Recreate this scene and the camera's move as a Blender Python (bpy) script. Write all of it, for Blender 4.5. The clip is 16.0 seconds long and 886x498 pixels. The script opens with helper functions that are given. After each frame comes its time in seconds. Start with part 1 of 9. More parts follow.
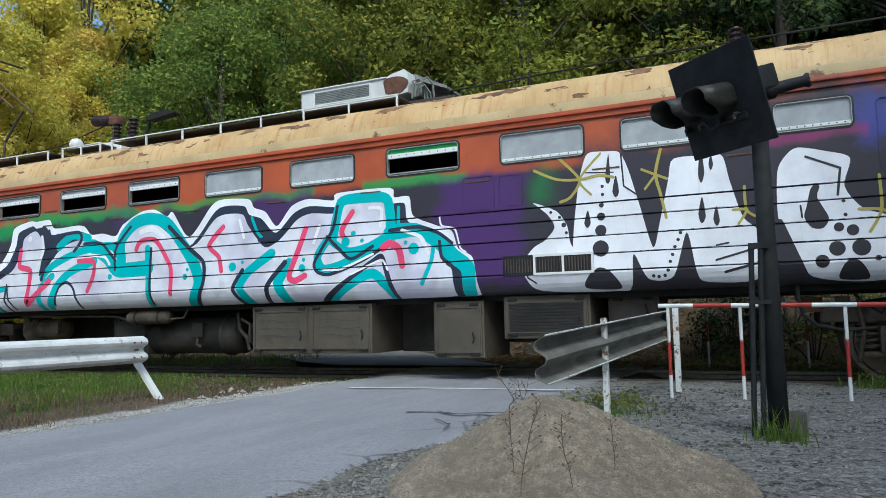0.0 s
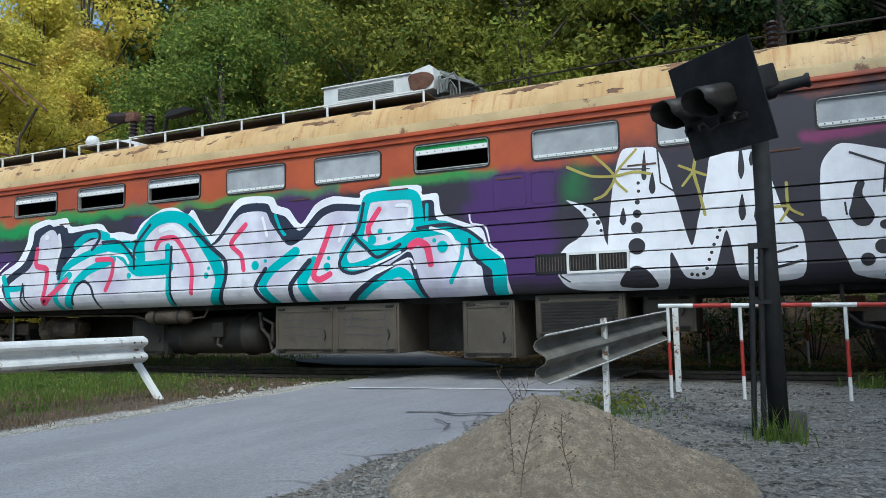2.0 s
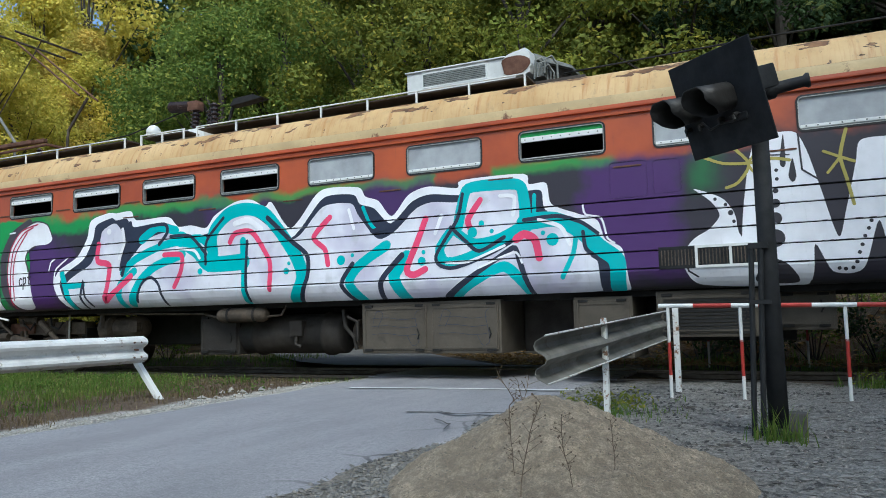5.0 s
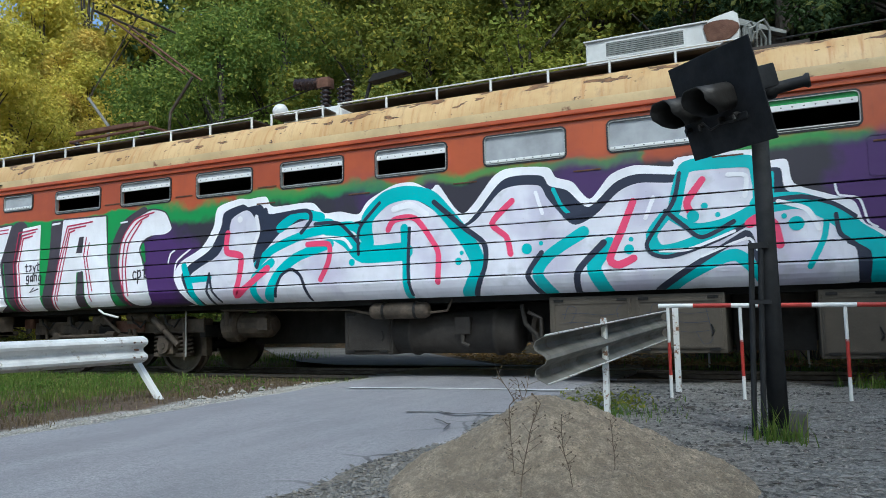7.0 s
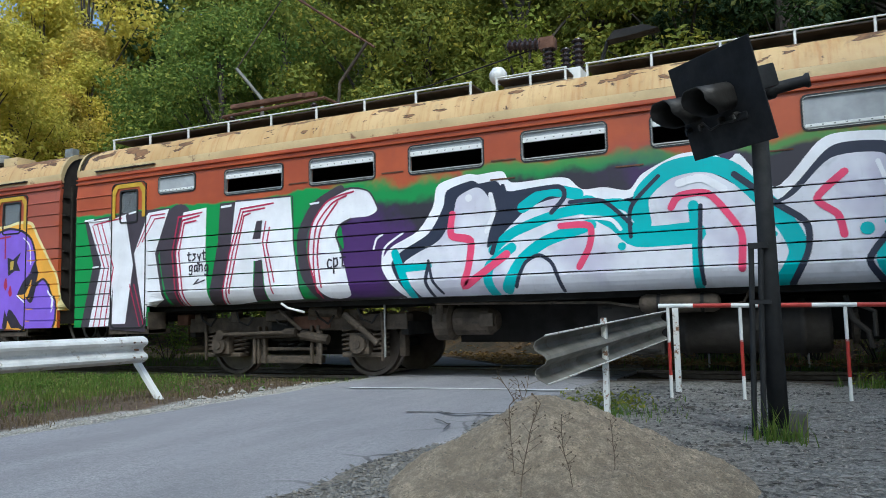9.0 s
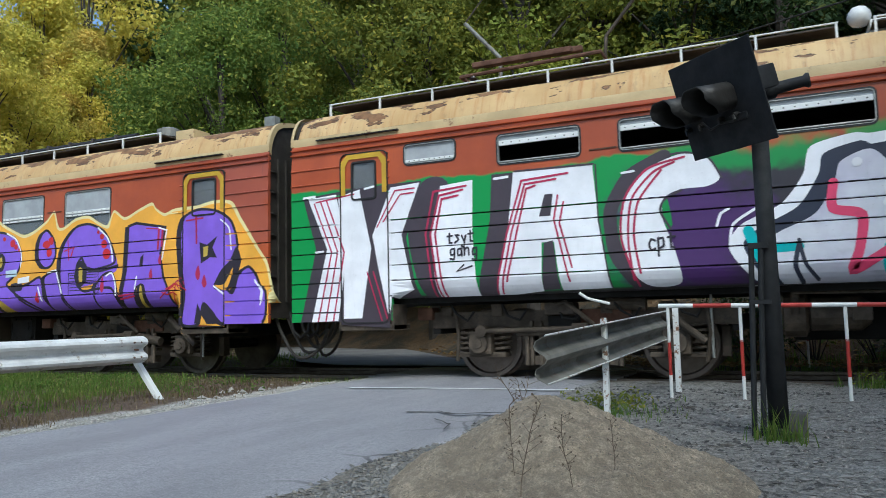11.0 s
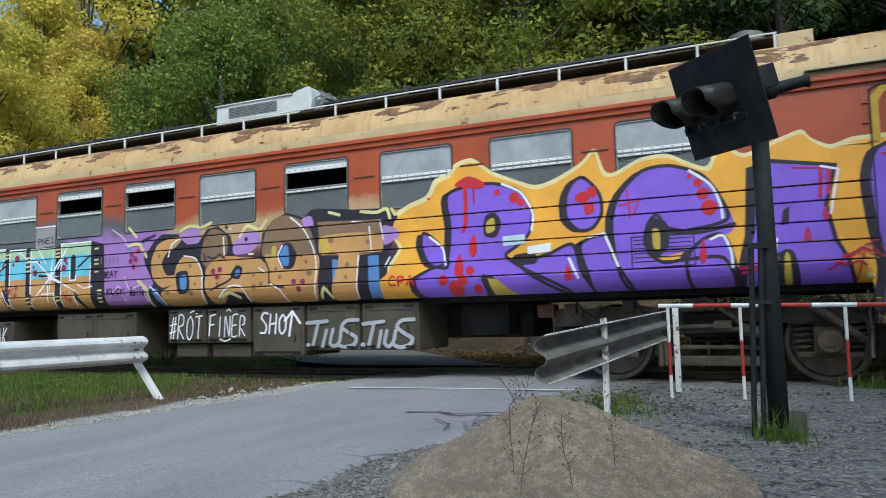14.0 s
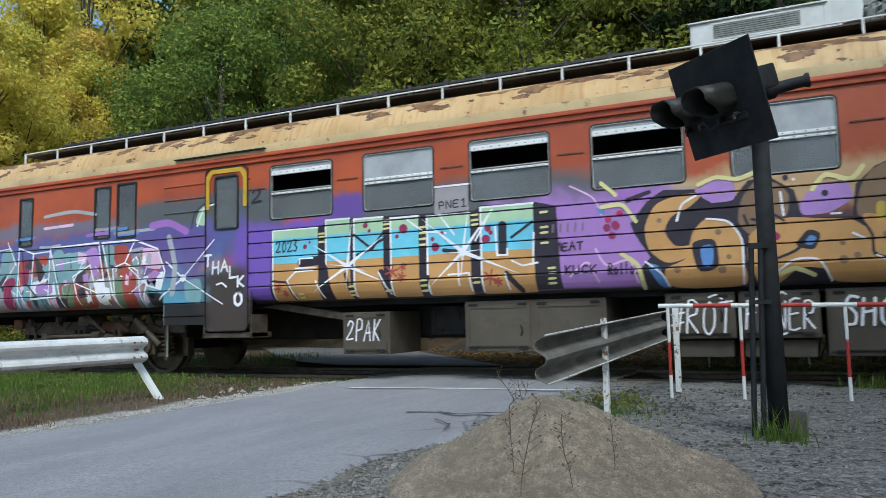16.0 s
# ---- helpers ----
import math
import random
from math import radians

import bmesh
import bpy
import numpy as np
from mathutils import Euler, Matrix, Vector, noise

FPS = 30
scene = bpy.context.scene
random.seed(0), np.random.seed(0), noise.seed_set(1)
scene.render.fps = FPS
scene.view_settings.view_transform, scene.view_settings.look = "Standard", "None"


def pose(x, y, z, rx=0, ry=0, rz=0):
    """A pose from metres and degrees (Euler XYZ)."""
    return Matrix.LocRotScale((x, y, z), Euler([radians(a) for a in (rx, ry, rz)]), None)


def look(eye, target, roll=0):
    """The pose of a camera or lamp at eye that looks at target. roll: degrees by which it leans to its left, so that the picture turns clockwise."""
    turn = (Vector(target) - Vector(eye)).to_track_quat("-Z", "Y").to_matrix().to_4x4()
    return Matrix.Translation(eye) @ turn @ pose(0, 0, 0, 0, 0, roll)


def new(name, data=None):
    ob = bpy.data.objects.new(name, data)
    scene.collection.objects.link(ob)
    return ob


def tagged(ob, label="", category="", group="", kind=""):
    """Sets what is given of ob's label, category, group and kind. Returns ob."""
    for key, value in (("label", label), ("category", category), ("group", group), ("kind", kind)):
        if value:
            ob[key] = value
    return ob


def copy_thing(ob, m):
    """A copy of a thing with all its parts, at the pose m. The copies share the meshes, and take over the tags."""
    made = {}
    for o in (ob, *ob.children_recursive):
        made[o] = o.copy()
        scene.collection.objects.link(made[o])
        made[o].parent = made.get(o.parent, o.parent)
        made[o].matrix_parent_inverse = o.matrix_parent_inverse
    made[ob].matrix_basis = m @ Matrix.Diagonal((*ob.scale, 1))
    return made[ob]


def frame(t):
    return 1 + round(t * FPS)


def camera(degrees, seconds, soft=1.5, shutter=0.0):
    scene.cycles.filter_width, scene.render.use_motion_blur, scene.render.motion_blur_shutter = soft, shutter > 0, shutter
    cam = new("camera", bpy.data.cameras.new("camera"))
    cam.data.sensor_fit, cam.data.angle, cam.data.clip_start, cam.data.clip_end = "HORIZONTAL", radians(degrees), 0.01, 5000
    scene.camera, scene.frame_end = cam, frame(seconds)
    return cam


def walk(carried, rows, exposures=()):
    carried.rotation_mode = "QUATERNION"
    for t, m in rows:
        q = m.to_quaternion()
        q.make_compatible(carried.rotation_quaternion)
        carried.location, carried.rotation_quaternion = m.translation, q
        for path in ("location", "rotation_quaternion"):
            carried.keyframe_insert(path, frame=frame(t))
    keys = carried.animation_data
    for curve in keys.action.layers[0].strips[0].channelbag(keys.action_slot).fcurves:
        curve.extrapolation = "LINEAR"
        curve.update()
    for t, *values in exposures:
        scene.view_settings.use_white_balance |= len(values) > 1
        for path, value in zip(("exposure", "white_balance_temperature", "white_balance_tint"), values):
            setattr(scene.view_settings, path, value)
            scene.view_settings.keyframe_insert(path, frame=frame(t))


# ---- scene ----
from mathutils import geometry

# ---------------------------------------------------------------- camera
cam = camera(60.97, 16.0, soft=0.7, shutter=0.2)
EYE = Vector((0, 0, 0.86))
VIEW = Vector((-0.41524, 0.90522, 0.09026))
EXPO, KELVIN, TINT = 0.71, 5600, -1
walk(cam, [(0, look(EYE, EYE + VIEW, -1.31)), (16, look(EYE, EYE + VIEW, -1.31))], exposures=((0, EXPO, KELVIN, TINT), (16, EXPO, KELVIN, TINT)))

# ---------------------------------------------------------------- light
world = bpy.data.worlds.new("sky")
scene.world = world
world.use_nodes = True
_wn = world.node_tree
_sky = _wn.nodes.new("ShaderNodeTexSky")
_sky.sky_type, _sky.sun_disc = "NISHITA", False
_sky.sun_elevation, _sky.sun_rotation = radians(48), radians(150)
_sky.air_density, _sky.dust_density = 1.0, 3.0
_wn.links.new(_sky.outputs[0], _wn.nodes["Background"].inputs[0])
_wn.nodes["Background"].inputs[1].default_value = 0.12
sun_data = bpy.data.lights.new("sun", "SUN")
sun_data.energy, sun_data.angle, sun_data.color = 1.25, radians(20), (1.0, 0.96, 0.90)
sun = new("sun", sun_data)
sun.matrix_world = look((0, 0, 30), Vector((0, 0, 30)) + Vector((-0.34, 0.58, -0.74)))

RAIL_Y = 10.84        # centre line of the track
SIDE_Y = 9.1          # the near side of the cars
TRAVEL = [(0, 0.0), (0.5, 0.074), (1, 0.173), (1.5, 0.292), (2, 0.433), (2.5, 0.594), (3, 0.776), (3.5, 0.98), (4, 1.205),
          (4.5, 1.511), (5, 1.95), (5.5, 2.506), (6, 3.166), (6.5, 3.914), (7, 4.72), (7.5, 5.582), (8, 6.501), (8.5, 7.476), (9, 8.508),
          (9.5, 9.565), (10, 10.646), (10.5, 11.787), (11, 13.025), (11.5, 14.396), (12, 15.889), (12.5, 17.461), (13, 19.111),
          (13.5, 20.835), (14, 22.632), (14.5, 24.499), (15, 26.434), (15.5, 28.433), (16, 30.496)]


# ---------------------------------------------------------------- materials
def nodes(name):
    m = bpy.data.materials.new(name)
    m.use_nodes = True
    return m, m.node_tree, m.node_tree.nodes["Principled BSDF"]


def add(nt, kind, **sockets):
    n = nt.nodes.new("ShaderNode" + kind)
    for key, value in sockets.items():
        s = n.inputs[int(key[1:])] if key[0] == "i" and key[1:].isdigit() else n.inputs[key]
        if hasattr(value, "is_linked"):
            nt.links.new(value, s)
        else:
            s.default_value = value
    return n


def rgba(c):
    return (c[0], c[1], c[2], 1.0)


def coords(nt):
    return nt.nodes.new("ShaderNodeTexCoord").outputs["Object"]


def noise_of(nt, vec, scale, detail=5.0, rough=0.6):
    return add(nt, "TexNoise", Vector=vec, Scale=scale, Detail=detail, Roughness=rough).outputs[0]


def ramp(nt, value, lo, hi, a=0.0, b=1.0):
    n = add(nt, "MapRange", i0=value, i1=lo, i2=hi, i3=a, i4=b)
    n.interpolation_type = "SMOOTHSTEP"
    return n.outputs[0]


def mix(nt, fac, a, b, blend="MIX"):
    n = nt.nodes.new("ShaderNodeMix")
    n.data_type, n.blend_type = "RGBA", blend
    for s, v in ((n.inputs[0], fac), (n.inputs[6], a), (n.inputs[7], b)):
        if hasattr(v, "is_linked"):
            nt.links.new(v, s)
        else:
            s.default_value = rgba(v) if isinstance(v, tuple) else v
    return n.outputs[2]


def maths(nt, op, a, b=0.0):
    n = add(nt, "Math", i0=a, i1=b)
    n.operation = op
    return n.outputs[0]


def bump(nt, bsdf, height, strength=0.3, distance=0.01):
    n = add(nt, "Bump", Strength=strength, Distance=distance, Height=height)
    nt.links.new(n.outputs[0], bsdf.inputs["Normal"])


def plain(name, col, rough=0.6, metal=0.0, var=0.35, scale=2.5, grain=60.0, relief=0.15, other=None, cover=(0.5, 0.7)):
    """A worn surface: broad tone changes, fine grain, patches of another colour, relief."""
    m, nt, b = nodes(name)
    v = coords(nt)
    wide, fine = noise_of(nt, v, scale), noise_of(nt, v, grain, 3.0)
    dark = tuple(c * (1 - var) for c in col)
    c = mix(nt, ramp(nt, wide, 0.3, 0.7), dark, tuple(col))
    c = mix(nt, ramp(nt, fine, 0.35, 0.65, 0.0, 0.35), c, tuple(x * (1 - var * 0.8) for x in col))
    if other:
        c = mix(nt, ramp(nt, noise_of(nt, v, scale * 3.1, 8.0, 0.7), cover[0], cover[1]), c, tuple(other))
    nt.links.new(c, b.inputs["Base Color"])
    nt.links.new(ramp(nt, wide, 0.2, 0.8, min(1, rough * 1.2), rough * 0.8), b.inputs["Roughness"])
    b.inputs["Metallic"].default_value = metal
    bump(nt, b, fine, relief, 0.01)
    return m


def spray(nt, base, xz, col, x0, x1, z0, z1, soft=0.12, wob=0.25, strength=1.0):
    """A cloud of colour with soft, uneven edges over the base: sprayed paint, or the painted shade of the lower edge.
    """
    x, z, n = xz
    dx = maths(nt, "ADD", x, maths(nt, "MULTIPLY", n, wob * 5))
    dz = maths(nt, "ADD", z, maths(nt, "MULTIPLY", n, wob * 3))
    f = None
    for val, lo, hi in ((dx, x0 - soft, x0 + soft), (dx, x1 + soft, x1 - soft), (dz, z0 - soft, z0 + soft), (dz, z1 + soft, z1 - soft)):
        r = ramp(nt, val, lo, hi)
        f = r if f is None else maths(nt, "MULTIPLY", f, r)
    return mix(nt, maths(nt, "MULTIPLY", f, strength), base, tuple(col))


def livery(name, clouds):
    m, nt, b = nodes(name)
    v = coords(nt)
    sep = add(nt, "SeparateXYZ", i0=v)
    n0 = maths(nt, "SUBTRACT", noise_of(nt, v, 1.3, 4.0), 0.5)
    xz = (sep.outputs[0], sep.outputs[2], n0)
    c = mix(nt, ramp(nt, noise_of(nt, v, 0.8), 0.3, 0.7), (0.30, 0.056, 0.018), (0.43, 0.088, 0.024))
    c = mix(nt, ramp(nt, noise_of(nt, v, 9.0, 8.0, 0.75), 0.62, 0.8, 0.0, 0.7), c, (0.20, 0.07, 0.04))
    for cloud in clouds:
        c = spray(nt, c, xz, *cloud)
    st = add(nt, "Mapping", Vector=v, Scale=(9.0, 1.0, 0.7)).outputs[0]
    c = mix(nt, ramp(nt, noise_of(nt, st, 2.0, 6.0, 0.7), 0.58, 0.8, 0.0, 0.45), c, (0.055, 0.045, 0.04))
    nt.links.new(c, b.inputs["Base Color"])
    b.inputs["Roughness"].default_value = 0.42
    bump(nt, b, noise_of(nt, v, 3.0, 3.0), 0.25, 0.02)
    return m


def sand_mat():
    """Damp gritty sand: clods, run-off streaks, darker moist patches, scattered grit."""
    m, nt, b = nodes("damp_sand")
    v = coords(nt)
    wide, clod, grit = noise_of(nt, v, 3.0, 6.0, 0.65), noise_of(nt, v, 17.0, 6.0, 0.7), noise_of(nt, v, 85.0, 4.0, 0.75)
    c = mix(nt, ramp(nt, wide, 0.35, 0.65), (0.50, 0.405, 0.285), (0.71, 0.585, 0.425))
    c = mix(nt, ramp(nt, clod, 0.42, 0.6, 0.6, 0.0), c, (0.25, 0.205, 0.15))
    c = mix(nt, ramp(nt, grit, 0.4, 0.62, 0.55, 0.0), c, (0.20, 0.165, 0.12))
    c = mix(nt, ramp(nt, grit, 0.66, 0.74), c, (0.52, 0.48, 0.40))
    nt.links.new(c, b.inputs["Base Color"])
    b.inputs["Roughness"].default_value = 0.95
    bump(nt, b, maths(nt, "ADD", maths(nt, "MULTIPLY", clod, 1.6), grit), 1.0, 0.03)
    return m


def asphalt_mat():
    """Pale worn asphalt: aggregate speckle, tyre-polished streaks, cracks towards the broken edge."""
    m, nt, b = nodes("worn_asphalt")
    v = coords(nt)
    sep = add(nt, "SeparateXYZ", i0=v)
    wide = noise_of(nt, add(nt, "Mapping", Vector=v, Scale=(1.6, 0.35, 1.0)).outputs[0], 1.2, 5.0)
    fine = noise_of(nt, v, 95.0, 4.0, 0.75)
    c = mix(nt, ramp(nt, wide, 0.3, 0.7), (0.285, 0.276, 0.286), (0.395, 0.384, 0.396))
    c = mix(nt, ramp(nt, fine, 0.38, 0.62, 0.75, 0.0), c, (0.15, 0.15, 0.155))
    c = mix(nt, ramp(nt, noise_of(nt, v, 28.0, 6.0, 0.75), 0.36, 0.5, 0.7, 0.0), c, (0.17, 0.17, 0.175))
    c = mix(nt, ramp(nt, noise_of(nt, v, 4.5, 8.0, 0.7), 0.56, 0.72, 0.0, 0.5), c, (0.17, 0.17, 0.18))
    warped = mix(nt, 0.12, v, add(nt, "TexNoise", Vector=v, Scale=3.0).outputs[1])
    vor = nt.nodes.new("ShaderNodeTexVoronoi")
    vor.feature = "DISTANCE_TO_EDGE"
    vor.inputs["Scale"].default_value = 1.15
    nt.links.new(warped, vor.inputs["Vector"])
    line = ramp(nt, vor.outputs["Distance"], 0.022, 0.006)
    edge = ramp(nt, maths(nt, "ADD", sep.outputs[0], maths(nt, "MULTIPLY", noise_of(nt, v, 0.8), 1.0)), -2.35, -1.6)
    c = mix(nt, maths(nt, "MULTIPLY", line, edge), c, (0.02, 0.02, 0.02))
    nt.links.new(c, b.inputs["Base Color"])
    b.inputs["Roughness"].default_value = 0.62
    bump(nt, b, fine, 0.5, 0.01)
    return m


def roof_mat():
    """Cream paint that lifts in brown tongues with dark curled rims, rust runs below them, small rust pits."""
    m, nt, b = nodes("peeling_cream_paint")
    v = coords(nt)
    sep = add(nt, "SeparateXYZ", i0=v)
    c = mix(nt, ramp(nt, noise_of(nt, v, 0.9, 5.0), 0.3, 0.7), (0.46, 0.295, 0.118), (0.60, 0.42, 0.20))
    runs = noise_of(nt, add(nt, "Mapping", Vector=v, Scale=(7.0, 1.0, 0.45)).outputs[0], 1.8, 6.0, 0.7)
    c = mix(nt, ramp(nt, runs, 0.47, 0.72, 0.0, 0.85), c, (0.40, 0.185, 0.055))
    grime = noise_of(nt, add(nt, "Mapping", Vector=v, Scale=(2.0, 1.0, 1.0)).outputs[0], 4.0, 8.0, 0.75)
    c = mix(nt, ramp(nt, grime, 0.52, 0.72, 0.0, 0.5), c, (0.22, 0.15, 0.085))
    n = noise_of(nt, add(nt, "Mapping", Vector=v, Scale=(1.0, 2.2, 3.2)).outputs[0], 2.3, 4.0, 0.55)
    band = maths(nt, "MULTIPLY", ramp(nt, sep.outputs[2], 3.60, 3.84), 0.15)
    car2 = maths(nt, "MULTIPLY", ramp(nt, sep.outputs[0], -13.0, -19.0), 0.055)
    p = maths(nt, "ADD", n, maths(nt, "ADD", band, car2))
    f = ramp(nt, p, 0.700, 0.712)
    bare = mix(nt, ramp(nt, noise_of(nt, v, 7.0, 6.0), 0.35, 0.65), (0.12, 0.058, 0.020), (0.25, 0.125, 0.048))
    rim = ramp(nt, p, 0.745, 0.712, 0.0, 0.9)
    c = mix(nt, f, c, mix(nt, rim, bare, (0.045, 0.025, 0.016)))
    pits = noise_of(nt, v, 8.0, 5.0, 0.65)
    c = mix(nt, ramp(nt, pits, 0.655, 0.685), c, (0.075, 0.038, 0.022))
    nt.links.new(c, b.inputs["Base Color"])
    b.inputs["Roughness"].default_value = 0.55
    bump(nt, b, maths(nt, "SUBTRACT", noise_of(nt, v, 3.0), f), 0.7, 0.014)
    return m


DARK, PURPLE, GREEN, LILAC, SLATE = (0.030, 0.026, 0.036), (0.062, 0.02, 0.12), (0.02, 0.27, 0.055), (0.36, 0.19, 0.50), (0.10, 0.105, 0.11)
M = {}
M["livery_motor"] = livery("painted_steel_motor", [
    (DARK, -14.2, 6, 0.5, 2.70, 0.06, 0.12), (DARK, -2.25, 6, 0.5, 2.95, 0.2, 0.3), (DARK, -0.9, 6, 0.5, 3.28, 0.15, 0.2),
    (GREEN, -20, -13.9, 0.5, 2.74, 0.02, 0.10), (GREEN, -14.4, -12.6, 2.52, 2.8, 0.1, 0.3, 0.9), (GREEN, -12.4, -9.4, 2.62, 2.80, 0.06, 0.2, 0.85),
    (GREEN, -9.3, -6.2, 2.68, 2.80, 0.05, 0.15, 0.8), (GREEN, -5.4, -3.8, 2.66, 2.80, 0.06, 0.12, 0.9), (GREEN, -2.9, -2.6, 2.3, 2.72, 0.14, 0.1, 0.4),
    (PURPLE, -14.9, -13.4, 1.0, 2.4, 0.2, 0.4), (PURPLE, -4.20, -3.02, 1.25, 2.72, 0.16, 0.25), (PURPLE, -7.4, -6.2, 2.2, 2.75, 0.2, 0.3, 0.8),
    # the last cloud paints in the shade of the tucked-in lower edge
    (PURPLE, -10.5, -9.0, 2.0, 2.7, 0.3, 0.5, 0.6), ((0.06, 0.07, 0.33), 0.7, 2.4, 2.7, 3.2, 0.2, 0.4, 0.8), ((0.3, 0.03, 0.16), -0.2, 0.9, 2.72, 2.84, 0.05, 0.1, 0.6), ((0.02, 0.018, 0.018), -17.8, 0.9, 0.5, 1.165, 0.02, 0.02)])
M["livery_trailer"] = livery("painted_steel_trailer", [
    (SLATE, -36.6, -31.4, 1.2, 2.62, 0.15, 0.25), ((0.50, 0.36, 0.19), -31.8, -26.4, 1.9, 2.5, 0.12, 0.3, 0.85), (SLATE, -40.2, -37.2, 1.9, 2.86, 0.08, 0.12),
    ((0.05, 0.035, 0.05), -32.4, -26.8, 1.0, 1.9, 0.15, 0.2), ((0.29, 0.085, 0.065), -21.0, -20.0, 2.0, 3.42, 0.1, 0.2, 0.5),
    (LILAC, -34.1, -31.6, 1.0, 2.36, 0.16, 0.25), ((0.17, 0.09, 0.42), -38.2, -36.2, 1.0, 2.34, 0.12, 0.2), ((0.13, 0.07, 0.30), -36.4, -35.9, 2.3, 2.65, 0.06, 0.1),
    ((0.10, 0.11, 0.30), -44, -38.2, 1.9, 2.42, 0.12, 0.35), ((0.12, 0.30, 0.42), -40.0, -38.3, 1.0, 1.9, 0.25, 0.5), ((0.13, 0.07, 0.27), -40.3, -38.6, 1.5, 2.3, 0.15, 0.4, 0.8),
    ((0.12, 0.17, 0.25), -44, -40.6, 2.45, 2.65, 0.08, 0.2, 0.8), ((0.32, 0.30, 0.34), -45, -40.1, 1.0, 2.0, 0.1, 0.2), ((0.36, 0.06, 0.045), -42.4, -41.0, 1.0, 1.7, 0.3, 0.9),
    # near-black cloud below z 1.175: lower-edge shade painted into the livery
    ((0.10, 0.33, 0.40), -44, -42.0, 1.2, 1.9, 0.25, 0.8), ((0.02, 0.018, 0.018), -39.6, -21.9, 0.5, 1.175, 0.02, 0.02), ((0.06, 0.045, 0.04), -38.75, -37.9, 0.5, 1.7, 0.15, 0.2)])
M["cream"] = roof_mat()
M["cream_low"] = plain("cream_gutter_paint", (0.60, 0.455, 0.235), 0.55, 0, 0.3, 1.2, 30, 0.25, (0.17, 0.085, 0.045), (0.58, 0.66))
M["roof"] = plain("dirty_roof_steel", (0.075, 0.06, 0.05), 0.7, 0.1, 0.5, 2, 30, 0.3)
M["under"] = plain("grimy_underframe", (0.115, 0.088, 0.062), 0.75, 0.1, 0.6, 4, 40, 0.5, (0.045, 0.034, 0.025), (0.5, 0.66))
M["grime_brown"] = plain("oily_brown_steel", (0.034, 0.028, 0.022), 0.75, 0.0, 0.5, 3, 40, 0.4)
# near-black so that the deep shade below the floor sits in the colour
M["under_dark"] = plain("near_black_steel", (0.013, 0.012, 0.011), 0.9, 0.0, 0.4, 3, 40, 0.4)
M["box"] = plain("brown_grey_box_paint", (0.088, 0.073, 0.053), 0.7, 0.0, 0.35, 1.5, 30, 0.25, (0.05, 0.04, 0.03), (0.55, 0.72))
M["rust"] = plain("rusty_iron", (0.16, 0.075, 0.045), 0.8, 0.2, 0.45, 6, 60, 0.5)
M["frame"] = plain("weathered_aluminium", (0.50, 0.50, 0.47), 0.45, 0.6, 0.3, 6, 80, 0.15, (0.16, 0.14, 0.12), (0.6, 0.7))
M["gasket"] = plain("black_rubber", (0.018, 0.017, 0.017), 0.6)
M["yellow"] = plain("yellow_door_paint", (0.58, 0.36, 0.025), 0.45, 0, 0.2, 4, 50, 0.1)
M["white_metal"] = plain("white_painted_steel", (0.74, 0.75, 0.73), 0.5, 0, 0.12, 4, 50, 0.2, (0.32, 0.25, 0.18), (0.64, 0.72))
M["rail_paint"] = plain("grimy_white_rail_paint", (0.72, 0.73, 0.72), 0.5, 0, 0.3, 3.0, 40, 0.25, (0.30, 0.27, 0.23), (0.57, 0.68))
M["red"] = plain("red_enamel", (0.42, 0.035, 0.025), 0.5, 0, 0.3, 6, 60, 0.2, (0.2, 0.12, 0.1), (0.65, 0.75))
M["zinc"] = plain("dull_galvanised_steel", (0.23, 0.222, 0.195), 0.6, 0.2, 0.4, 3, 50, 0.2, (0.13, 0.09, 0.06), (0.56, 0.7))
M["vent_paint"] = plain("dirty_white_vent_paint", (0.70, 0.71, 0.69), 0.6, 0, 0.25, 2.2, 40, 0.2, (0.36, 0.31, 0.25), (0.60, 0.72))
M["vent_slat"] = plain("grey_slat_metal", (0.26, 0.27, 0.25), 0.55, 0.2, 0.35, 6, 60, 0.2)
M["post_paint"] = plain("rusting_white_post_paint", (0.72, 0.73, 0.71), 0.5, 0, 0.15, 4, 50, 0.2, (0.20, 0.10, 0.055), (0.53, 0.6))
M["black"] = plain("black_signal_paint", (0.011, 0.012, 0.014), 0.85, 0, 0.3, 5, 60, 0.15)
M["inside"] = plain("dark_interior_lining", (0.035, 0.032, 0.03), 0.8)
M["asphalt"] = asphalt_mat()
# darker than the near asphalt: shade of trees and train put into the colour
M["asphalt_far"] = plain("far_road_asphalt", (0.17, 0.163, 0.158), 0.95, 0, 0.3, 0.9, 60, 0.3, (0.10, 0.085, 0.07), (0.6, 0.75))
M["paint_line"] = plain("worn_road_marking", (0.74, 0.74, 0.72), 0.7, 0, 0.2, 6, 90, 0.2, (0.36, 0.36, 0.37), (0.58, 0.7))
M["sand"] = sand_mat()
M["rubble"] = plain("dusty_rubble", (0.25, 0.235, 0.21), 0.9, 0, 0.6, 12, 80, 0.5, (0.10, 0.10, 0.10), (0.5, 0.6))
M["sand_grit"] = plain("sandy_grit", (0.33, 0.28, 0.21), 0.9, 0, 0.5, 12, 80, 0.4)
M["stone"] = plain("pale_limestone", (0.39, 0.37, 0.325), 0.85, 0, 0.35, 8, 80, 0.5)
M["concrete"] = plain("grey_concrete", (0.28, 0.265, 0.24), 0.85, 0, 0.3, 5, 80, 0.5)
M["rail"] = plain("polished_rail_steel", (0.18, 0.15, 0.13), 0.4, 0.8, 0.4, 6, 50, 0.2)
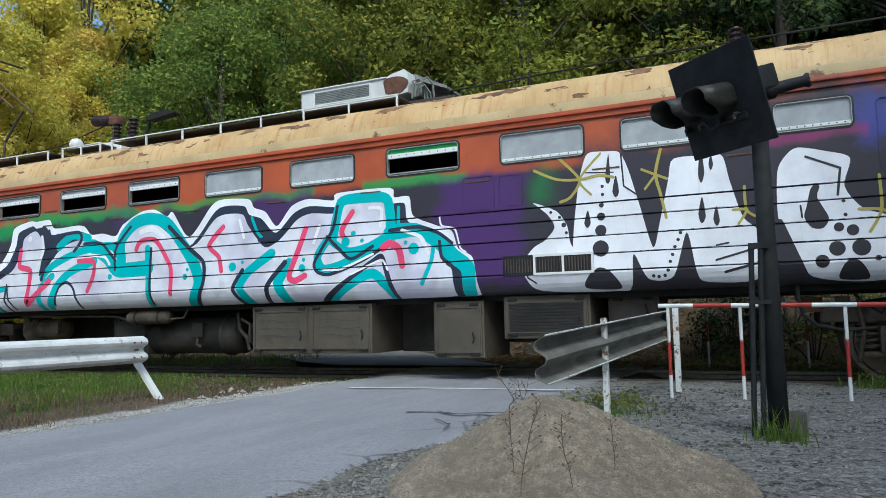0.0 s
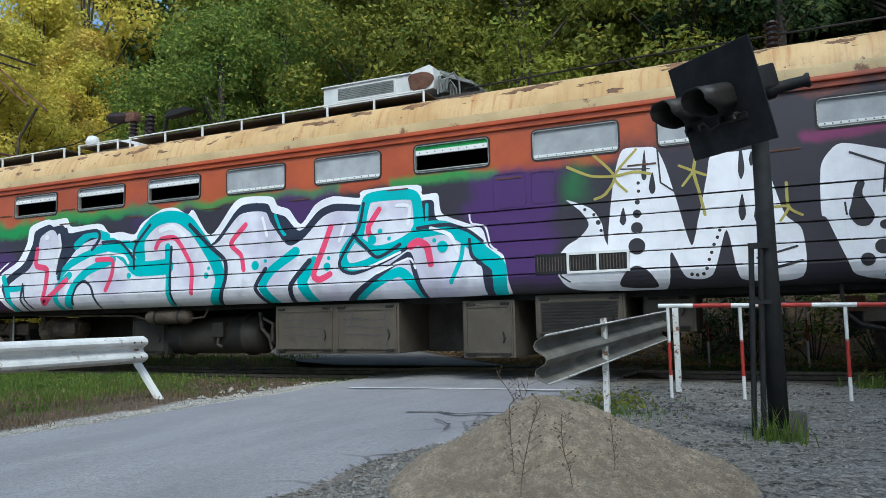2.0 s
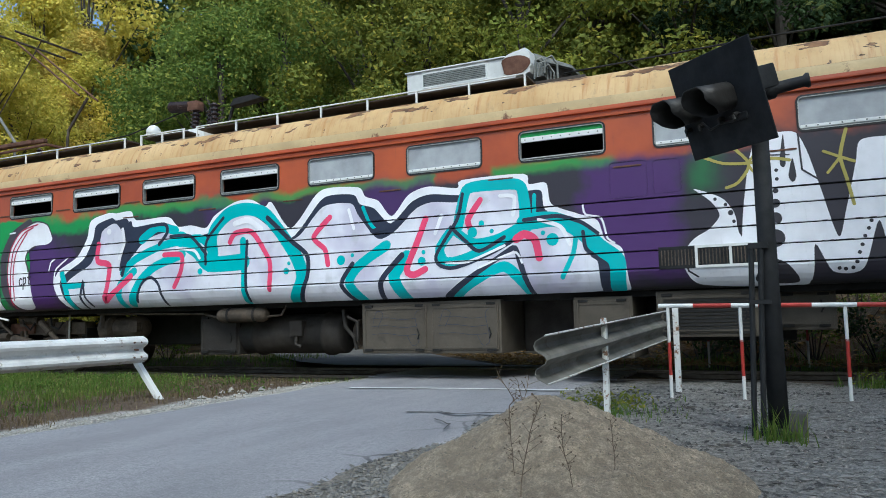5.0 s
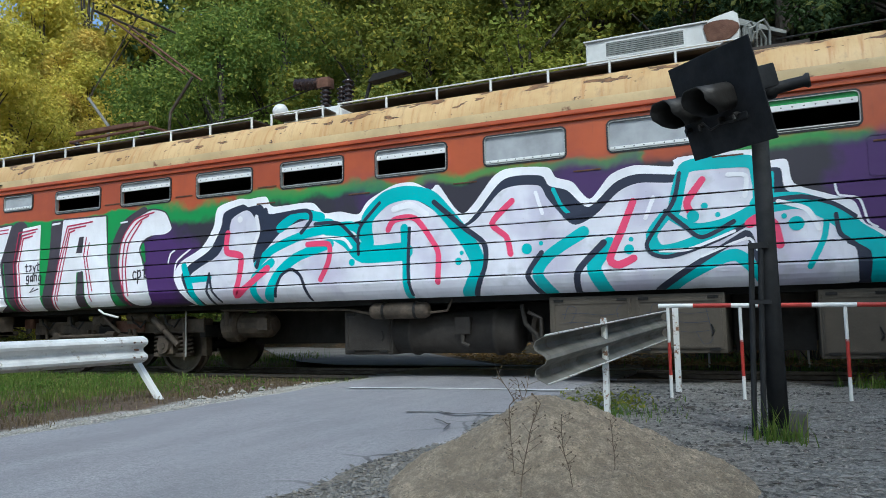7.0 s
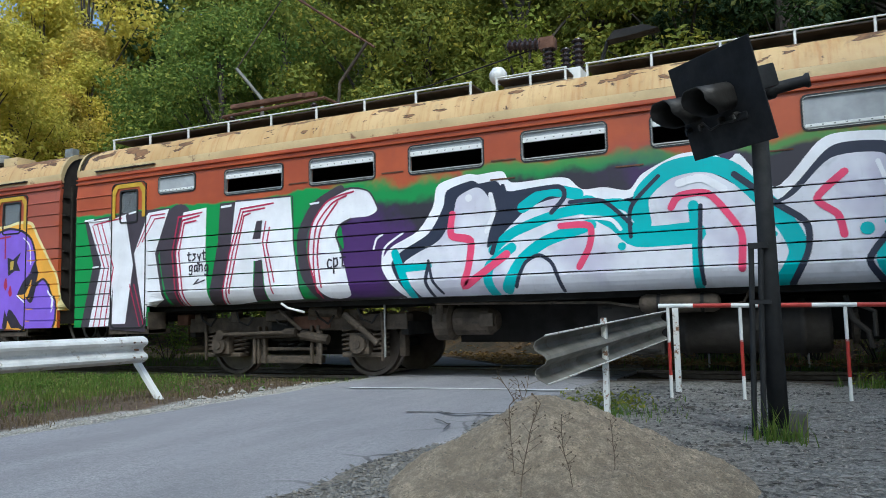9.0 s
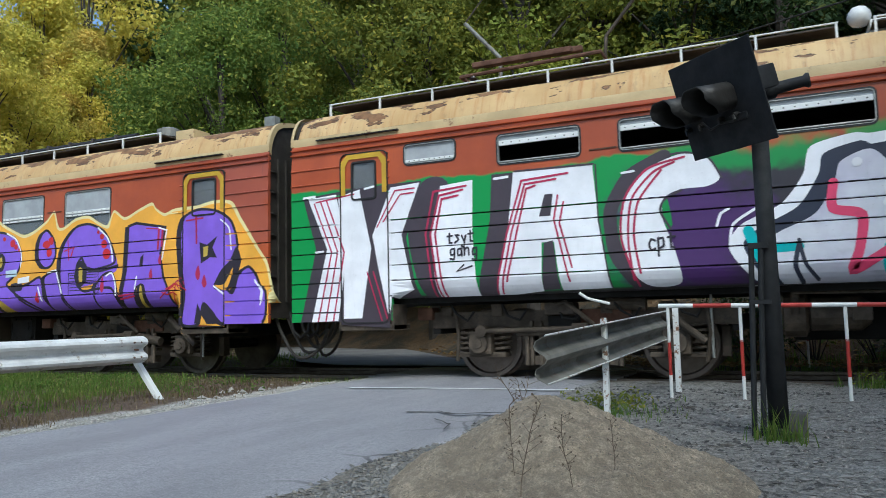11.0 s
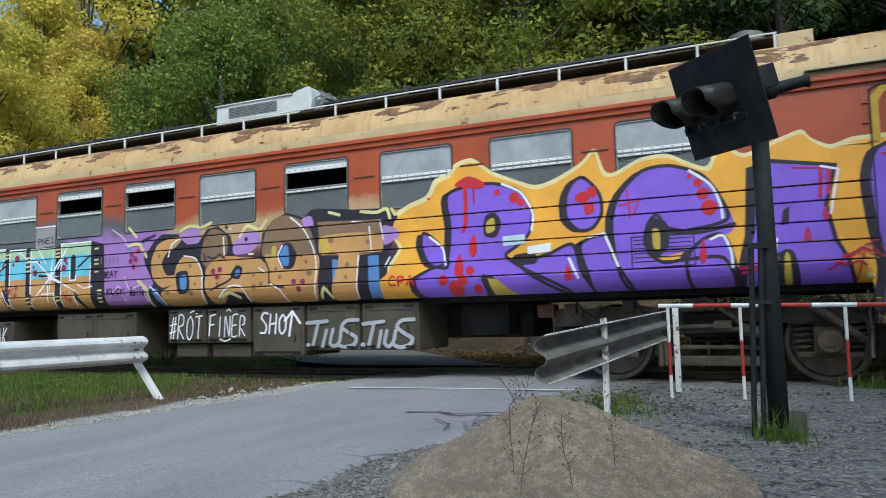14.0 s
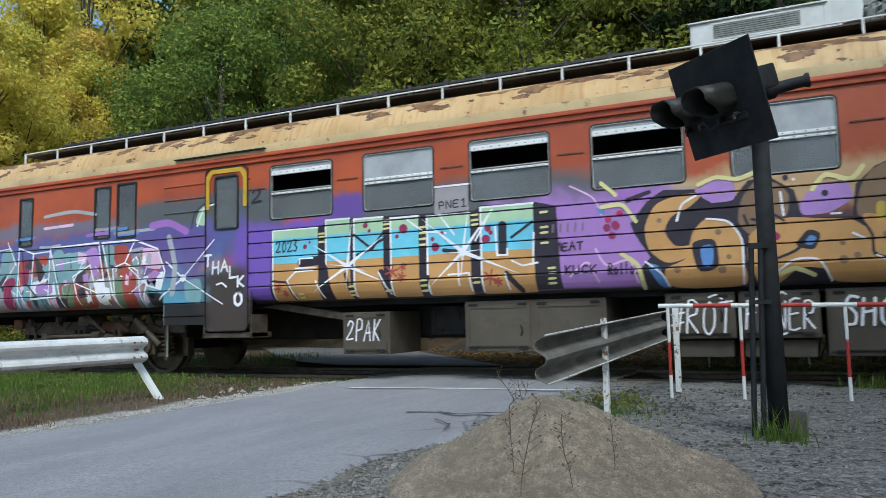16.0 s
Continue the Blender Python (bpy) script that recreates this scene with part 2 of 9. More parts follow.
M["ceramic"] = plain("brown_glazed_insulator", (0.045, 0.028, 0.024), 0.25)
M["white_ball"] = plain("white_enamel", (0.78, 0.78, 0.76), 0.35)
M["bark"] = plain("grey_bark", (0.055, 0.045, 0.035), 0.9, 0, 0.4, 5, 40, 0.6)
M["dry_stem"] = plain("dry_weed_stem", (0.16, 0.115, 0.075), 0.9)


def glass_mat(name, tint, dust, film_tone=0.34):
    m, nt, b = nodes(name)
    v = coords(nt)
    b.inputs["Base Color"].default_value = rgba(tint)
    b.inputs["Roughness"].default_value = 0.08
    b.inputs["Transmission Weight"].default_value = 1.0
    film = add(nt, "BsdfPrincipled", Roughness=0.35)
    film.inputs["Base Color"].default_value = (film_tone, film_tone * 1.04, film_tone * 1.08, 1)
    mx = nt.nodes.new("ShaderNodeMixShader")
    nt.links.new(ramp(nt, noise_of(nt, v, 2.2, 5.0), 0.25, 0.75, dust * 0.75, min(1, dust * 1.2)), mx.inputs[0])
    nt.links.new(b.outputs[0], mx.inputs[1])
    nt.links.new(film.outputs[0], mx.inputs[2])
    nt.links.new(mx.outputs[0], nt.nodes["Material Output"].inputs[0])
    return m


M["glass"] = glass_mat("dusty_window_glass", (0.8, 0.85, 0.87), 0.28, 0.26)
# thick pale film: dirt, plus the reflected sky put in as grey
M["glass_dirty"] = glass_mat("pale_filmed_glass", (0.8, 0.82, 0.84), 0.80, 0.40)


def leaf_mat(name, a, b2, c3):
    m, nt, b = nodes(name)
    r = nt.nodes.new("ShaderNodeNewGeometry").outputs["Random Per Island"]
    n = noise_of(nt, coords(nt), 0.55, 3.0)
    c = mix(nt, ramp(nt, n, 0.35, 0.65), tuple(a), tuple(b2))
    c = mix(nt, ramp(nt, r, 0.72, 1.0, 0.0, 0.85), c, tuple(c3))
    c = mix(nt, ramp(nt, r, 0.0, 0.4, 0.35, 0.0), c, tuple(x * 0.5 for x in a))
    nt.links.new(c, b.inputs["Base Color"])
    b.inputs["Roughness"].default_value = 0.7
    b.inputs["Specular IOR Level"].default_value = 0.25
    tr_ = add(nt, "BsdfTranslucent", Color=c)
    mx = nt.nodes.new("ShaderNodeMixShader")
    mx.inputs[0].default_value = 0.42
    nt.links.new(b.outputs[0], mx.inputs[1])
    nt.links.new(tr_.outputs[0], mx.inputs[2])
    nt.links.new(mx.outputs[0], nt.nodes["Material Output"].inputs[0])
    return m


M["leaf_deep"] = leaf_mat("deep_green_leaves", (0.10, 0.165, 0.032), (0.18, 0.24, 0.042), (0.36, 0.36, 0.06))
# darker leaf copy: the shade of the dense wood is in its colour
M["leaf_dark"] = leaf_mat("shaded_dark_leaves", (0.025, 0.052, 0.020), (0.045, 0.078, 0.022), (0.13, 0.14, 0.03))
M["leaf_light"] = leaf_mat("pale_green_leaves", (0.17, 0.22, 0.03), (0.26, 0.28, 0.04), (0.40, 0.38, 0.06))
M["leaf_olive"] = leaf_mat("olive_leaves", (0.13, 0.165, 0.028), (0.235, 0.25, 0.04), (0.42, 0.36, 0.05))
M["leaf_yellow"] = leaf_mat("yellow_autumn_leaves", (0.40, 0.37, 0.07), (0.60, 0.44, 0.085), (0.72, 0.56, 0.14))
M["leaf_lime"] = leaf_mat("yellow_green_leaves", (0.48, 0.46, 0.075), (0.70, 0.58, 0.10), (0.80, 0.64, 0.14))
M["grass"] = leaf_mat("verge_grass", (0.085, 0.17, 0.022), (0.14, 0.20, 0.035), (0.24, 0.24, 0.07))
M["hay"] = leaf_mat("dry_verge_grass", (0.13, 0.095, 0.05), (0.19, 0.145, 0.08), (0.26, 0.22, 0.13))
M["dead_leaf"] = leaf_mat("fallen_leaves", (0.16, 0.09, 0.035), (0.24, 0.15, 0.05), (0.32, 0.22, 0.08))


def ground_mat():
    m, nt, b = nodes("verge_earth_and_gravel")
    v = coords(nt)
    sep = add(nt, "SeparateXYZ", i0=v)
    n = noise_of(nt, v, 0.9, 6.0, 0.65)
    fine = noise_of(nt, v, 34.0, 6.0, 0.7)
    earth = mix(nt, ramp(nt, fine, 0.35, 0.65), (0.095, 0.060, 0.036), (0.19, 0.135, 0.085))
    chips = noise_of(nt, add(nt, "Mapping", Vector=v, Scale=(1.0, 1.5, 1.0)).outputs[0], 9.0, 9.0, 0.72)
    gravel = mix(nt, ramp(nt, fine, 0.38, 0.62), (0.165, 0.156, 0.138), (0.41, 0.39, 0.355))
    gravel = mix(nt, ramp(nt, chips, 0.40, 0.46, 0.85, 0.0), gravel, (0.035, 0.033, 0.03))
    gravel = mix(nt, ramp(nt, chips, 0.6, 0.68), gravel, (0.24, 0.235, 0.225))
    gravel = mix(nt, ramp(nt, noise_of(nt, v, 1.1, 5.0, 0.6), 0.58, 0.68, 0.0, 0.5), gravel, (0.06, 0.06, 0.06))
    dirt = noise_of(nt, add(nt, "Mapping", Vector=v, Scale=(1.0, 1.7, 1.0)).outputs[0], 1.5, 7.0, 0.68)
    gravel = mix(nt, ramp(nt, dirt, 0.59, 0.65, 0.0, 0.85), gravel, mix(nt, ramp(nt, fine, 0.4, 0.6), (0.035, 0.028, 0.02), (0.12, 0.09, 0.06)))
    gravel = mix(nt, ramp(nt, dirt, 0.46, 0.38, 0.0, 0.75), gravel, mix(nt, ramp(nt, fine, 0.4, 0.6), (0.24, 0.235, 0.22), (0.50, 0.485, 0.455)))
    side = ramp(nt, maths(nt, "ADD", sep.outputs[0], maths(nt, "MULTIPLY", n, 1.2)), -3.6, -2.6)
    c = mix(nt, side, earth, gravel)
    near = add(nt, "VectorMath", i0=v, i1=(-1.7, 3.9, 0.0))
    near.operation = "DISTANCE"
    spill = ramp(nt, maths(nt, "ADD", near.outputs["Value"], maths(nt, "MULTIPLY", n, 1.6)), 2.7, 1.6, 0.0, 0.8)
    c = mix(nt, spill, c, mix(nt, ramp(nt, fine, 0.4, 0.6), (0.15, 0.13, 0.10), (0.36, 0.32, 0.26)))
    lip = maths(nt, "MULTIPLY", ramp(nt, maths(nt, "ADD", sep.outputs[0], maths(nt, "MULTIPLY", n, 0.35)), -6.12, -5.86), ramp(nt, sep.outputs[0], -4.5, -5.5))
    c = mix(nt, lip, c, mix(nt, ramp(nt, fine, 0.4, 0.6), (0.34, 0.32, 0.28), (0.58, 0.56, 0.52)))
    far = ramp(nt, maths(nt, "ADD", sep.outputs[1], maths(nt, "MULTIPLY", n, 1.5)), 10.2, 11.2)
    litter = mix(nt, ramp(nt, n, 0.4, 0.6), (0.045, 0.036, 0.022), (0.12, 0.075, 0.035))
    c = mix(nt, far, c, litter)
    nt.links.new(c, b.inputs["Base Color"])
    b.inputs["Roughness"].default_value = 0.95
    bump(nt, b, maths(nt, "ADD", fine, maths(nt, "MULTIPLY", chips, 2.0)), 1.0, 0.04)
    return m


M["ground"] = ground_mat()
# near-black for the groove floors: their shade, with some dirt, as a colour
M["seam"] = plain("groove_shade_and_dirt", (0.012, 0.011, 0.011), 0.8)
M["grit"] = plain("grey_road_grit", (0.33, 0.315, 0.29), 0.9, 0, 0.5, 9, 90, 0.4)
M["crumb"] = plain("broken_asphalt", (0.085, 0.08, 0.074), 0.9, 0, 0.4, 8, 80, 0.4)
M["hood"] = plain("dull_brown_hood", (0.020, 0.018, 0.016), 0.6, 0, 0.3, 6, 50, 0.2)
M["lens"] = plain("dark_red_lens", (0.03, 0.006, 0.005), 0.15)
HEAP_H, SIGN_TURN, SIGN_LEAN = 0.43, -42.1, 17.5


# ---------------------------------------------------------------- mesh helpers
def link_mesh(name, bm, material, smooth=False):
    me = bpy.data.meshes.new(name)
    bm.normal_update()
    bm.to_mesh(me)
    bm.free()
    for mt in (material if isinstance(material, (list, tuple)) else [material]):
        me.materials.append(mt)
    if smooth:
        me.polygons.foreach_set("use_smooth", [True] * len(me.polygons))
    return me


def part(name, bm, material, parent, label="", smooth=False):
    ob = new(name, link_mesh(name, bm, material, smooth))
    ob.parent = parent
    if label:
        tagged(ob, label)
    return ob


def thing(name, label, category, at=(0, 0, 0), group="", rz=0):
    ob = new(name)
    ob.empty_display_size = 0.1
    ob.matrix_basis = pose(*at, 0, 0, rz)
    return tagged(ob, label, category, group)


def box(bm, x0, x1, y0, y1, z0, z1, bev=0.0, m=None):
    vs = [bm.verts.new((x, y, z)) for x in (x0, x1) for y in (y0, y1) for z in (z0, z1)]
    fs = [bm.faces.new([vs[i] for i in q]) for q in ((0, 1, 3, 2), (4, 6, 7, 5), (0, 4, 5, 1), (2, 3, 7, 6), (0, 2, 6, 4), (1, 5, 7, 3))]
    if bev:
        es = list({e for f in fs for e in f.edges})
        r = bmesh.ops.bevel(bm, geom=es, offset=bev, segments=2, affect="EDGES", profile=0.7)
        vs = list({v for f in r["faces"] for v in f.verts} | {v for v in vs if v.is_valid})
    if m is not None:
        bmesh.ops.transform(bm, matrix=m, verts=[v for v in vs if v.is_valid])
    return bm


def tube(bm, a, b, r, r2=None, seg=10, caps=True):
    a, b = Vector(a), Vector(b)
    d = b - a
    m = Matrix.Translation((a + b) / 2) @ d.to_track_quat("Z", "Y").to_matrix().to_4x4()
    bmesh.ops.create_cone(bm, cap_ends=caps, segments=seg, radius1=r, radius2=r if r2 is None else r2, depth=d.length, matrix=m)
    return bm


def pipe(bm, pts, r, seg=8):
    """One unbroken round bar through the points."""
    P = [Vector(p) for p in pts]
    rings, side = [], None
    for i, p in enumerate(P):
        d = (P[min(i + 1, len(P) - 1)] - P[max(i - 1, 0)]).normalized()
        ref = side if side is not None else (Vector((0, 0, 1)) if abs(d.z) < 0.9 else Vector((1, 0, 0)))
        u = (ref - d * ref.dot(d)).normalized() if (ref - d * ref.dot(d)).length > 1e-4 else d.orthogonal().normalized()
        side, w = u, d.cross(u)
        rings.append([bm.verts.new(p + (u * math.cos(2 * math.pi * k / seg) + w * math.sin(2 * math.pi * k / seg)) * r) for k in range(seg)])
    for p, q in zip(rings, rings[1:]):
        for k in range(seg):
            bm.faces.new((p[k], p[(k + 1) % seg], q[(k + 1) % seg], q[k]))
    bm.faces.new(rings[0][::-1]), bm.faces.new(rings[-1])
    return bm


def lathe(bm, prof, seg=20, m=Matrix()):
    """prof: (radius, height) from one end to the other, turned about z."""
    rings = []
    for r, z in prof:
        rings.append([bm.verts.new(m @ Vector((r * math.cos(2 * math.pi * k / seg), r * math.sin(2 * math.pi * k / seg), z))) for k in range(seg)])
    for p, q in zip(rings, rings[1:]):
        for k in range(seg):
            bm.faces.new((p[k], p[(k + 1) % seg], q[(k + 1) % seg], q[k]))
    for ring in (rings[0], rings[-1]):
        bm.faces.new(ring)
    return bm


def B():
    return bmesh.new()


def sweep(bm, prof, a, b, closed=False):
    """A section prof of (y, z) drawn along x from a to b."""
    A = [bm.verts.new((a, y, z)) for y, z in prof]
    C = [bm.verts.new((b, y, z)) for y, z in prof]
    n = len(prof)
    for k in range(n if closed else n - 1):
        j = (k + 1) % n
        bm.faces.new((A[k], C[k], C[j], A[j]))
    if closed:
        bm.faces.new(A), bm.faces.new(C)
    return bm


def grid_sheet(name, xs, ys, height, material, label, kind="structure", category=""):
    vs = [(x, y, height(x, y)) for y in ys for x in xs]
    n = len(xs)
    fs = [(j * n + i, j * n + i + 1, (j + 1) * n + i + 1, (j + 1) * n + i) for j in range(len(ys) - 1) for i in range(n - 1)]
    me = bpy.data.meshes.new(name)
    me.from_pydata(vs, [], fs)
    me.materials.append(material)
    me.polygons.foreach_set("use_smooth", [True] * len(me.polygons))
    return tagged(new(name, me), label, category or name, kind=kind)


# ---------------------------------------------------------------- ground, road, track
ROAD_L, ROAD_R = -5.78, -2.25
FAR_AT = Vector((-5.6, 13.2))


def hill(x, y):
    d = (x - FAR_AT.x) * 0.42 + (y - FAR_AT.y) * 0.907
    off = (x + 4.5) * 0.78 + (y - 12.1) * 0.62          # to the side of the far road
    road_side = off - 0.5 if off > -2.5 else -off - 7.0
    h = 0.55 * max(0.0, min(d - 2.6, y - 14.0))
    h = min(h, 0.45 * max(0.0, road_side) + 0.7 * max(0.0, y - 18.5))
    return min(h, 20 + 0.02 * h) + (0.25 * noise.noise((x * 0.2, y * 0.2, 0)) if h > 0.3 else 0)


def lie(x, y):
    """Height of the ground: level by the crossing, uneven verges, rising wood behind."""
    z = hill(x, y)
    edge = min(abs(x - ROAD_L), abs(x - ROAD_R))
    if ROAD_L - 0.05 < x < ROAD_R + 0.1 or y > 13:
        return z - 0.012
    u = min(1.0, edge / 0.5)
    if y < (9.2 if x < ROAD_R else 10.0):
        z += u * (0.035 * noise.noise((x * 0.9, y * 0.9, 3)) + 0.02 * noise.noise((x * 4, y * 4, 7)))
    elif y < 13:
        z -= 0.10 * u
    return z - 0.012


def steps(*spans):
    out = []
    for a, b, s in spans:
        n = max(1, round((b - a) / s))
        out += [a + (b - a) * k / n for k in range(n)]
    return out + [spans[-1][1]]


grid_sheet("ground", steps((-900, -120, 60), (-120, -40, 8), (-40, -12, 1), (-12, 4, 0.09), (4, 40, 1.5), (40, 900, 60)),
           steps((-300, -20, 20), (-20, 2, 1), (2, 10.1, 0.09), (10.1, 20, 0.4), (20, 70, 1.2), (70, 900, 60)), lie, M["ground"], "earth and grey gravel verge rising to a wooded bank", category="ground")
def road_edge(y, side):
    n = 0.07 * noise.noise((y * 1.1, side, 0)) + 0.035 * noise.noise((y * 5, side, 2))
    return (ROAD_L if side < 0 else ROAD_R) + n + (0.18 * noise.noise((y * 0.9, 5, 1)) if side > 0 else 0)


CRACK_A = ((-3.2, 6.1), (-2.95, 6.2), (-2.72, 6.08), (-2.42, 6.25), (-2.2, 6.15))
CRACK_B = ((-2.7, 6.08), (-2.75, 5.75), (-2.5, 5.5), (-2.42, 5.2))


def road():
    bm = B()
    ys = steps((-12, 2, 0.5), (2, 10.0, 0.06))
    rows = []
    for y in ys:
        l, r = road_edge(y, -1), road_edge(y, 1)
        row = []
        for k in range(25):
            x = l + (r - l) * k / 24
            z = 0.012 - 0.02 * (abs(k - 12) / 12) ** 4 + 0.006 * noise.noise((x, y, 9))
            if k in (0, 24):
                z = -0.03
            row.append(bm.verts.new((x, y, z)))
        rows.append(row)
    for p, q in zip(rows, rows[1:]):
        for k in range(24):
            bm.faces.new((p[k], p[k + 1], q[k + 1], q[k]))
    ob = new("road", link_mesh("road", bm, M["asphalt"], True))
    tagged(ob, "worn grey asphalt road leading up to the level crossing", "road", kind="structure")
    # far side of the crossing
    bm = B()
    left = ((-7.6, 11.95), (-9.2, 12.9), (-11.2, 14.8), (-14.0, 18.0), (-25.3, 30.6), (-38, 45))
    right = ((-2.2, 11.95), (-4.6, 12.3), (-6.3, 14.2), (-8.5, 17.0), (-17.6, 28.0), (-30, 43))
    pr = None
    for p, q in zip(left, right):
        cur = [bm.verts.new((x, y, 0.02)) for x, y in (p, q)]
        if pr:
            bm.faces.new((pr[0], pr[1], cur[1], cur[0]))
        pr = cur
    tagged(new("road_beyond", link_mesh("road_beyond", bm, M["asphalt_far"])), "shaded asphalt road beyond the railway track", "road", kind="structure")
    # crossing deck between and beside the rails
    for y0, y1 in ((10.0, 10.04), (10.24, 11.45), (11.68, 12.0)):
        bm = box(B(), ROAD_L - 0.1, ROAD_R + 0.12, y0, y1, -0.12, 0.0, 0.012)
        tagged(new("crossing_deck", link_mesh("crossing_deck", bm, M["asphalt"])), "dark asphalt strip of the level crossing", "crossing", kind="structure")
    # cracks in the asphalt
    for pts, w in ((CRACK_A, 0.034), (CRACK_B, 0.022)):
        bm = B()
        prev = None
        for (xa, ya), (xb, yb) in zip(pts, pts[1:]):
            for k in range(10):
                x, y = xa + (xb - xa) * k / 10, ya + (yb - ya) * k / 10
                y += 0.05 * noise.noise((x * 7, y * 3, 1)) + 0.02 * noise.noise((x * 25, y, 2))
                h = w * (0.4 + abs(noise.noise((x * 12, y, 4))) * 1.6)
                cur = [bm.verts.new((x, y + e * h, 0.021)) for e in (-1, 1)]
                if prev:
                    bm.faces.new((prev[0], cur[0], cur[1], prev[1]))
                prev = cur
        tagged(new("asphalt_crack", link_mesh("asphalt_crack", bm, M["crumb"])), "ragged open crack in the asphalt", "crack", kind="structure")
    # stop line
    bm = B()
    prev = None
    for k in range(40):
        x = -5.0 + 2.75 * k / 39
        y = 8.04 + 0.26 * k / 39 + 0.05 * math.sin(math.pi * k / 39)
        w = 0.045 + 0.012 * noise.noise((x * 3, 0, 0))
        cur = [bm.verts.new((x, y + s * w, 0.022)) for s in (-1, 1)]
        if prev:
            bm.faces.new((prev[0], cur[0], cur[1], prev[1]))
        prev = cur
    tagged(new("road_marking", link_mesh("road_marking", bm, M["paint_line"])), "faded thin white stop line on asphalt", "marking", kind="structure")


road()


def track():
    for y in (RAIL_Y - 0.76, RAIL_Y + 0.76):
        prof = [(-0.036, 0), (0.036, 0), (0.036, -0.04), (0.008, -0.055), (0.008, -0.13), (0.065, -0.15), (0.065, -0.165), (-0.065, -0.165), (-0.065, -0.15), (-0.008, -0.13), (-0.008, -0.055), (-0.036, -0.04)]
        bm = sweep(B(), [(y + a, b) for a, b in prof], -70, 60, True)
        tagged(new("rail", link_mesh("rail", bm, M["rail"])), "worn steel running rail of the railway track", "rail", group="rails", kind="structure")
    me = link_mesh("sleeper", box(B(), -0.12, 0.12, -1.3, 1.3, -0.33, -0.155, 0.02), M["concrete"])
    for k in range(60):
        x = -26 + k * 0.6
        if ROAD_L - 0.3 < x < ROAD_R + 0.7:
            continue
        ob = new("sleeper", me)
        ob.location = (x, RAIL_Y, 0)
        tagged(ob, "concrete sleeper bedded in dirty ballast", "sleeper", group="sleepers", kind="structure")


track()


# ---------------------------------------------------------------- the train
GROOVES = (1.38, 1.59, 1.81, 2.035, 2.215)
KNOTS = [(1.13, 0.17), (1.16, 0.12), (1.20, 0.078), (1.25, 0.042), (1.31, 0.014), (1.350, 0.0)]
for g in GROOVES:
    KNOTS += [(g - 0.014, 0.0), (g - 0.005, 0.024), (g + 0.005, 0.024), (g + 0.010, 0.0)]
KNOTS += [(2.40, 0.0), (2.60, 0.0), (2.83, 0.002), (3.22, 0.012), (3.27, 0.015), (3.276, -0.022), (3.300, -0.024), (3.306, 0.012), (3.350, 0.014), (3.356, -0.020), (3.374, -0.022), (3.380, 0.018), (3.42, 0.022)]
FLAT = [(0.83, 0.0)] + [(g - d, o) for g in (0.96, 1.17) for d, o in ((0.012, 0.0), (0.007, 0.02), (-0.007, 0.02), (-0.012, 0.0))] + [k for k in KNOTS if 1.352 < k[0] < 2.5] + \
    [(g + d, o) for g in (2.62, 2.83, 3.05) for d, o in ((-0.012, 0.0), (-0.006, -0.016), (0.006, -0.016), (0.012, 0.0))] + [k for k in KNOTS if k[0] > 3.2]


def inset(z, flat=False):
    ks = FLAT if flat else KNOTS
    if z <= ks[0][0]:
        return ks[0][1]
    for (z0, y0), (z1, y1) in zip(ks, ks[1:]):
        if z <= z1:
            return y0 + (y1 - y0) * (z - z0) / (z1 - z0)
    return ks[-1][1]


def side_wall(x0, x1, holes, flat):
    """The pressed-steel side of a car between x0 and x1, with window openings cut through."""
    zs = sorted({k[0] for k in (FLAT if flat else KNOTS)} | {z for h in holes for z in h[2:]})
    xs = sorted({x0, x1} | {x for h in holes for x in h[:2]})
    bm = B()
    v = {(i, j): bm.verts.new((x, inset(z, flat), z)) for i, x in enumerate(xs) for j, z in enumerate(zs)}
    for i in range(len(xs) - 1):
        for j in range(len(zs) - 1):
            cx, cz = (xs[i] + xs[i + 1]) / 2, (zs[j] + zs[j + 1]) / 2
            if any(h[0] < cx < h[1] and h[2] < cz < h[3] for h in holes):
                continue
            fc = bm.faces.new((v[i, j], v[i + 1, j], v[i + 1, j + 1], v[i, j + 1]))
            # groove floors take the second slot, which paints their shade in
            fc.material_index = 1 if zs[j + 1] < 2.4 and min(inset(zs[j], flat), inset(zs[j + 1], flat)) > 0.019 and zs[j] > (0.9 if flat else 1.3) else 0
    r = bmesh.ops.extrude_face_region(bm, geom=bm.faces[:])
    bmesh.ops.translate(bm, verts=[q for q in r["geom"] if isinstance(q, bmesh.types.BMVert)], vec=(0, 0.06, 0))
    bmesh.ops.recalc_face_normals(bm, faces=bm.faces)
    return bm


def rounded(x0, x1, z0, z1, r, n=5):
    pts = []
    for cx, cz, a in ((x1 - r, z1 - r, 0), (x0 + r, z1 - r, 90), (x0 + r, z0 + r, 180), (x1 - r, z0 + r, 270)):
        for k in range(n):
            t = radians(a + 90 * k / (n - 1))
            pts.append((cx + r * math.cos(t), cz + r * math.sin(t)))
    return pts


def ring(bm, outer, inner, y0, y1):
    """A frame between two outlines of equal count, from depth y0 (front) to y1."""
    n = len(outer)
    V = [[bm.verts.new((x, y, z)) for x, z in o] for o, y in ((outer, y1), (outer, y0), (inner, y0), (inner, y1))]
    for a, b in ((0, 1), (1, 2), (2, 3)):
        for k in range(n):
            j = (k + 1) % n
            bm.faces.new((V[a][k], V[a][j], V[b][j], V[b][k]))
    return bm


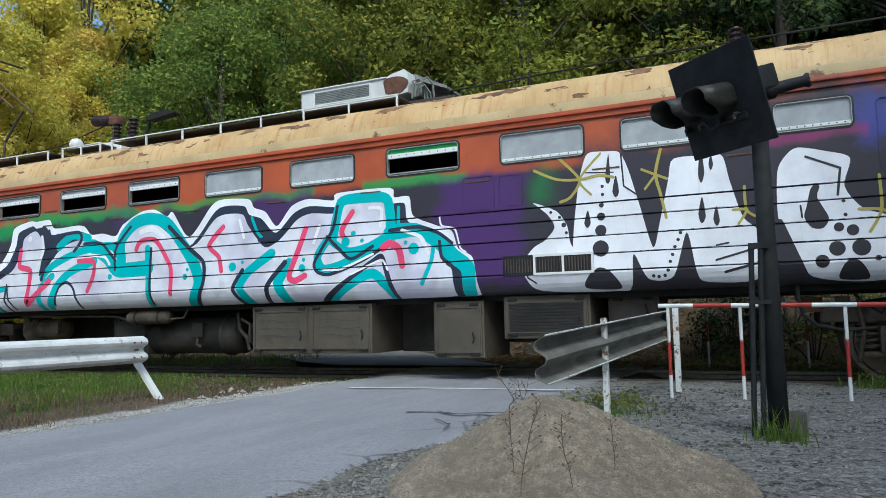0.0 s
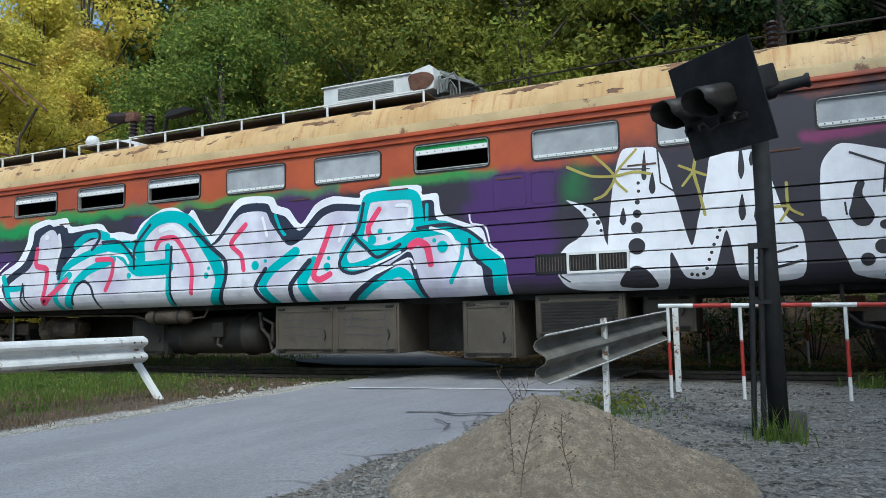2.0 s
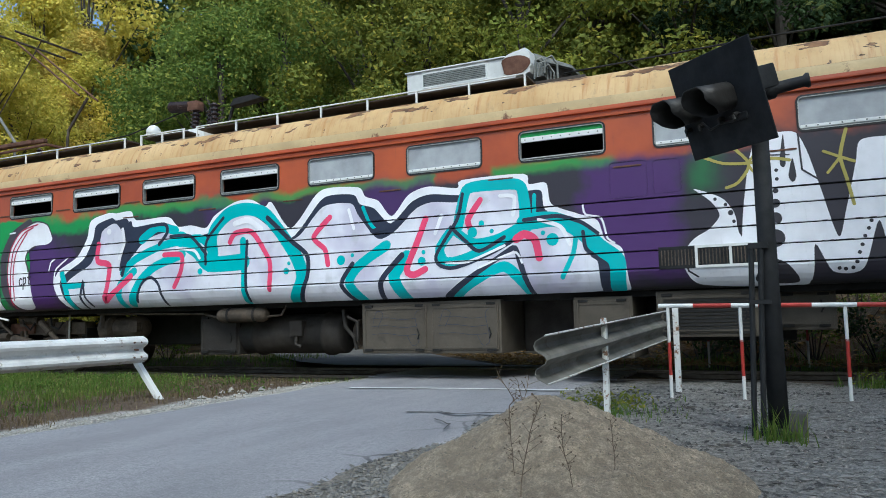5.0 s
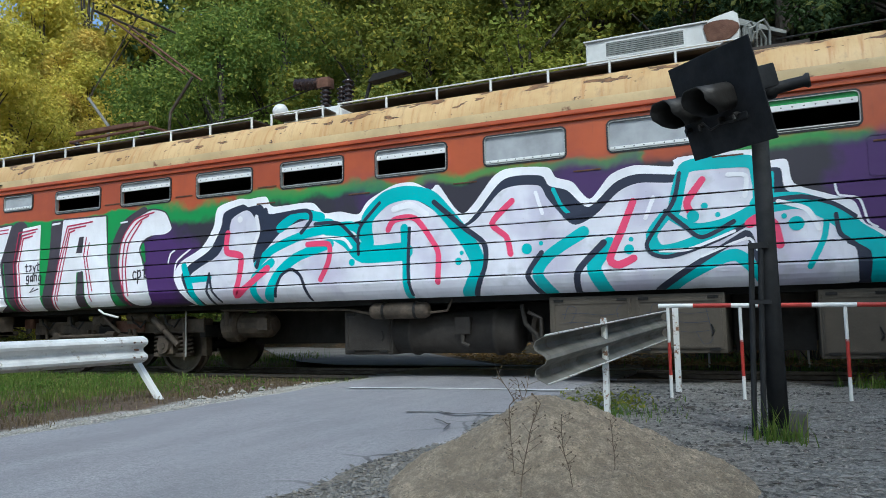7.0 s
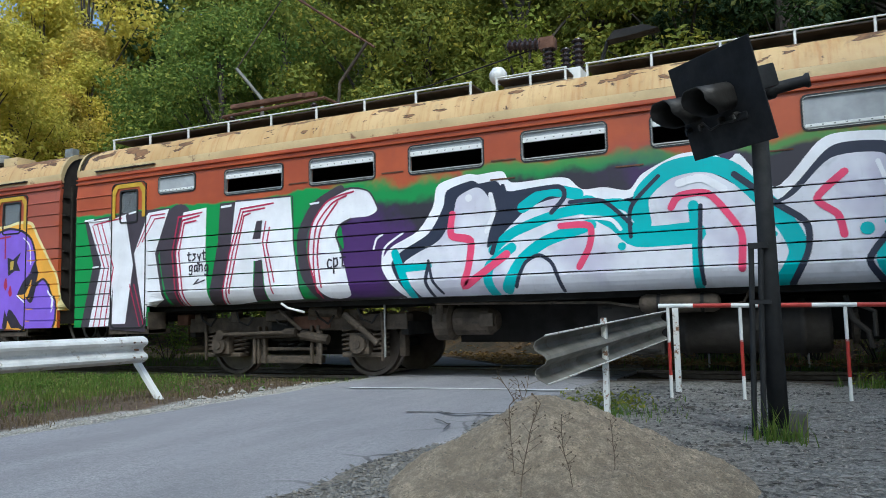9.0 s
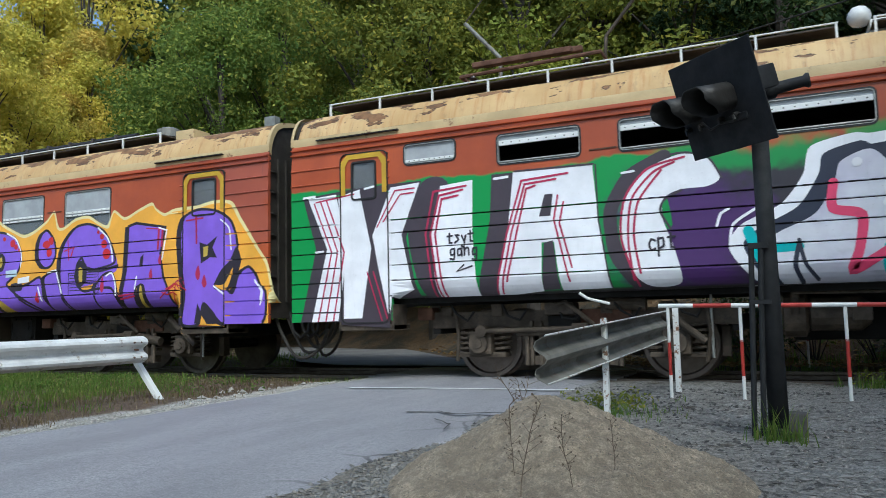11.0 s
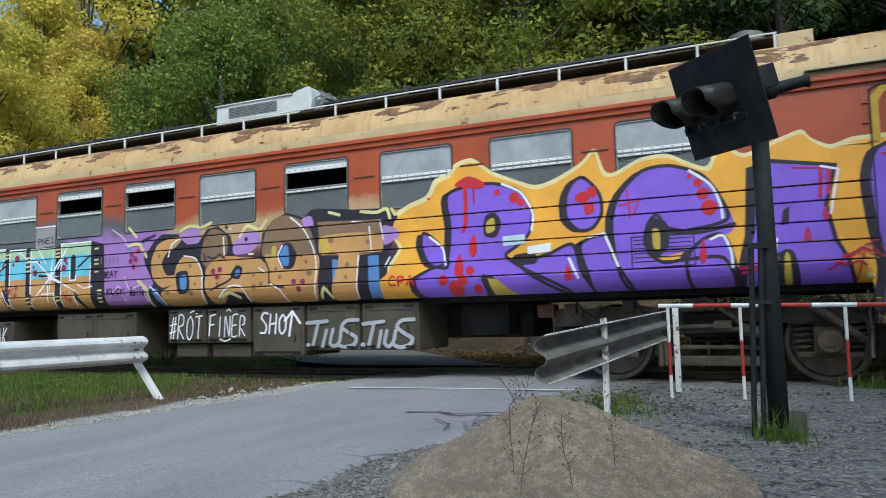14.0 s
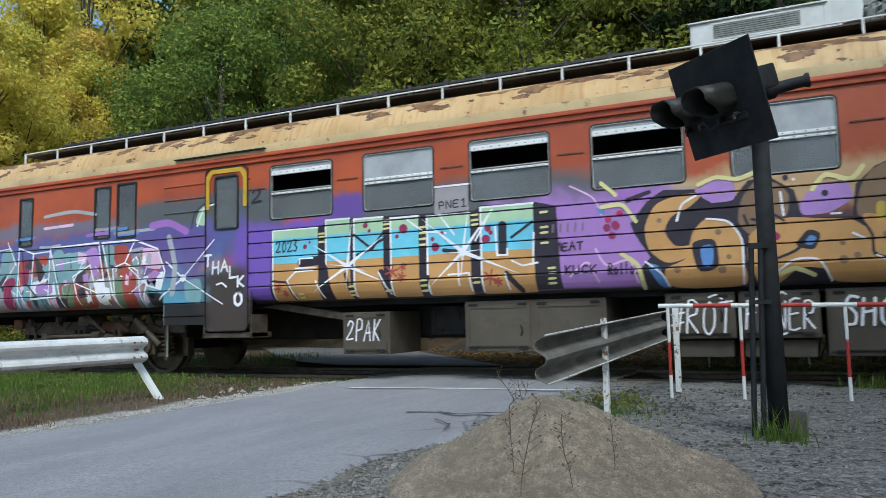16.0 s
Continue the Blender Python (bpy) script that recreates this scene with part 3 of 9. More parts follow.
def slab(bm, pts, y0, y1):
    A = [bm.verts.new((x, y0, z)) for x, z in pts]
    C = [bm.verts.new((x, y1, z)) for x, z in pts]
    n = len(pts)
    bm.faces.new(A), bm.faces.new(C[::-1])
    for k in range(n):
        j = (k + 1) % n
        bm.faces.new((A[j], A[k], C[k], C[j]))
    bmesh.ops.recalc_face_normals(bm, faces=bm.faces)
    return bm


def sash(w, x0, x1, z, h=0.024):
    """A white sash rail with a row of dark rivets."""
    bar = part("sash_bar", box(B(), x0 + 0.012, x1 - 0.012, -0.0005, 0.04, z - h, z + h, 0.004), M["white_metal"], w)
    bm = B()
    for k in range(9):
        xx = x0 + 0.07 + (x1 - x0 - 0.14) * k / 8
        tube(bm, (xx, 0.002, z), (xx, -0.0014, z), 0.009, seg=6)
    tagged(part("rivets", bm, M["gasket"], bar), kind="stuff")


def window(root, x0, x1, z0, z1, opened, tall, blind=0.10, tint=None):
    """A drop window: rubber gasket, thin aluminium edge, white riveted sash rails, panes. An opened one has its upper sash slid up."""
    w = part("window", ring(B(), rounded(x0 - 0.024, x1 + 0.024, z0 - 0.024, z1 + 0.024, 0.07), rounded(x0, x1, z0, z1, 0.05), 0.0 if tall else -0.006, 0.05), M["gasket"], root)
    part("frame", ring(B(), rounded(x0 - 0.003, x1 + 0.003, z0 - 0.003, z1 + 0.003, 0.052), rounded(x0 + 0.005, x1 - 0.005, z0 + 0.005, z1 - 0.005, 0.045), -0.001 if tall else -0.009, 0.05), M["frame"], w)
    zb = z0
    if tall:
        zb = z0 + (z1 - z0) * 0.49
        part("pane", slab(B(), rounded(x0, x1, z0, zb, 0.03), 0.028, 0.034), M["glass"], w).visible_shadow = False
        sash(w, x0, x1, zb - 0.004, 0.014)
    if opened:
        sash(w, x0, x1, z1 - blind + 0.004, 0.032)
        part("pane", slab(B(), rounded(x0, x1, z1 - blind, z1, 0.03), 0.02, 0.026), tint or M["glass_dirty"], w).visible_shadow = False
        part("sill", box(B(), x0 + 0.01, x1 - 0.01, -0.004, 0.05, zb + 0.02, zb + 0.036, 0.004), M["frame"], w)
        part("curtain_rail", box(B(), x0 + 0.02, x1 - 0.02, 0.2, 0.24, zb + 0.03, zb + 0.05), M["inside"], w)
    else:
        part("pane", slab(B(), rounded(x0, x1, zb, z1, 0.03), 0.02, 0.026), M["glass_dirty"], w).visible_shadow = False
        sash(w, x0, x1, zb + (0.05 if tall else 0.04), 0.018)
    return w


def door(root, x0, x1, z0, z1, wx0, wx1, wz0, wz1, mat_leaf, yellow=True):
    d = part("door", ring(B(), rounded(x0, x1, z0, z1, 0.10), rounded(x0 + 0.014, x1 - 0.014, z0 + 0.014, z1 - 0.014, 0.09), -0.018, 0.03), M["gasket"], root, "folding door with sprayed paint")
    bm = ring(B(), rounded(x0 + 0.012, x1 - 0.012, z0 + 0.012, z1 - 0.012, 0.09), rounded(wx0, wx1, wz0, wz1, 0.04), 0.003, 0.03)
    part("door_leaf", bm, mat_leaf, d)
    if yellow:
        t = 0.09
        pts = [(x0 + t, 2.62), (x0 + t, z1 - 0.19), (x0 + t + 0.06, z1 - t), (x1 - t - 0.06, z1 - t), (x1 - t, z1 - 0.19), (x1 - t, 2.62)]
        out = [(x0 + 0.02, 2.62), (x0 + 0.02, z1 - 0.12), (x0 + 0.12, z1 - 0.02), (x1 - 0.12, z1 - 0.02), (x1 - 0.02, z1 - 0.12), (x1 - 0.02, 2.62)]
        bm = B()
        a, c = [bm.verts.new((x, -0.014, z)) for x, z in out], [bm.verts.new((x, -0.014, z)) for x, z in pts]
        for k in range(5):
            bm.faces.new((a[k], a[k + 1], c[k + 1], c[k]))
        part("yellow_surround", bm, M["yellow"], d)
    part("pane", slab(B(), rounded(wx0, wx1, wz0, wz1, 0.04), 0.012, 0.018), M["glass"], d).visible_shadow = False
    part("gasket", ring(B(), rounded(wx0 - 0.015, wx1 + 0.015, wz0 - 0.015, wz1 + 0.015, 0.05), rounded(wx0 + 0.01, wx1 - 0.01, wz0 + 0.01, wz1 - 0.01, 0.035), -0.016, 0.02), M["gasket"], d)
    # step box under the door
    bm = box(B(), x0 - 0.05, x1 + 0.05, 0.02, 0.5, z0 - 0.10, z0 - 0.02, 0.01)
    box(bm, x0 - 0.05, x0 - 0.02, 0.02, 0.4, z0 - 0.10, z0 + 0.25)
    box(bm, x1 + 0.02, x1 + 0.05, 0.02, 0.4, z0 - 0.10, z0 + 0.25)
    part("footstep", bm, M["under"], d)
    return d


ROOF = [(0.022, 3.42), (0.02, 3.50), (0.028, 3.54), (0.05, 3.62), (0.085, 3.70), (0.14, 3.79), (0.21, 3.86), (0.32, 3.915), (0.55, 3.965), (0.95, 4.03), (1.4, 4.07), (1.74, 4.08)]


def shell(root, x0, x1, livery_mat, holes, bays):
    """Sides, roof, ends, floor and lining of one car."""
    for a, b, flat in bays:
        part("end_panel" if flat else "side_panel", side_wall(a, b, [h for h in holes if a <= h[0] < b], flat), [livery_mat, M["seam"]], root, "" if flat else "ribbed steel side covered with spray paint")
    low = [p for p in ROOF if p[1] <= 3.545]
    bm = sweep(B(), low, x0 + 0.01, x1 - 0.01)
    part("gutter_band", bm, M["cream_low"], root, "pale grimy band along the eaves", True)
    # roof shoulder, dented a little
    bm = B()
    high = [p for p in ROOF if p[1] >= 3.535]
    n = int((x1 - x0) / 0.25)
    rows = []
    for i in range(n + 1):
        x = x0 + 0.01 + (x1 - x0 - 0.02) * i / n
        e = min(i, n - i)
        tuck = 0.05 * max(0, 1 - e / 1.0)
        rows.append([bm.verts.new((x, y + tuck + 0.006 * noise.noise((x * 1.3, z * 3, 0)), z - tuck * 0.5)) for y, z in high])
    for p, q in zip(rows, rows[1:]):
        for k in range(len(high) - 1):
            bm.faces.new((p[k], q[k], q[k + 1], p[k + 1]))
    part("roof_shoulder", bm, M["cream"], root, "cream roof edge with brown peeling patches", True)
    full = [(3.48 - y, z) for y, z in ROOF][::-1]
    bm = sweep(B(), full + [(3.48 - 0.1, 1.1)], x0 + 0.01, x1 - 0.01)
    part("far_side", bm, M["roof"], root)
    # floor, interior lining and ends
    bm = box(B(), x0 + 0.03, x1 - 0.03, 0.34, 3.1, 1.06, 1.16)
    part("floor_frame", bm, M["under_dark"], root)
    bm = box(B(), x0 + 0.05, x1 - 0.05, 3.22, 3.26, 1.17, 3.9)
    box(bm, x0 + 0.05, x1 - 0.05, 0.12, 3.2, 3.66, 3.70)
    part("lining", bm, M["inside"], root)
    for xe, s in ((x0, 1), (x1, -1)):
        prof = [(y + 0.03, z - 0.02) for y, z in ROOF] + [(3.48 - y - 0.03, z - 0.02) for y, z in ROOF[::-1]] + [(3.42, 0.9), (0.06, 0.9)]
        bm = B()
        a = [bm.verts.new((xe + s * 0.02, y, z)) for y, z in prof]
        c = [bm.verts.new((xe + s * 0.08, y, z)) for y, z in prof]
        bm.faces.new(a), bm.faces.new(c[::-1])
        for k in range(len(a)):
            j = (k + 1) % len(a)
            bm.faces.new((a[j], a[k], c[k], c[j]))
        part("end_wall", bm, M["grime_brown"], root)
        for k in range(4):
            ye = 0.25 + 0.2 * k
            part("end_rib", box(B(), xe - s * 0.012, xe + s * 0.03, ye, ye + 0.03, 1.15, 3.35), M["grime_brown"], root)
        for k in range(7):
            part("end_step", box(B(), xe - s * 0.03, xe + s * 0.03, 0.08, 0.2, 1.2 + 0.32 * k, 1.225 + 0.32 * k), M["grime_brown"], root)
        # grey rim round the roof end
        bm = B()
        p2 = [p for p in ROOF]
        a = [bm.verts.new((xe - s * 0.015, y - 0.012, z + 0.012)) for y, z in p2]
        c = [bm.verts.new((xe + s * 0.035, y - 0.012, z + 0.012)) for y, z in p2]
        d = [bm.verts.new((xe - s * 0.015, y + 0.05, z - 0.05)) for y, z in p2]
        for k in range(len(a) - 1):
            bm.faces.new((a[k], a[k + 1], c[k + 1], c[k]))
            bm.faces.new((a[k], a[k + 1], d[k + 1], d[k]))
        part("roof_rim", bm, M["cream_low"], root)


def marks(root, xs, z=2.63):
    """Short pressed dashes between the windows; the brown puts their shadow into the colour."""
    for x, zz in xs:
        part("pressed_dash", box(B(), x - 0.17, x + 0.17, -0.010, 0.01, zz - 0.010, zz + 0.010, 0.004), M["rust"], root)


def spring(bm, x, y, z0, z1, r=0.11, turns=5):
    n = turns * 12
    pts = [(x + r * math.cos(k * math.pi / 6), y + r * math.sin(k * math.pi / 6), z0 + (z1 - z0) * k / n) for k in range(n + 1)]
    return pipe(bm, pts, 0.02, 5)


def bogie(root, xa, xb, motor):
    """Two axles, side frame, coil springs, swing links, brake gear."""
    xc = (xa + xb) / 2
    bg = part("bogie", box(B(), xa - 0.75, xb + 0.75, 0.62, 0.84, 0.70, 0.93, 0.03), M["under"], root, "grimy steel bogie frame")
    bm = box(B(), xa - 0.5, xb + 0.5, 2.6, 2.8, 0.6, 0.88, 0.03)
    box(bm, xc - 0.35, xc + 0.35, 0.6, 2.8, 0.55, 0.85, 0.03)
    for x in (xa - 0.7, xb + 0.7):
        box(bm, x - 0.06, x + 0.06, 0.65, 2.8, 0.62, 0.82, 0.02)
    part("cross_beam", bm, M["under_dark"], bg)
    for x in (xa, xb):
        for y, s in ((0.98, 1), (2.5, -1)):
            prof = [(0.10, -0.09), (0.16, -0.09), (0.17, -0.03), (0.40, -0.02), (0.42, -0.07), (0.475, -0.07), (0.475, 0.05), (0.505, 0.07), (0.505, 0.1), (0.1, 0.1)]
            m = Matrix.Translation((x, y, 0.475)) @ Matrix.Rotation(radians(90 if s < 0 else -90), 4, "X")
            wheel = part("wheel", lathe(B(), prof, 32, Matrix()), M["rail"], bg, "steel wheel with a bright worn tread")
            wheel.matrix_basis = m
            wheel["spin"] = s
            WHEELS.append((wheel, m, s))
        part("axle", tube(B(), (x, 0.75, 0.475), (x, 2.7, 0.475), 0.085, seg=12), M["under_dark"], bg)
        bm = box(B(), x - 0.17, x + 0.17, 0.52, 0.9, 0.34, 0.66, 0.05)
        tube(bm, (x, 0.46, 0.49), (x, 0.54, 0.49), 0.13, seg=16)
        tube(bm, (x, 0.44, 0.49), (x, 0.47, 0.49), 0.06, seg=12)
        box(bm, x - 0.34, x + 0.34, 0.6, 0.86, 0.30, 0.37, 0.02)
        part("axle_box", bm, M["under"], bg)
        for dx in (-0.27, 0.27):
            part("coil_spring", spring(B(), x + dx, 0.72, 0.37, 0.72), M["under"], bg)
    bm = box(B(), xc - 0.55, xc + 0.55, 0.58, 0.78, 0.20, 0.32, 0.03)
    box(bm, xc - 0.62, xc + 0.62, 0.60, 0.72, 0.40, 0.45, 0.015)
    part("spring_plank", bm, M["under"], bg)
    for dx in (-0.56, -0.44, 0.44, 0.56):
        part("swing_link", box(B(), xc + dx - 0.022, xc + dx + 0.022, 0.54, 0.60, 0.20, 0.78, 0.012), M["under"], bg)
    for k, dx in enumerate((-0.2, 0.0, 0.2)):
        part("bolster_spring", spring(B(), xc + dx, 0.72, 0.45, 0.70, 0.075, 4), M["under_dark"], bg)
    part("anchor_rod", tube(tube(B(), (xa + 0.1, 0.47, 0.66), (xc + 0.1, 0.47, 0.68), 0.032), (xc + 0.02, 0.47, 0.68), (xc + 0.22, 0.47, 0.68), 0.07), M["under"], bg)
    part("rod_eye", tube(B(), (xa + 0.05, 0.44, 0.66), (xa + 0.05, 0.58, 0.66), 0.08, seg=14), M["under"], bg)
    for k in range(5):
        x = xa - 0.5 + 0.75 * k
        part("frame_bracket", box(B(), x - 0.09, x + 0.07, 0.57, 0.70, 0.86, 1.0 + 0.03 * (k % 2), 0.03), M["under"], bg)
        part("brake_hose", pipe(B(), [(x + 0.1, 0.5, 1.02), (x + 0.2, 0.45, 0.9 - 0.04 * (k % 3)), (x + 0.36, 0.46, 0.8), (x + 0.44, 0.5, 0.93)], 0.018), M["under_dark"], bg)
    for x in (xa - 0.36, xb + 0.36):
        part("sand_pipe", pipe(B(), [(x, 0.56, 0.95), (x + 0.04, 0.55, 0.6), (x - 0.02, 0.62, 0.25)], 0.025), M["under"], bg)
    bm = tube(B(), (xc - 0.75, 0.52, 0.62), (xc + 0.35, 0.52, 0.64), 0.035)
    tube(bm, (xc + 0.3, 0.5, 0.64), (xc + 0.75, 0.55, 0.56), 0.075)
    tube(bm, (xc - 0.62, 0.52, 0.2), (xc - 0.62, 0.54, 0.7), 0.03)
    tube(bm, (xc + 0.62, 0.52, 0.2), (xc + 0.62, 0.54, 0.7), 0.03)
    pipe(bm, [(xc - 0.25, 0.5, 0.98), (xc - 0.05, 0.42, 1.02), (xc + 0.15, 0.42, 0.86), (xc + 0.3, 0.48, 0.72)], 0.03)
    part("brake_rod", bm, M["under"], bg)
    part("bolster_bracket", box(B(), xc - 0.35, xc + 0.05, 0.45, 0.75, 0.86, 1.02, 0.04), M["under"], bg)
    part("end_bracket", box(B(), xa - 0.95, xa - 0.72, 0.55, 0.8, 0.82, 1.0, 0.03), M["rust"], bg)
    part("damper", tube(tube(B(), (xb - 0.1, 0.46, 0.86), (xb + 0.35, 0.46, 0.5), 0.045), (xb + 0.05, 0.46, 0.74), (xb - 0.2, 0.46, 0.94), 0.06), M["under"], bg)
    part("brake_cylinder", tube(B(), (xc + 0.45, 0.56, 1.0), (xc + 0.95, 0.56, 0.97), 0.085, seg=14), M["under"], bg)
    for x in (xa, xb):
        part("brake_shoe", box(B(), x + 0.50, x + 0.60, 0.85, 1.0, 0.3, 0.68, 0.02), M["under"], bg)
    part("rusty_plate", box(B(), xc + 0.1, xc + 0.75, 0.585, 0.615, 0.73, 0.92, 0.006), M["rust"], bg)
    bm = tube(B(), (xb + 0.42, 0.56, 0.3), (xb + 0.42, 0.56, 1.15), 0.016)
    part("hanging_rod", bm, M["frame"], bg)
    if motor:
        part("motor_casing", box(B(), xc - 0.9, xc + 0.9, 1.2, 2.3, 0.3, 0.8, 0.1), M["under_dark"], bg)
    return bg


WHEELS = []


def equipment(root, x0, x1, z0, z1, y0=0.22, y1=1.2, doors=1, material="box", label="", grille=False):
    """A box hung under the floor with a rim, hinged doors, latches."""
    e = part("equipment_case", box(B(), x0, x1, y0, y1, z0, z1, 0.02), M[material], root, label)
    w = (x1 - x0) / doors
    for k in range(doors):
        a, b = x0 + w * k + 0.03, x0 + w * (k + 1) - 0.03
        d = part("case_door", box(B(), a, b, y0 - 0.02, y0 + 0.01, z0 + 0.05, z1 - 0.05, 0.008), M[material], e)
        for hx in (a + 0.10, b - 0.10):
            for hz in (z0 + 0.05, z1 - 0.05):
                part("hinge", box(B(), hx - 0.06, hx + 0.06, y0 - 0.045, y0 - 0.012, hz - 0.016, hz + 0.016, 0.005), M["under_dark"], d)
        part("door_rim", ring(B(), rounded(a + 0.02, b - 0.02, z0 + 0.07, z1 - 0.07, 0.02), rounded(a + 0.045, b - 0.045, z0 + 0.095, z1 - 0.095, 0.015), y0 - 0.032, y0 - 0.015), M[material], d)
        part("latch", pipe(B(), [(b - 0.13, y0 - 0.03, z0 + 0.2), (b - 0.10, y0 - 0.045, z0 + 0.26), (b - 0.13, y0 - 0.03, z0 + 0.34)], 0.010), M["under_dark"], d)
        if grille:
            bm = B()
            for q in range(9):
                zz = z0 + 0.10 + (z1 - z0 - 0.22) * q / 8
                box(bm, a + 0.06, b - 0.06, y0 - 0.034, y0 - 0.016, zz - 0.012, zz + 0.012)
            part("louvre", bm, M["under_dark"], d)
    return e


def roof_rail(root, x0, x1, y=0.36, z=3.95, h=0.16, step=0.62):
    r = part("roof_walk_rail", box(B(), x0, x1, y - 0.014, y + 0.014, z + h - 0.017, z + h, 0.004), M["white_metal"], root, "thin pale handrail along the roof edge")
    n = max(1, round((x1 - x0) / step))
    for k in range(n + 1):
        x = x0 + 0.02 + (x1 - x0 - 0.04) * k / n
        part("stanchion", box(B(), x - 0.013, x + 0.013, y - 0.011, y + 0.013, z - 0.04, z + h - 0.016), M["white_metal"], r)
    part("walkway", box(B(), x0, x1, y + 0.05, y + 0.5, z + h - 0.045, z + h - 0.025), M["roof"], r)


def insulator(bm, x, y, z, h, r=0.09, n=7, lean=0.0):
    pr = [(r * 0.5, 0)]
    for k in range(n):
        a = h * k / n
        pr += [(r * 0.55, a + 0.1 * h / n), (r, a + 0.45 * h / n), (r * 0.95, a + 0.55 * h / n), (r * 0.55, a + 0.75 * h / n)]
    pr += [(r * 0.5, h)]
    return lathe(bm, pr, 14, Matrix.Translation((x, y, z)) @ Matrix.Rotation(lean, 4, "Y"))


def air_unit(root, x0, rusted=True):
    """White ventilation housing on the roof: slatted side, bulging end cover with a rust-brown patch, exposed pipes."""
    u = part("roof_ventilator", box(B(), x0, x0 + 1.56, 0.9, 2.4, 4.12, 4.57, 0.03), M["vent_paint"], root, "white rusting ventilation housing on the roof")
    g = part("grille_frame", ring(B(), rounded(x0 + 0.26, x0 + 1.32, 4.30, 4.535, 0.01), rounded(x0 + 0.285, x0 + 1.295, 4.325, 4.515, 0.008), 0.882, 0.9), M["vent_paint"], u)
    part("grille_back", box(B(), x0 + 0.28, x0 + 1.30, 0.893, 0.898, 4.32, 4.52), M["under_dark"], g)
    for k in range(7):
        zz = 4.328 + 0.027 * k
        part("slat", box(B(), x0 + 0.285, x0 + 1.295, 0.880, 0.894, zz, zz + 0.018), M["vent_slat"], g)
    part("lid_lip", box(B(), x0 - 0.02, x0 + 1.6, 0.87, 2.43, 4.565, 4.585, 0.004), M["vent_paint"], u)
    e = x0 + 1.56
    sect = [(e, 4.16), (e, 4.57), (e + 0.12, 4.62), (e + 0.34, 4.665), (e + 0.40, 4.62), (e + 0.42, 4.45), (e + 0.40, 4.30), (e + 0.2, 4.27), (e + 0.06, 4.18)]
    part("end_cover", slab(B(), sect, 0.9, 2.3), M["vent_paint"], u)
    patch = [(e - 0.02 + 0.2 + 0.21 * math.cos(t) * (1 + 0.16 * math.sin(3 * t + 1)), 4.43 + 0.16 * math.sin(t) * (1 + 0.14 * math.cos(2 * t))) for t in (k * math.pi / 9 for k in range(18))]
    if rusted:
        part("rust_patch", slab(B(), patch, 0.886, 0.9), M["rust"], u)
    c = part("cowl", slab(B(), [(e + 0.34, 4.66), (e + 0.42, 4.64), (e + 0.95, 4.38), (e + 0.95, 4.34), (e + 0.40, 4.56)], 1.15, 2.3), M["vent_slat"], u)
    part("cowl_side", slab(B(), [(e + 0.42, 4.60), (e + 0.9, 4.37), (e + 0.9, 4.14), (e + 0.42, 4.14)], 1.3, 1.34), M["roof"], c)
    for k in range(4):
        x, z = e + 0.45 + 0.05 * k, 4.46 - 0.06 * (k % 3)
        part("bent_pipe", pipe(B(), [(x, 0.95, 4.2 + 0.02 * k), (x + 0.03, 0.93, z), (x + 0.10, 0.98, z + 0.05), (x + 0.16, 1.05, z - 0.06), (x + 0.15, 1.1, 4.15)], 0.016, 6), M["vent_slat"], u)
    part("valve_box", box(B(), e + 0.44, e + 0.58, 1.0, 1.2, 4.24, 4.46, 0.02), M["vent_slat"], u)
    part("base_frame", box(B(), x0 + 0.1, e + 1.2, 0.85, 2.5, 4.02, 4.13, 0.01), M["roof"], u)


def cable_run(root, x0, x1, y=0.8, z=4.27):
    c = part("roof_cable_duct", tube(B(), (x0, y, z), (x1, y, z), 0.05, seg=8), M["gasket"], root, "black cable duct clamped along the roof")
    n = int((x1 - x0) / 0.6)
    for k in range(n):
        x = x0 + 0.3 + 0.6 * k
        part("clamp", box(B(), x - 0.03, x + 0.03, y - 0.07, y + 0.06, z - 0.28, z + 0.065, 0.008), M["roof"], c)


# ---- motor car
motor_car = thing("railway_motor_car", "orange and cream electric railcar covered in graffiti letters", "railcar", (0, SIDE_Y, 0), "cars of the train")
MX0, MX1 = -19.65, 6.4
m_windows = [(-17.75, -17.0, 2.97, 3.23, False)] + [(x, x + 1.08, 2.83, 3.20, o) for x, o in
    ((-16.38, True), (-14.80, True), (-13.16, True), (-11.53, True), (-9.90, True), (-8.26, False), (-6.63, False), (-5.0, True), (-3.31, False), (-1.75, False))] + [(-0.05, 0.72, 2.83, 3.15, False)]
m_door = (-18.80, -18.02, 0.80, 3.22)
m_door2 = (1.2, 2.0, 0.80, 3.22)
holes = [w[:4] for w in m_windows] + [(d[0], d[1], 0.9, 3.18) for d in (m_door, m_door2)]
m_bays = ((MX0, -17.99, True), (-17.99, 1.17, False), (1.17, MX1, True))
shell(motor_car, MX0, MX1, M["livery_motor"], holes, m_bays)
M["green_pane"] = plain("green_sprayed_pane", (0.03, 0.36, 0.07), 0.4, 0, 0.3, 6)
for w in m_windows:
    window(motor_car, *w, False, tint=M["green_pane"] if w[0] == -5.0 else None)
for d in (m_door, m_door2):
    door(motor_car, *d, d[0] + 0.2, d[1] - 0.2, 2.55, 3.08, M["livery_motor"])
marks(motor_car, [(w[1] + 0.29, 2.88) for w in m_windows[1:4]] + [(w[1] + 0.27, 2.63) for w in m_windows[3:-1]])
bogie(motor_car, -16.92, -14.32, True)
bogie(motor_car, 1.05, 3.65, True)
equipment(motor_car, -7.52, -5.41, 0.37, 1.08, doors=2, label="brown-grey equipment case with two latched doors")
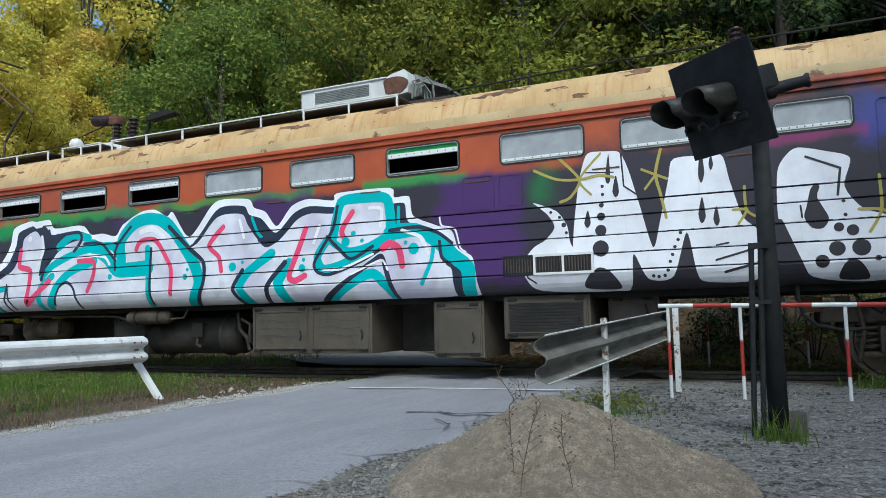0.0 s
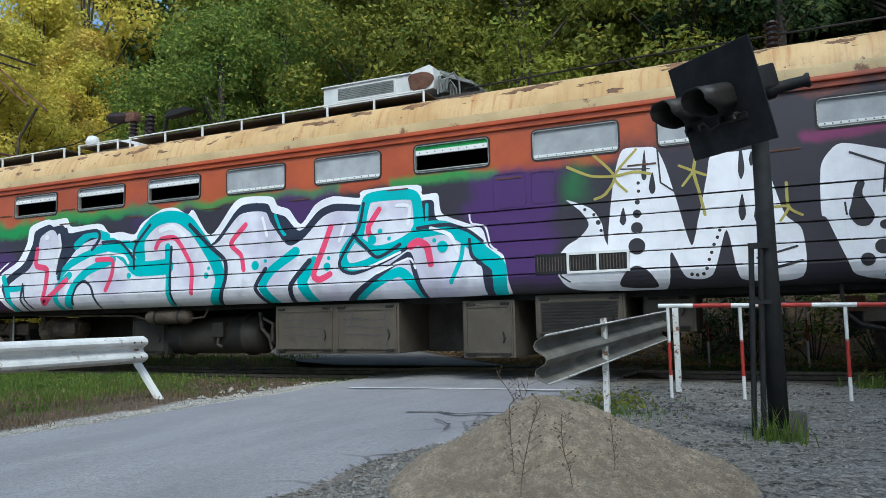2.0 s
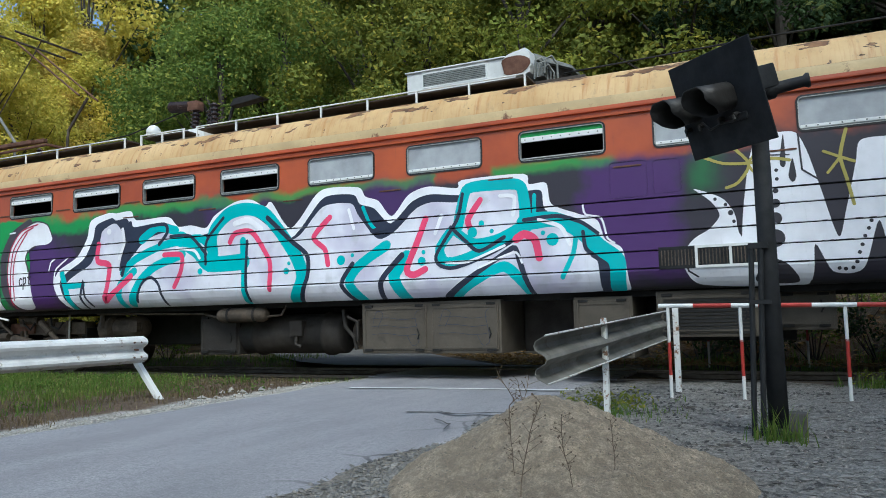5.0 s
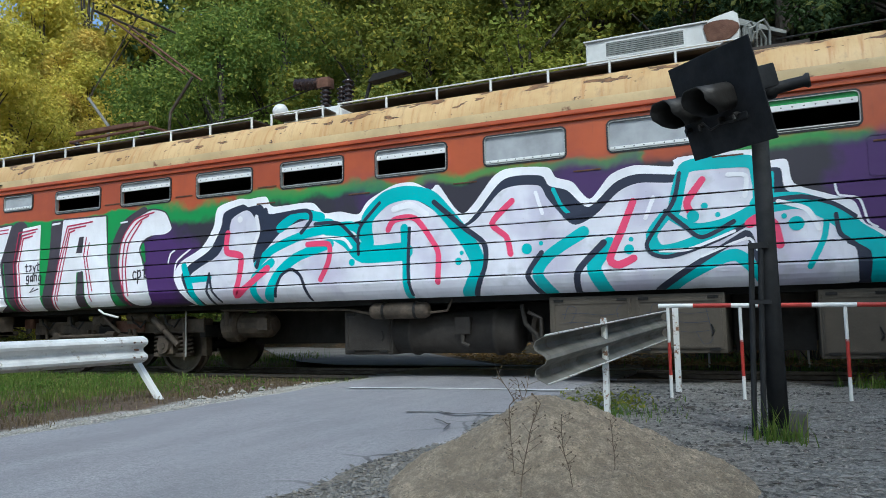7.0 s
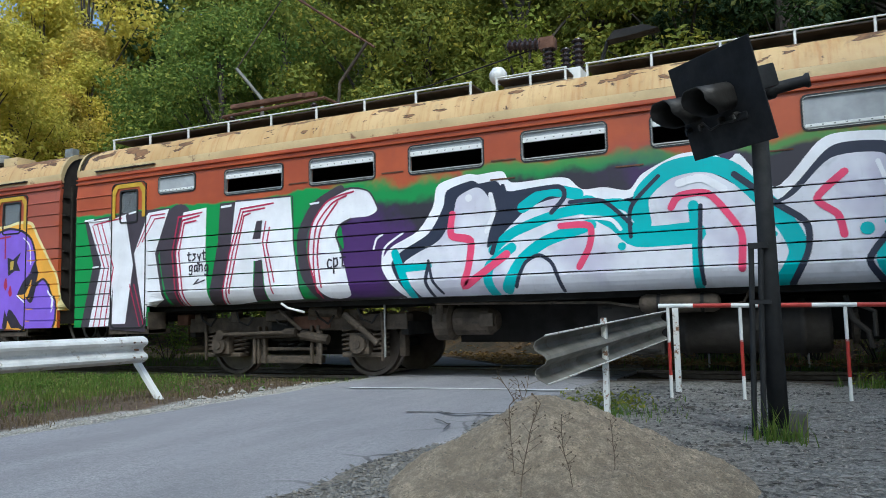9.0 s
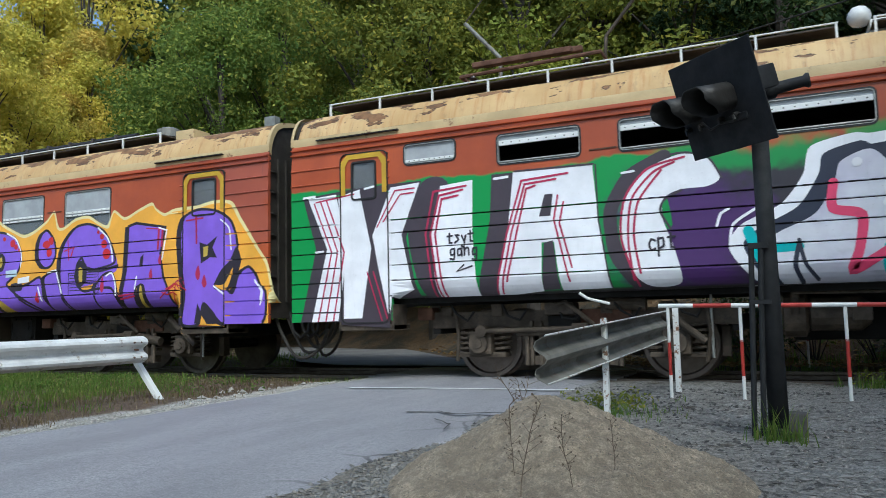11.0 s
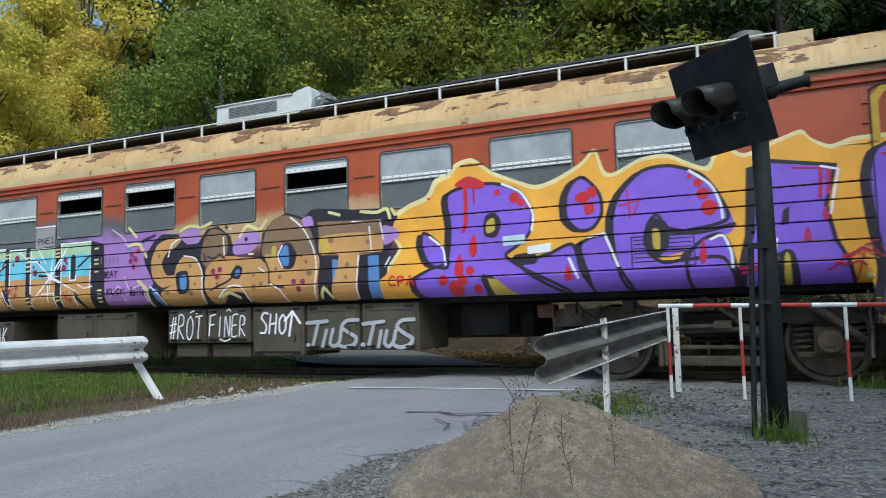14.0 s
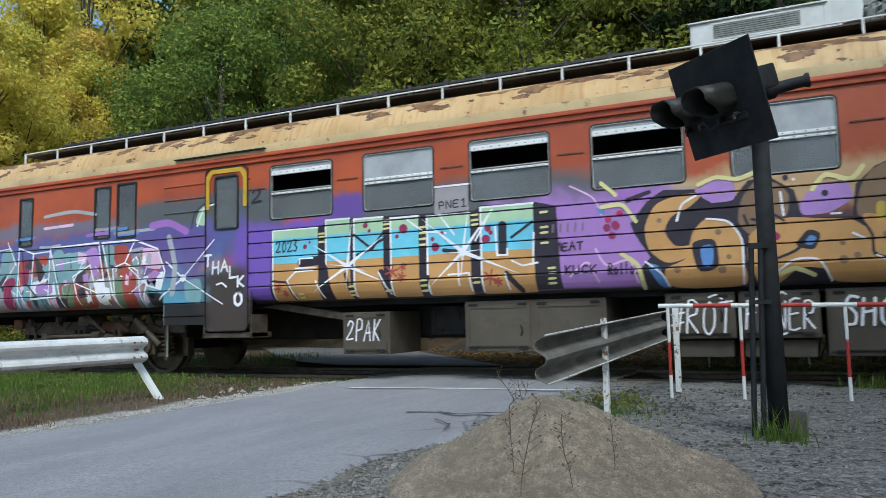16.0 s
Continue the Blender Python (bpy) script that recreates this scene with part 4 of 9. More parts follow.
equipment(motor_car, -4.44, -3.7, 0.31, 1.07, doors=1)
equipment(motor_car, -2.11, -1.48, 0.62, 1.08, y0=0.5, y1=1.3, doors=1)
equipment(motor_car, -3.42, -2.27, 0.56, 1.11, doors=1, grille=True, label="grey louvred resistor case")
equipment(motor_car, -10.76, -9.95, 0.34, 0.98, y0=0.5, y1=1.4, doors=1, material="grime_brown")
conv = part("converter", lathe(B(), [(0.10, -0.98), (0.26, -0.96), (0.305, -0.90), (0.305, -0.66), (0.33, -0.65), (0.33, -0.60), (0.305, -0.59), (0.305, 0.62), (0.335, 0.63), (0.335, 0.70), (0.305, 0.71), (0.305, 0.92), (0.26, 0.97), (0.10, 0.98)], 28,
            Matrix.Translation((-9.06, 0.80, 0.65)) @ Matrix.Rotation(radians(90), 4, "Y")), M["grime_brown"], motor_car, "large brown cylindrical converter casing", True)
part("terminal_box", box(B(), -8.95, -8.72, 0.44, 0.62, 0.62, 0.86, 0.02), M["grime_brown"], conv)
part("cable_conduit", pipe(B(), [(-8.84, 0.48, 0.62), (-8.84, 0.46, 0.5), (-8.74, 0.46, 0.46)], 0.03, 8), M["grime_brown"], conv)
part("fan_cover", lathe(B(), [(0.06, -0.04), (0.2, -0.03), (0.2, 0.03), (0.06, 0.05)], 18, Matrix.Translation((-7.85, 0.75, 0.66)) @ Matrix.Rotation(radians(90), 4, "Y")), M["under"], motor_car)
part("valve_gear", pipe(pipe(B(), [(-7.95, 0.4, 1.0), (-7.9, 0.38, 0.75), (-7.75, 0.38, 0.6), (-7.72, 0.4, 0.42)], 0.03), [(-7.85, 0.36, 0.9), (-7.68, 0.36, 0.82), (-7.68, 0.36, 0.55)], 0.025), M["grime_brown"], motor_car)
part("bracing_wall", box(B(), -5.38, -4.46, 1.1, 1.2, 0.36, 1.06), M["grime_brown"], motor_car)
tank = part("air_tank", lathe(B(), [(0.04, -0.47), (0.09, -0.45), (0.115, -0.39), (0.115, 0.39), (0.09, 0.45), (0.04, 0.47)], 20, Matrix.Translation((-9.72, 0.3, 0.965)) @ Matrix.Rotation(radians(90), 4, "Y")), M["under"], motor_car, "small grey-brown compressed-air tank", True)
for x in (-9.95, -9.45):
    part("strap", lathe(B(), [(0.117, -0.02), (0.123, -0.02), (0.123, 0.02), (0.117, 0.02)], 16, Matrix.Translation((x, 0.3, 0.965)) @ Matrix.Rotation(radians(90), 4, "Y")), M["under_dark"], tank)
bm = lathe(B(), [(0.12, -0.35), (0.2, -0.32), (0.2, 0.2), (0.12, 0.3)], 14, Matrix.Translation((-12.5, 0.75, 0.80)) @ Matrix.Rotation(radians(90), 4, "Y"))
lathe(bm, [(0.1, -0.14), (0.27, -0.12), (0.27, 0.1), (0.2, 0.14)], 16, Matrix.Translation((-12.98, 0.75, 0.80)) @ Matrix.Rotation(radians(90), 4, "Y"))
box(bm, -12.4, -12.2, 0.52, 0.6, 0.72, 0.9, 0.015)
tube(bm, (-12.98, 0.5, 0.8), (-12.98, 0.5, 1.08), 0.05)
part("traction_motor", bm, M["under"], motor_car)
part("pipework", pipe(B(), [(-13, 0.4, 1.05), (-10.6, 0.4, 1.0), (-10.2, 0.3, 0.93)], 0.018), M["under"], motor_car)
part("pipework", pipe(B(), [(-9.24, 0.3, 0.93), (-9.0, 0.32, 0.95), (-8.92, 0.36, 1.12)], 0.018), M["under"], motor_car)
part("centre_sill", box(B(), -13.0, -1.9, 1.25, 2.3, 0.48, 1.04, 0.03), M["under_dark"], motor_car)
part("cable_loop", pipe(B(), [(0.08, 0.2, 1.2), (0.08, 0.17, 0.98), (0.12, 0.2, 0.80), (0.25, 0.22, 0.68), (0.5, 0.25, 0.62), (0.8, 0.3, 0.64)], 0.022), M["under_dark"], motor_car)
part("white_hose", pipe(B(), [(-15.4, 0.1, 1.12), (-15.3, 0.12, 1.05), (-15.05, 0.2, 0.98)], 0.018), M["white_metal"], motor_car)
roof_rail(motor_car, -19.2, -12.35, step=0.81)
roof_rail(motor_car, -12.0, -11.0)
roof_rail(motor_car, -10.75, -5.0, step=0.81)
air_unit(motor_car, -7.08)
# main switch: insulators, horn and a white ball
gear = part("roof_switchgear", box(B(), -12.0, -10.9, 0.7, 1.5, 3.98, 4.2, 0.02), M["white_metal"], motor_car, "high-voltage switch on ribbed brown insulators")
part("insulator", insulator(B(), -11.45, 1.1, 4.18, 0.5, 0.10), M["ceramic"], gear)
part("insulator", insulator(B(), -11.02, 1.1, 4.18, 0.55, 0.10), M["ceramic"], gear)
part("insulator", insulator(B(), -11.24, 1.25, 4.18, 0.5, 0.085), M["ceramic"], gear)
part("elbow", box(B(), -11.58, -11.34, 1.0, 1.2, 4.64, 4.82, 0.05), M["rust"], gear)
part("arc_chamber", insulator(B(), 0, 0, 0, 0.55, 0.105, 7), M["ceramic"], gear).matrix_basis = Matrix.Translation((-11.52, 1.1, 4.74)) @ Matrix.Rotation(radians(-84), 4, "Y")
part("lamp_ball", lathe(B(), [(0.02, -0.13), (0.08, -0.105), (0.12, -0.05), (0.13, 0), (0.12, 0.05), (0.08, 0.105), (0.02, 0.13)], 18, Matrix.Translation((-12.1, 0.75, 4.26))), M["white_ball"], gear, "white ball", True)
part("horn_contact", pipe(B(), [(-10.75, 1.1, 4.2), (-10.6, 1.1, 4.62), (-10.35, 1.1, 4.72), (-9.95, 1.1, 4.66)], 0.03), M["under_dark"], gear)
part("contact_arm", slab(B(), [(-10.6, 4.6), (-10.5, 4.72), (-10.1, 4.74), (-9.9, 4.66), (-10.3, 4.62)], 1.0, 1.2), M["under_dark"], gear)
# raised pantograph
pan = part("pantograph", pipe(B(), [(-17.3, 1.0, 4.42), (-15.2, 1.0, 4.46), (-15.2, 2.4, 4.46), (-17.3, 2.4, 4.42), (-17.3, 1.0, 4.42)], 0.03), M["rust"], motor_car, "raised pantograph on a red-brown base frame")
for x in (-17.1, -15.4):
    for y in (1.0, 2.4):
        part("insulator", insulator(B(), x, y, 4.03, 0.37, 0.07, 5), M["ceramic"], pan)
part("pan_arm", pipe(B(), [(-16.85, 1.5, 4.5), (-16.85, 1.5, 4.8), (-17.42, 1.5, 5.45)], 0.032), M["zinc"], pan)
part("pan_arm", pipe(B(), [(-15.25, 1.5, 4.5), (-15.22, 1.5, 4.85), (-14.68, 1.5, 5.46)], 0.028), M["under"], pan)
for y in (1.3, 1.75):
    part("pan_upper_arm", pipe(B(), [(-14.68, y, 5.46), (-16.62, y, 6.9)], 0.02), M["rust"], pan)
part("pan_upper_arm", pipe(B(), [(-17.42, 1.5, 5.45), (-16.1, 1.5, 6.9)], 0.012), M["under"], pan)
part("pan_head", pipe(pipe(B(), [(-16.62, 0.9, 6.92), (-16.62, 2.5, 6.92)], 0.025), [(-16.1, 0.9, 6.92), (-16.1, 2.5, 6.92)], 0.025), M["under"], pan)
part("pan_beam", box(B(), -17.1, -15.6, 0.95, 1.05, 4.52, 4.60, 0.02), M["rust"], pan)
part("pan_beam", box(B(), -17.0, -15.5, 1.15, 1.25, 4.58, 4.66, 0.02), M["rust"], pan)
part("roof_conductor", pipe(B(), [(-15.2, 1.6, 4.5), (-13.5, 1.5, 4.55), (-11.5, 1.1, 4.72)], 0.012), M["under_dark"], motor_car)
part("roof_conductor", pipe(B(), [(-4.7, 1.2, 4.3), (-2, 1.2, 4.36), (3, 1.2, 4.36)], 0.014), M["under_dark"], motor_car)
part("insulator", insulator(B(), -0.45, 1.2, 4.04, 0.5, 0.11), M["ceramic"], motor_car)
for hx0, hx1, hz0, hz1 in ((-3.36, -3.03, 2.27, 2.68), (-3.88, -3.42, 2.25, 2.70), (0.95, 1.12, 2.3, 3.1)):
    part("access_hatch", ring(B(), rounded(hx0, hx1, hz0, hz1, 0.05), rounded(hx0 + 0.014, hx1 - 0.014, hz0 + 0.014, hz1 - 0.014, 0.04), -0.007, 0.01), M["livery_motor"], motor_car)
# ventilation louvre in the side
lv = part("side_louvre", box(B(), -3.33, -2.15, -0.012, 0.02, 1.36, 1.62, 0.006), M["black"], motor_car)
bm = ring(B(), rounded(-2.92, -2.15, 1.36, 1.62, 0.01), rounded(-2.89, -2.18, 1.39, 1.59, 0.01), -0.022, 0.0)
box(bm, -2.55, -2.52, -0.022, 0.0, 1.38, 1.6)
part("louvre_frame", bm, M["white_metal"], lv)
bm = B()
for k in range(30):
    x = -3.3 + k * 0.038
    box(bm, x, x + 0.012, -0.018, -0.01, 1.4, 1.58)
part("louvre_bar", bm, M["under"], lv)

# ---- trailer car
trailer = thing("railway_trailer_car", "orange and cream railcar with purple graffiti and tall windows", "railcar", (0, SIDE_Y, 0), "cars of the train")
TX0, TX1 = -45.6, -20.08
t_windows = [(x, x + 1.08, 2.38, 3.17, o) for x, o in ((-24.45, False), (-26.09, False), (-27.74, False), (-29.37, True), (-31.01, False), (-32.62, True), (-34.25, True), (-35.88, False), (-37.5, True))]
t_doors = ((-21.75, -20.90, 0.79, 3.24), (-38.76, -37.92, 0.72, 3.26))
slits = [(-41.19, -40.84, 2.32, 3.18), (-40.66, -40.25, 2.30, 3.20), (-43.09, -42.76, 2.30, 3.15)]
holes = [w[:4] for w in t_windows] + [(d[0], d[1], 0.9, 3.2) for d in t_doors] + slits
t_bays = ((TX0, -39.62, False), (-39.62, -37.89, True), (-37.89, -21.82, False), (-21.82, TX1, True))
shell(trailer, TX0, TX1, M["livery_trailer"], holes, t_bays)
for w in t_windows:
    window(trailer, *w, True)
door(trailer, *t_doors[0], -21.55, -21.09, 2.55, 3.11, M["livery_trailer"])
door(trailer, *t_doors[1], -38.56, -38.12, 2.30, 3.12, M["livery_trailer"])
for s in slits:
    w = part("narrow_window", ring(B(), rounded(s[0] - 0.02, s[1] + 0.02, s[2] - 0.02, s[3] + 0.02, 0.03), rounded(s[0] + 0.01, s[1] - 0.01, s[2] + 0.01, s[3] - 0.01, 0.02), -0.008, 0.04), M["gasket"], trailer)
    part("pane", slab(B(), rounded(*s, 0.02), 0.015, 0.02), M["glass"], w)
marks(trailer, [(w[0] - 0.27, 2.86) for w in t_windows])
bogie(trailer, -24.75, -22.25, False)
bogie(trailer, -43.0, -40.5, False)
equipment(trailer, -31.86, -31.08, 0.54, 1.08, doors=1)
equipment(trailer, -31.04, -30.20, 0.54, 1.08, doors=1)
equipment(trailer, -30.14, -29.20, 0.34, 1.08, doors=1)
equipment(trailer, -29.15, -28.25, 0.42, 1.08, doors=1)
equipment(trailer, -28.2, -27.3, 0.42, 1.08, doors=1)
part("case_tray", box(box(B(), -31.75, -31.12, 0.3, 1.2, 0.32, 0.52, 0.02), -31.0, -30.25, 0.3, 1.2, 0.32, 0.52, 0.02), M["box"], trailer)
equipment(trailer, -34.47, -32.57, 0.40, 1.06, doors=2, label="brown-grey battery case with two doors")
equipment(trailer, -36.39, -35.62, 0.36, 0.96, doors=1)
equipment(trailer, -35.2, -34.6, 0.62, 1.02, y0=0.7, y1=1.6, material="under_dark")
equipment(trailer, -26.9, -26.2, 0.6, 1.05, y0=0.8, y1=1.6, material="under_dark")
part("centre_sill", box(B(), -39.5, -26.0, 1.3, 2.3, 0.55, 1.04, 0.03), M["under_dark"], trailer)
part("truss_beam", slab(B(), [(-37.9, 1.08), (-36.4, 0.85), (-36.4, 0.95), (-37.5, 1.12)], 0.3, 0.42), M["under"], trailer)
roof_rail(trailer, -43.5, -22.6, step=0.88)
air_unit(trailer, -31.48, False)
cable_run(trailer, -43.0, -31.9)
cable_run(trailer, -29.2, -23.6)
bm = lathe(B(), [(0.12, 0), (0.13, 0.12), (0.21, 0.14), (0.21, 0.28), (0.12, 0.32)], 18, Matrix.Translation((-22.95, 0.9, 4.02)))
part("roof_vent", bm, M["zinc"], trailer)
part("roof_box", box(B(), -22.6, -22.2, 0.7, 1.1, 3.95, 4.2, 0.01), M["cream_low"], trailer)
part("lamp_bracket", box(B(), -20.42, -20.22, 0.35, 0.5, 3.92, 4.08, 0.01), M["vent_slat"], trailer)
part("rain_strip", box(B(), -22.35, -20.95, -0.03, 0.03, 3.47, 3.485), M["under_dark"], trailer)
part("rain_strip", box(B(), -19.2, -17.85, -0.03, 0.03, 3.47, 3.485), M["under_dark"], motor_car)
part("rain_strip", box(B(), -39.4, -37.6, -0.03, 0.03, 3.47, 3.485), M["under_dark"], trailer)
# gangway bellows and coupling between the cars
bel = part("gangway_bellows", box(B(), -20.05, -19.68, 1.15, 2.35, 1.1, 3.5, 0.04), M["gasket"], trailer)
part("coupler", tube(box(B(), -20.3, -19.4, 1.6, 1.9, 0.85, 1.05, 0.04), (-20.2, 1.2, 1.0), (-19.5, 1.2, 0.8), 0.03), M["under_dark"], trailer)
for k in range(4):
    yy, dip = 0.32 + 0.22 * k, 0.30 + 0.07 * (k % 3)
    hang = [(-20.22 + 0.06 * k + (1.0 - 0.1 * k) * q / 10, yy + 0.04 * math.sin(q), 1.0 - (1.0 - dip) * math.sin(math.pi * min(1, q / 10 * (0.92 + 0.04 * k))) ** 0.7) for q in range(11)]
    part("jumper_hose", pipe(B(), hang, 0.024), M["grime_brown"], trailer)
for k in range(3):
    part("jumper_hose", pipe(B(), [(-20.05, 0.5 + 0.25 * k, 1.0), (-19.98, 0.5 + 0.25 * k, 0.7), (-19.85, 0.5 + 0.25 * k, 0.6), (-19.72, 0.5 + 0.25 * k, 0.7), (-19.66, 0.5 + 0.25 * k, 1.0)], 0.022), M["gasket"], trailer)

# ---- spray paint on the cars

PAINT = {"brick": (0.36, 0.075, 0.05), "berry": (0.27, 0.025, 0.09), "white": (0.86, 0.86, 0.90), "navy": (0.022, 0.028, 0.055), "silver": (0.75, 0.755, 0.82), "teal": (0.025, 0.46, 0.48), "pink": (0.75, 0.06, 0.16),
         "black": (0.03, 0.027, 0.034), "mustard": (0.42, 0.36, 0.08), "char": (0.055, 0.042, 0.055), "green": (0.02, 0.27, 0.055), "wine": (0.42, 0.02, 0.08),
         "ink": (0.026, 0.02, 0.032), "cream2": (0.80, 0.70, 0.34), "orange": (0.85, 0.42, 0.045), "purple": (0.24, 0.12, 0.68), "mustard2": (0.55, 0.40, 0.06),
         "red": (0.55, 0.02, 0.03), "sticker": (0.55, 0.68, 0.75), "tan": (0.56, 0.31, 0.11), "umber": (0.24, 0.15, 0.085), "sky": (0.12, 0.25, 0.55),
         "lemon": (0.72, 0.66, 0.30), "dark": (0.05, 0.05, 0.06), "blue": (0.20, 0.58, 0.74), "pale": (0.44, 0.62, 0.40), "green2": (0.17, 0.23, 0.14), "teal2": (0.22, 0.37, 0.40), "pinkpale": (0.75, 0.5, 0.68),
         "mauve": (0.35, 0.16, 0.5), "lilac": (0.42, 0.24, 0.57), "greyink": (0.20, 0.15, 0.22), "grey": (0.34, 0.32, 0.33), "chalk": (0.40, 0.41, 0.44)}
PM = {}


def paint_mat(colour):
    if colour not in PM:
        c = PAINT[colour]
        m, nt, b = nodes("spray_paint_" + colour)
        v = coords(nt)
        streak = add(nt, "Mapping", Vector=v, Scale=(7.0, 1.0, 0.8)).outputs[0]
        k = mix(nt, ramp(nt, noise_of(nt, v, 1.6, 5.0), 0.3, 0.7), tuple(x * 0.84 for x in c), tuple(min(1, x * 1.04) for x in c))
        if colour == "silver":          # thin chrome paint: lilac-grey clouds where it is dusted on
            k = mix(nt, ramp(nt, noise_of(nt, v, 1.15, 3.0, 0.5), 0.46, 0.66, 0.0, 0.75), k, (0.47, 0.44, 0.57))
            k = mix(nt, ramp(nt, noise_of(nt, v, 2.6, 4.0, 0.55), 0.56, 0.70, 0.0, 0.5), k, (0.40, 0.41, 0.44))
        k = mix(nt, ramp(nt, noise_of(nt, streak, 2.0, 7.0, 0.7), 0.55, 0.8, 0.0, 0.4), k, tuple(x * 0.5 + 0.01 for x in c))
        k = mix(nt, ramp(nt, noise_of(nt, v, 26.0, 4.0, 0.7), 0.62, 0.75, 0.0, 0.3), k, (0.16, 0.14, 0.12))
        nt.links.new(k, b.inputs["Base Color"])
        nt.links.new(ramp(nt, noise_of(nt, v, 5.0), 0.3, 0.7, 0.36, 0.55), b.inputs["Roughness"])
        bump(nt, b, noise_of(nt, v, 3.0, 3.0), 0.25, 0.02)
        PM[colour] = m
    return PM[colour]


LEVEL = sorted({k[0] for k in KNOTS + FLAT if k[0] < 3.3})
DOORS = {"railway_motor_car": (m_door, m_door2), "railway_trailer_car": t_doors}
BAYS = {"railway_motor_car": m_bays, "railway_trailer_car": t_bays}
SERIAL = [0]


def lay_on(root, name, colour, layer, verts, tris, back=None):
    """Lay a flat shape (x, z) on the ribbed side of a car, as a skin of paint."""
    bm = B()
    vs = [bm.verts.new((v[0], 0, v[1])) for v in verts]
    for t in tris:
        try:
            bm.faces.new([vs[i] for i in t])
        except ValueError:
            pass
    SERIAL[0] += 1
    lift = layer * 0.0016 + (SERIAL[0] % 40) * 0.00003
    xs, zs = [v[0] for v in verts], [v[1] for v in verts]
    if back is None:
        deep = [b[:2] for b in BAYS[root.name] if b[2]]
        ds = DOORS[root.name]
        cuts = [((0, 0, z), (0, 0, 1)) for z in LEVEL if min(zs) < z < max(zs)]
        cuts += [((x, 0, 0), (1, 0, 0)) for x in [e for b in deep for e in b] + [e for d in ds for e in d[:2]] if min(xs) < x < max(xs)]
        for co, no in cuts:
            bmesh.ops.bisect_plane(bm, geom=bm.verts[:] + bm.edges[:] + bm.faces[:], plane_co=co, plane_no=no, dist=1e-5)
        gone, flats = [], {}
        for f in bm.faces:
            c = f.calc_center_median()
            bay = any(b[0] < c.x < b[1] for b in deep)
            dr = any(d[0] < c.x < d[1] for d in ds)
            seam = not dr and not bay and name != "letter_outline" and any(abs(c.z - g) < 0.0075 for g in GROOVES)
            if seam or (c.z < (0.84 if bay else 1.135) and not dr):
                gone.append(f)
            for v in f.verts:
                flats.setdefault(v, []).append((bay, dr))
        for v, fl in flats.items():
            y = 0.0 if any(q[1] for q in fl) else inset(v.co.z, any(q[0] for q in fl))
            v.co.y = y - lift
        bmesh.ops.delete(bm, geom=gone, context="FACES")
    else:
        for v in bm.verts:
            v.co.y = back - lift
    bm.normal_update()
    if bm.faces:
        part(name, bm, paint_mat(colour), root)
    else:
        bm.free()


def curve(pts, closed, n=6):
    out = []
    N = len(pts)
    for i in range(N if closed else N - 1):
        p0, p1 = pts[(i - 1) % N] if closed or i else pts[0], pts[i]
        p2, p3 = pts[(i + 1) % N], pts[(i + 2) % N] if closed or i + 2 < N else pts[-1]
        d = math.hypot(p2[0] - p1[0], p2[1] - p1[1])
        m = max(2, min(n, int(d / 0.035)))
        for k in range(m):
            t = k / m
            h1, h2 = 2 * t ** 3 - 3 * t * t + 1, t ** 3 - 2 * t * t + t
            h3, h4 = 3 * t * t - 2 * t ** 3, t ** 3 - t * t
            out.append(tuple(h1 * b + h2 * 0.4 * (c - a) + h3 * c + h4 * 0.4 * (e - b) for a, b, c, e in zip(p0, p1, p2, p3)))
    if not closed:
        out.append(tuple(pts[-1]))
    return out


def fill(root, name, colour, layer, pts, smooth):
    p = curve(pts, True) if smooth else pts
    r = geometry.delaunay_2d_cdt([Vector(q) for q in p], [], [list(range(len(p)))], 1, 1e-5)
    lay_on(root, name, colour, layer, r[0], r[2])


def dot(root, name, colour, layer, x, z, r):
    n = 16
    fill(root, name, colour, layer, [(x + r * math.cos(2 * math.pi * k / n), z + r * math.sin(2 * math.pi * k / n)) for k in range(n)], False)


def stroke(root, name, colour, layer, w, pts, smooth, back=None):
    p = [Vector(q) for q in (curve(pts, False) if smooth else pts)]
    L, R = [], []
    for i, q in enumerate(p):
        a, b = (q - p[i - 1]) if i else None, (p[i + 1] - q) if i + 1 < len(p) else None
        da, db = (a or b).normalized(), (b or a).normalized()
        t = (da + db).normalized() if (da + db).length > 1e-6 else da
        n = Vector((-t.y, t.x)) / max(0.5, t.dot(da))
        h = w / 2 * (1 + 0.12 * noise.noise((q.x * 3, q.y * 3, layer)))
        L.append(q + n * h), R.append(q - n * h)
    cap = []
    for c, d, s in ((p[-1], (p[-1] - p[-2]).normalized(), 1), (p[0], (p[0] - p[1]).normalized(), 1)):
        side = Vector((-d.y, d.x))
        cap.append([c + d * w / 2 * math.sin(math.pi * k / 5) + side * w / 2 * math.cos(math.pi * k / 5) for k in range(1, 5)])
    verts, tris = L + R, []
    n = len(p)
    for i in range(n - 1):
        tris.append((i, n + i, n + i + 1, i + 1))
    k = len(verts)
    verts = verts + cap[0] + cap[1]
    tris.append((n - 1, k, k + 1, k + 2, k + 3, 2 * n - 1))
    tris.append((n, k + 4, k + 5, k + 6, k + 7, 0))
    lay_on(root, name, colour, layer, [tuple(v) for v in verts], tris, back)


def bubble(pts, smooth):
    """One purple letter with a black edge and a black shadow on its side."""
    p = curve(pts, True) if smooth else pts
    fill(trailer, "shadow_letter", "ink", 3, [(x - 0.085, z - 0.015) for x, z in p], False)
    fill(trailer, "purple_letter", "purple", 4, p, False)
    stroke(trailer, "letter_outline", "ink", 5, 0.042, list(p) + [p[0]], False)


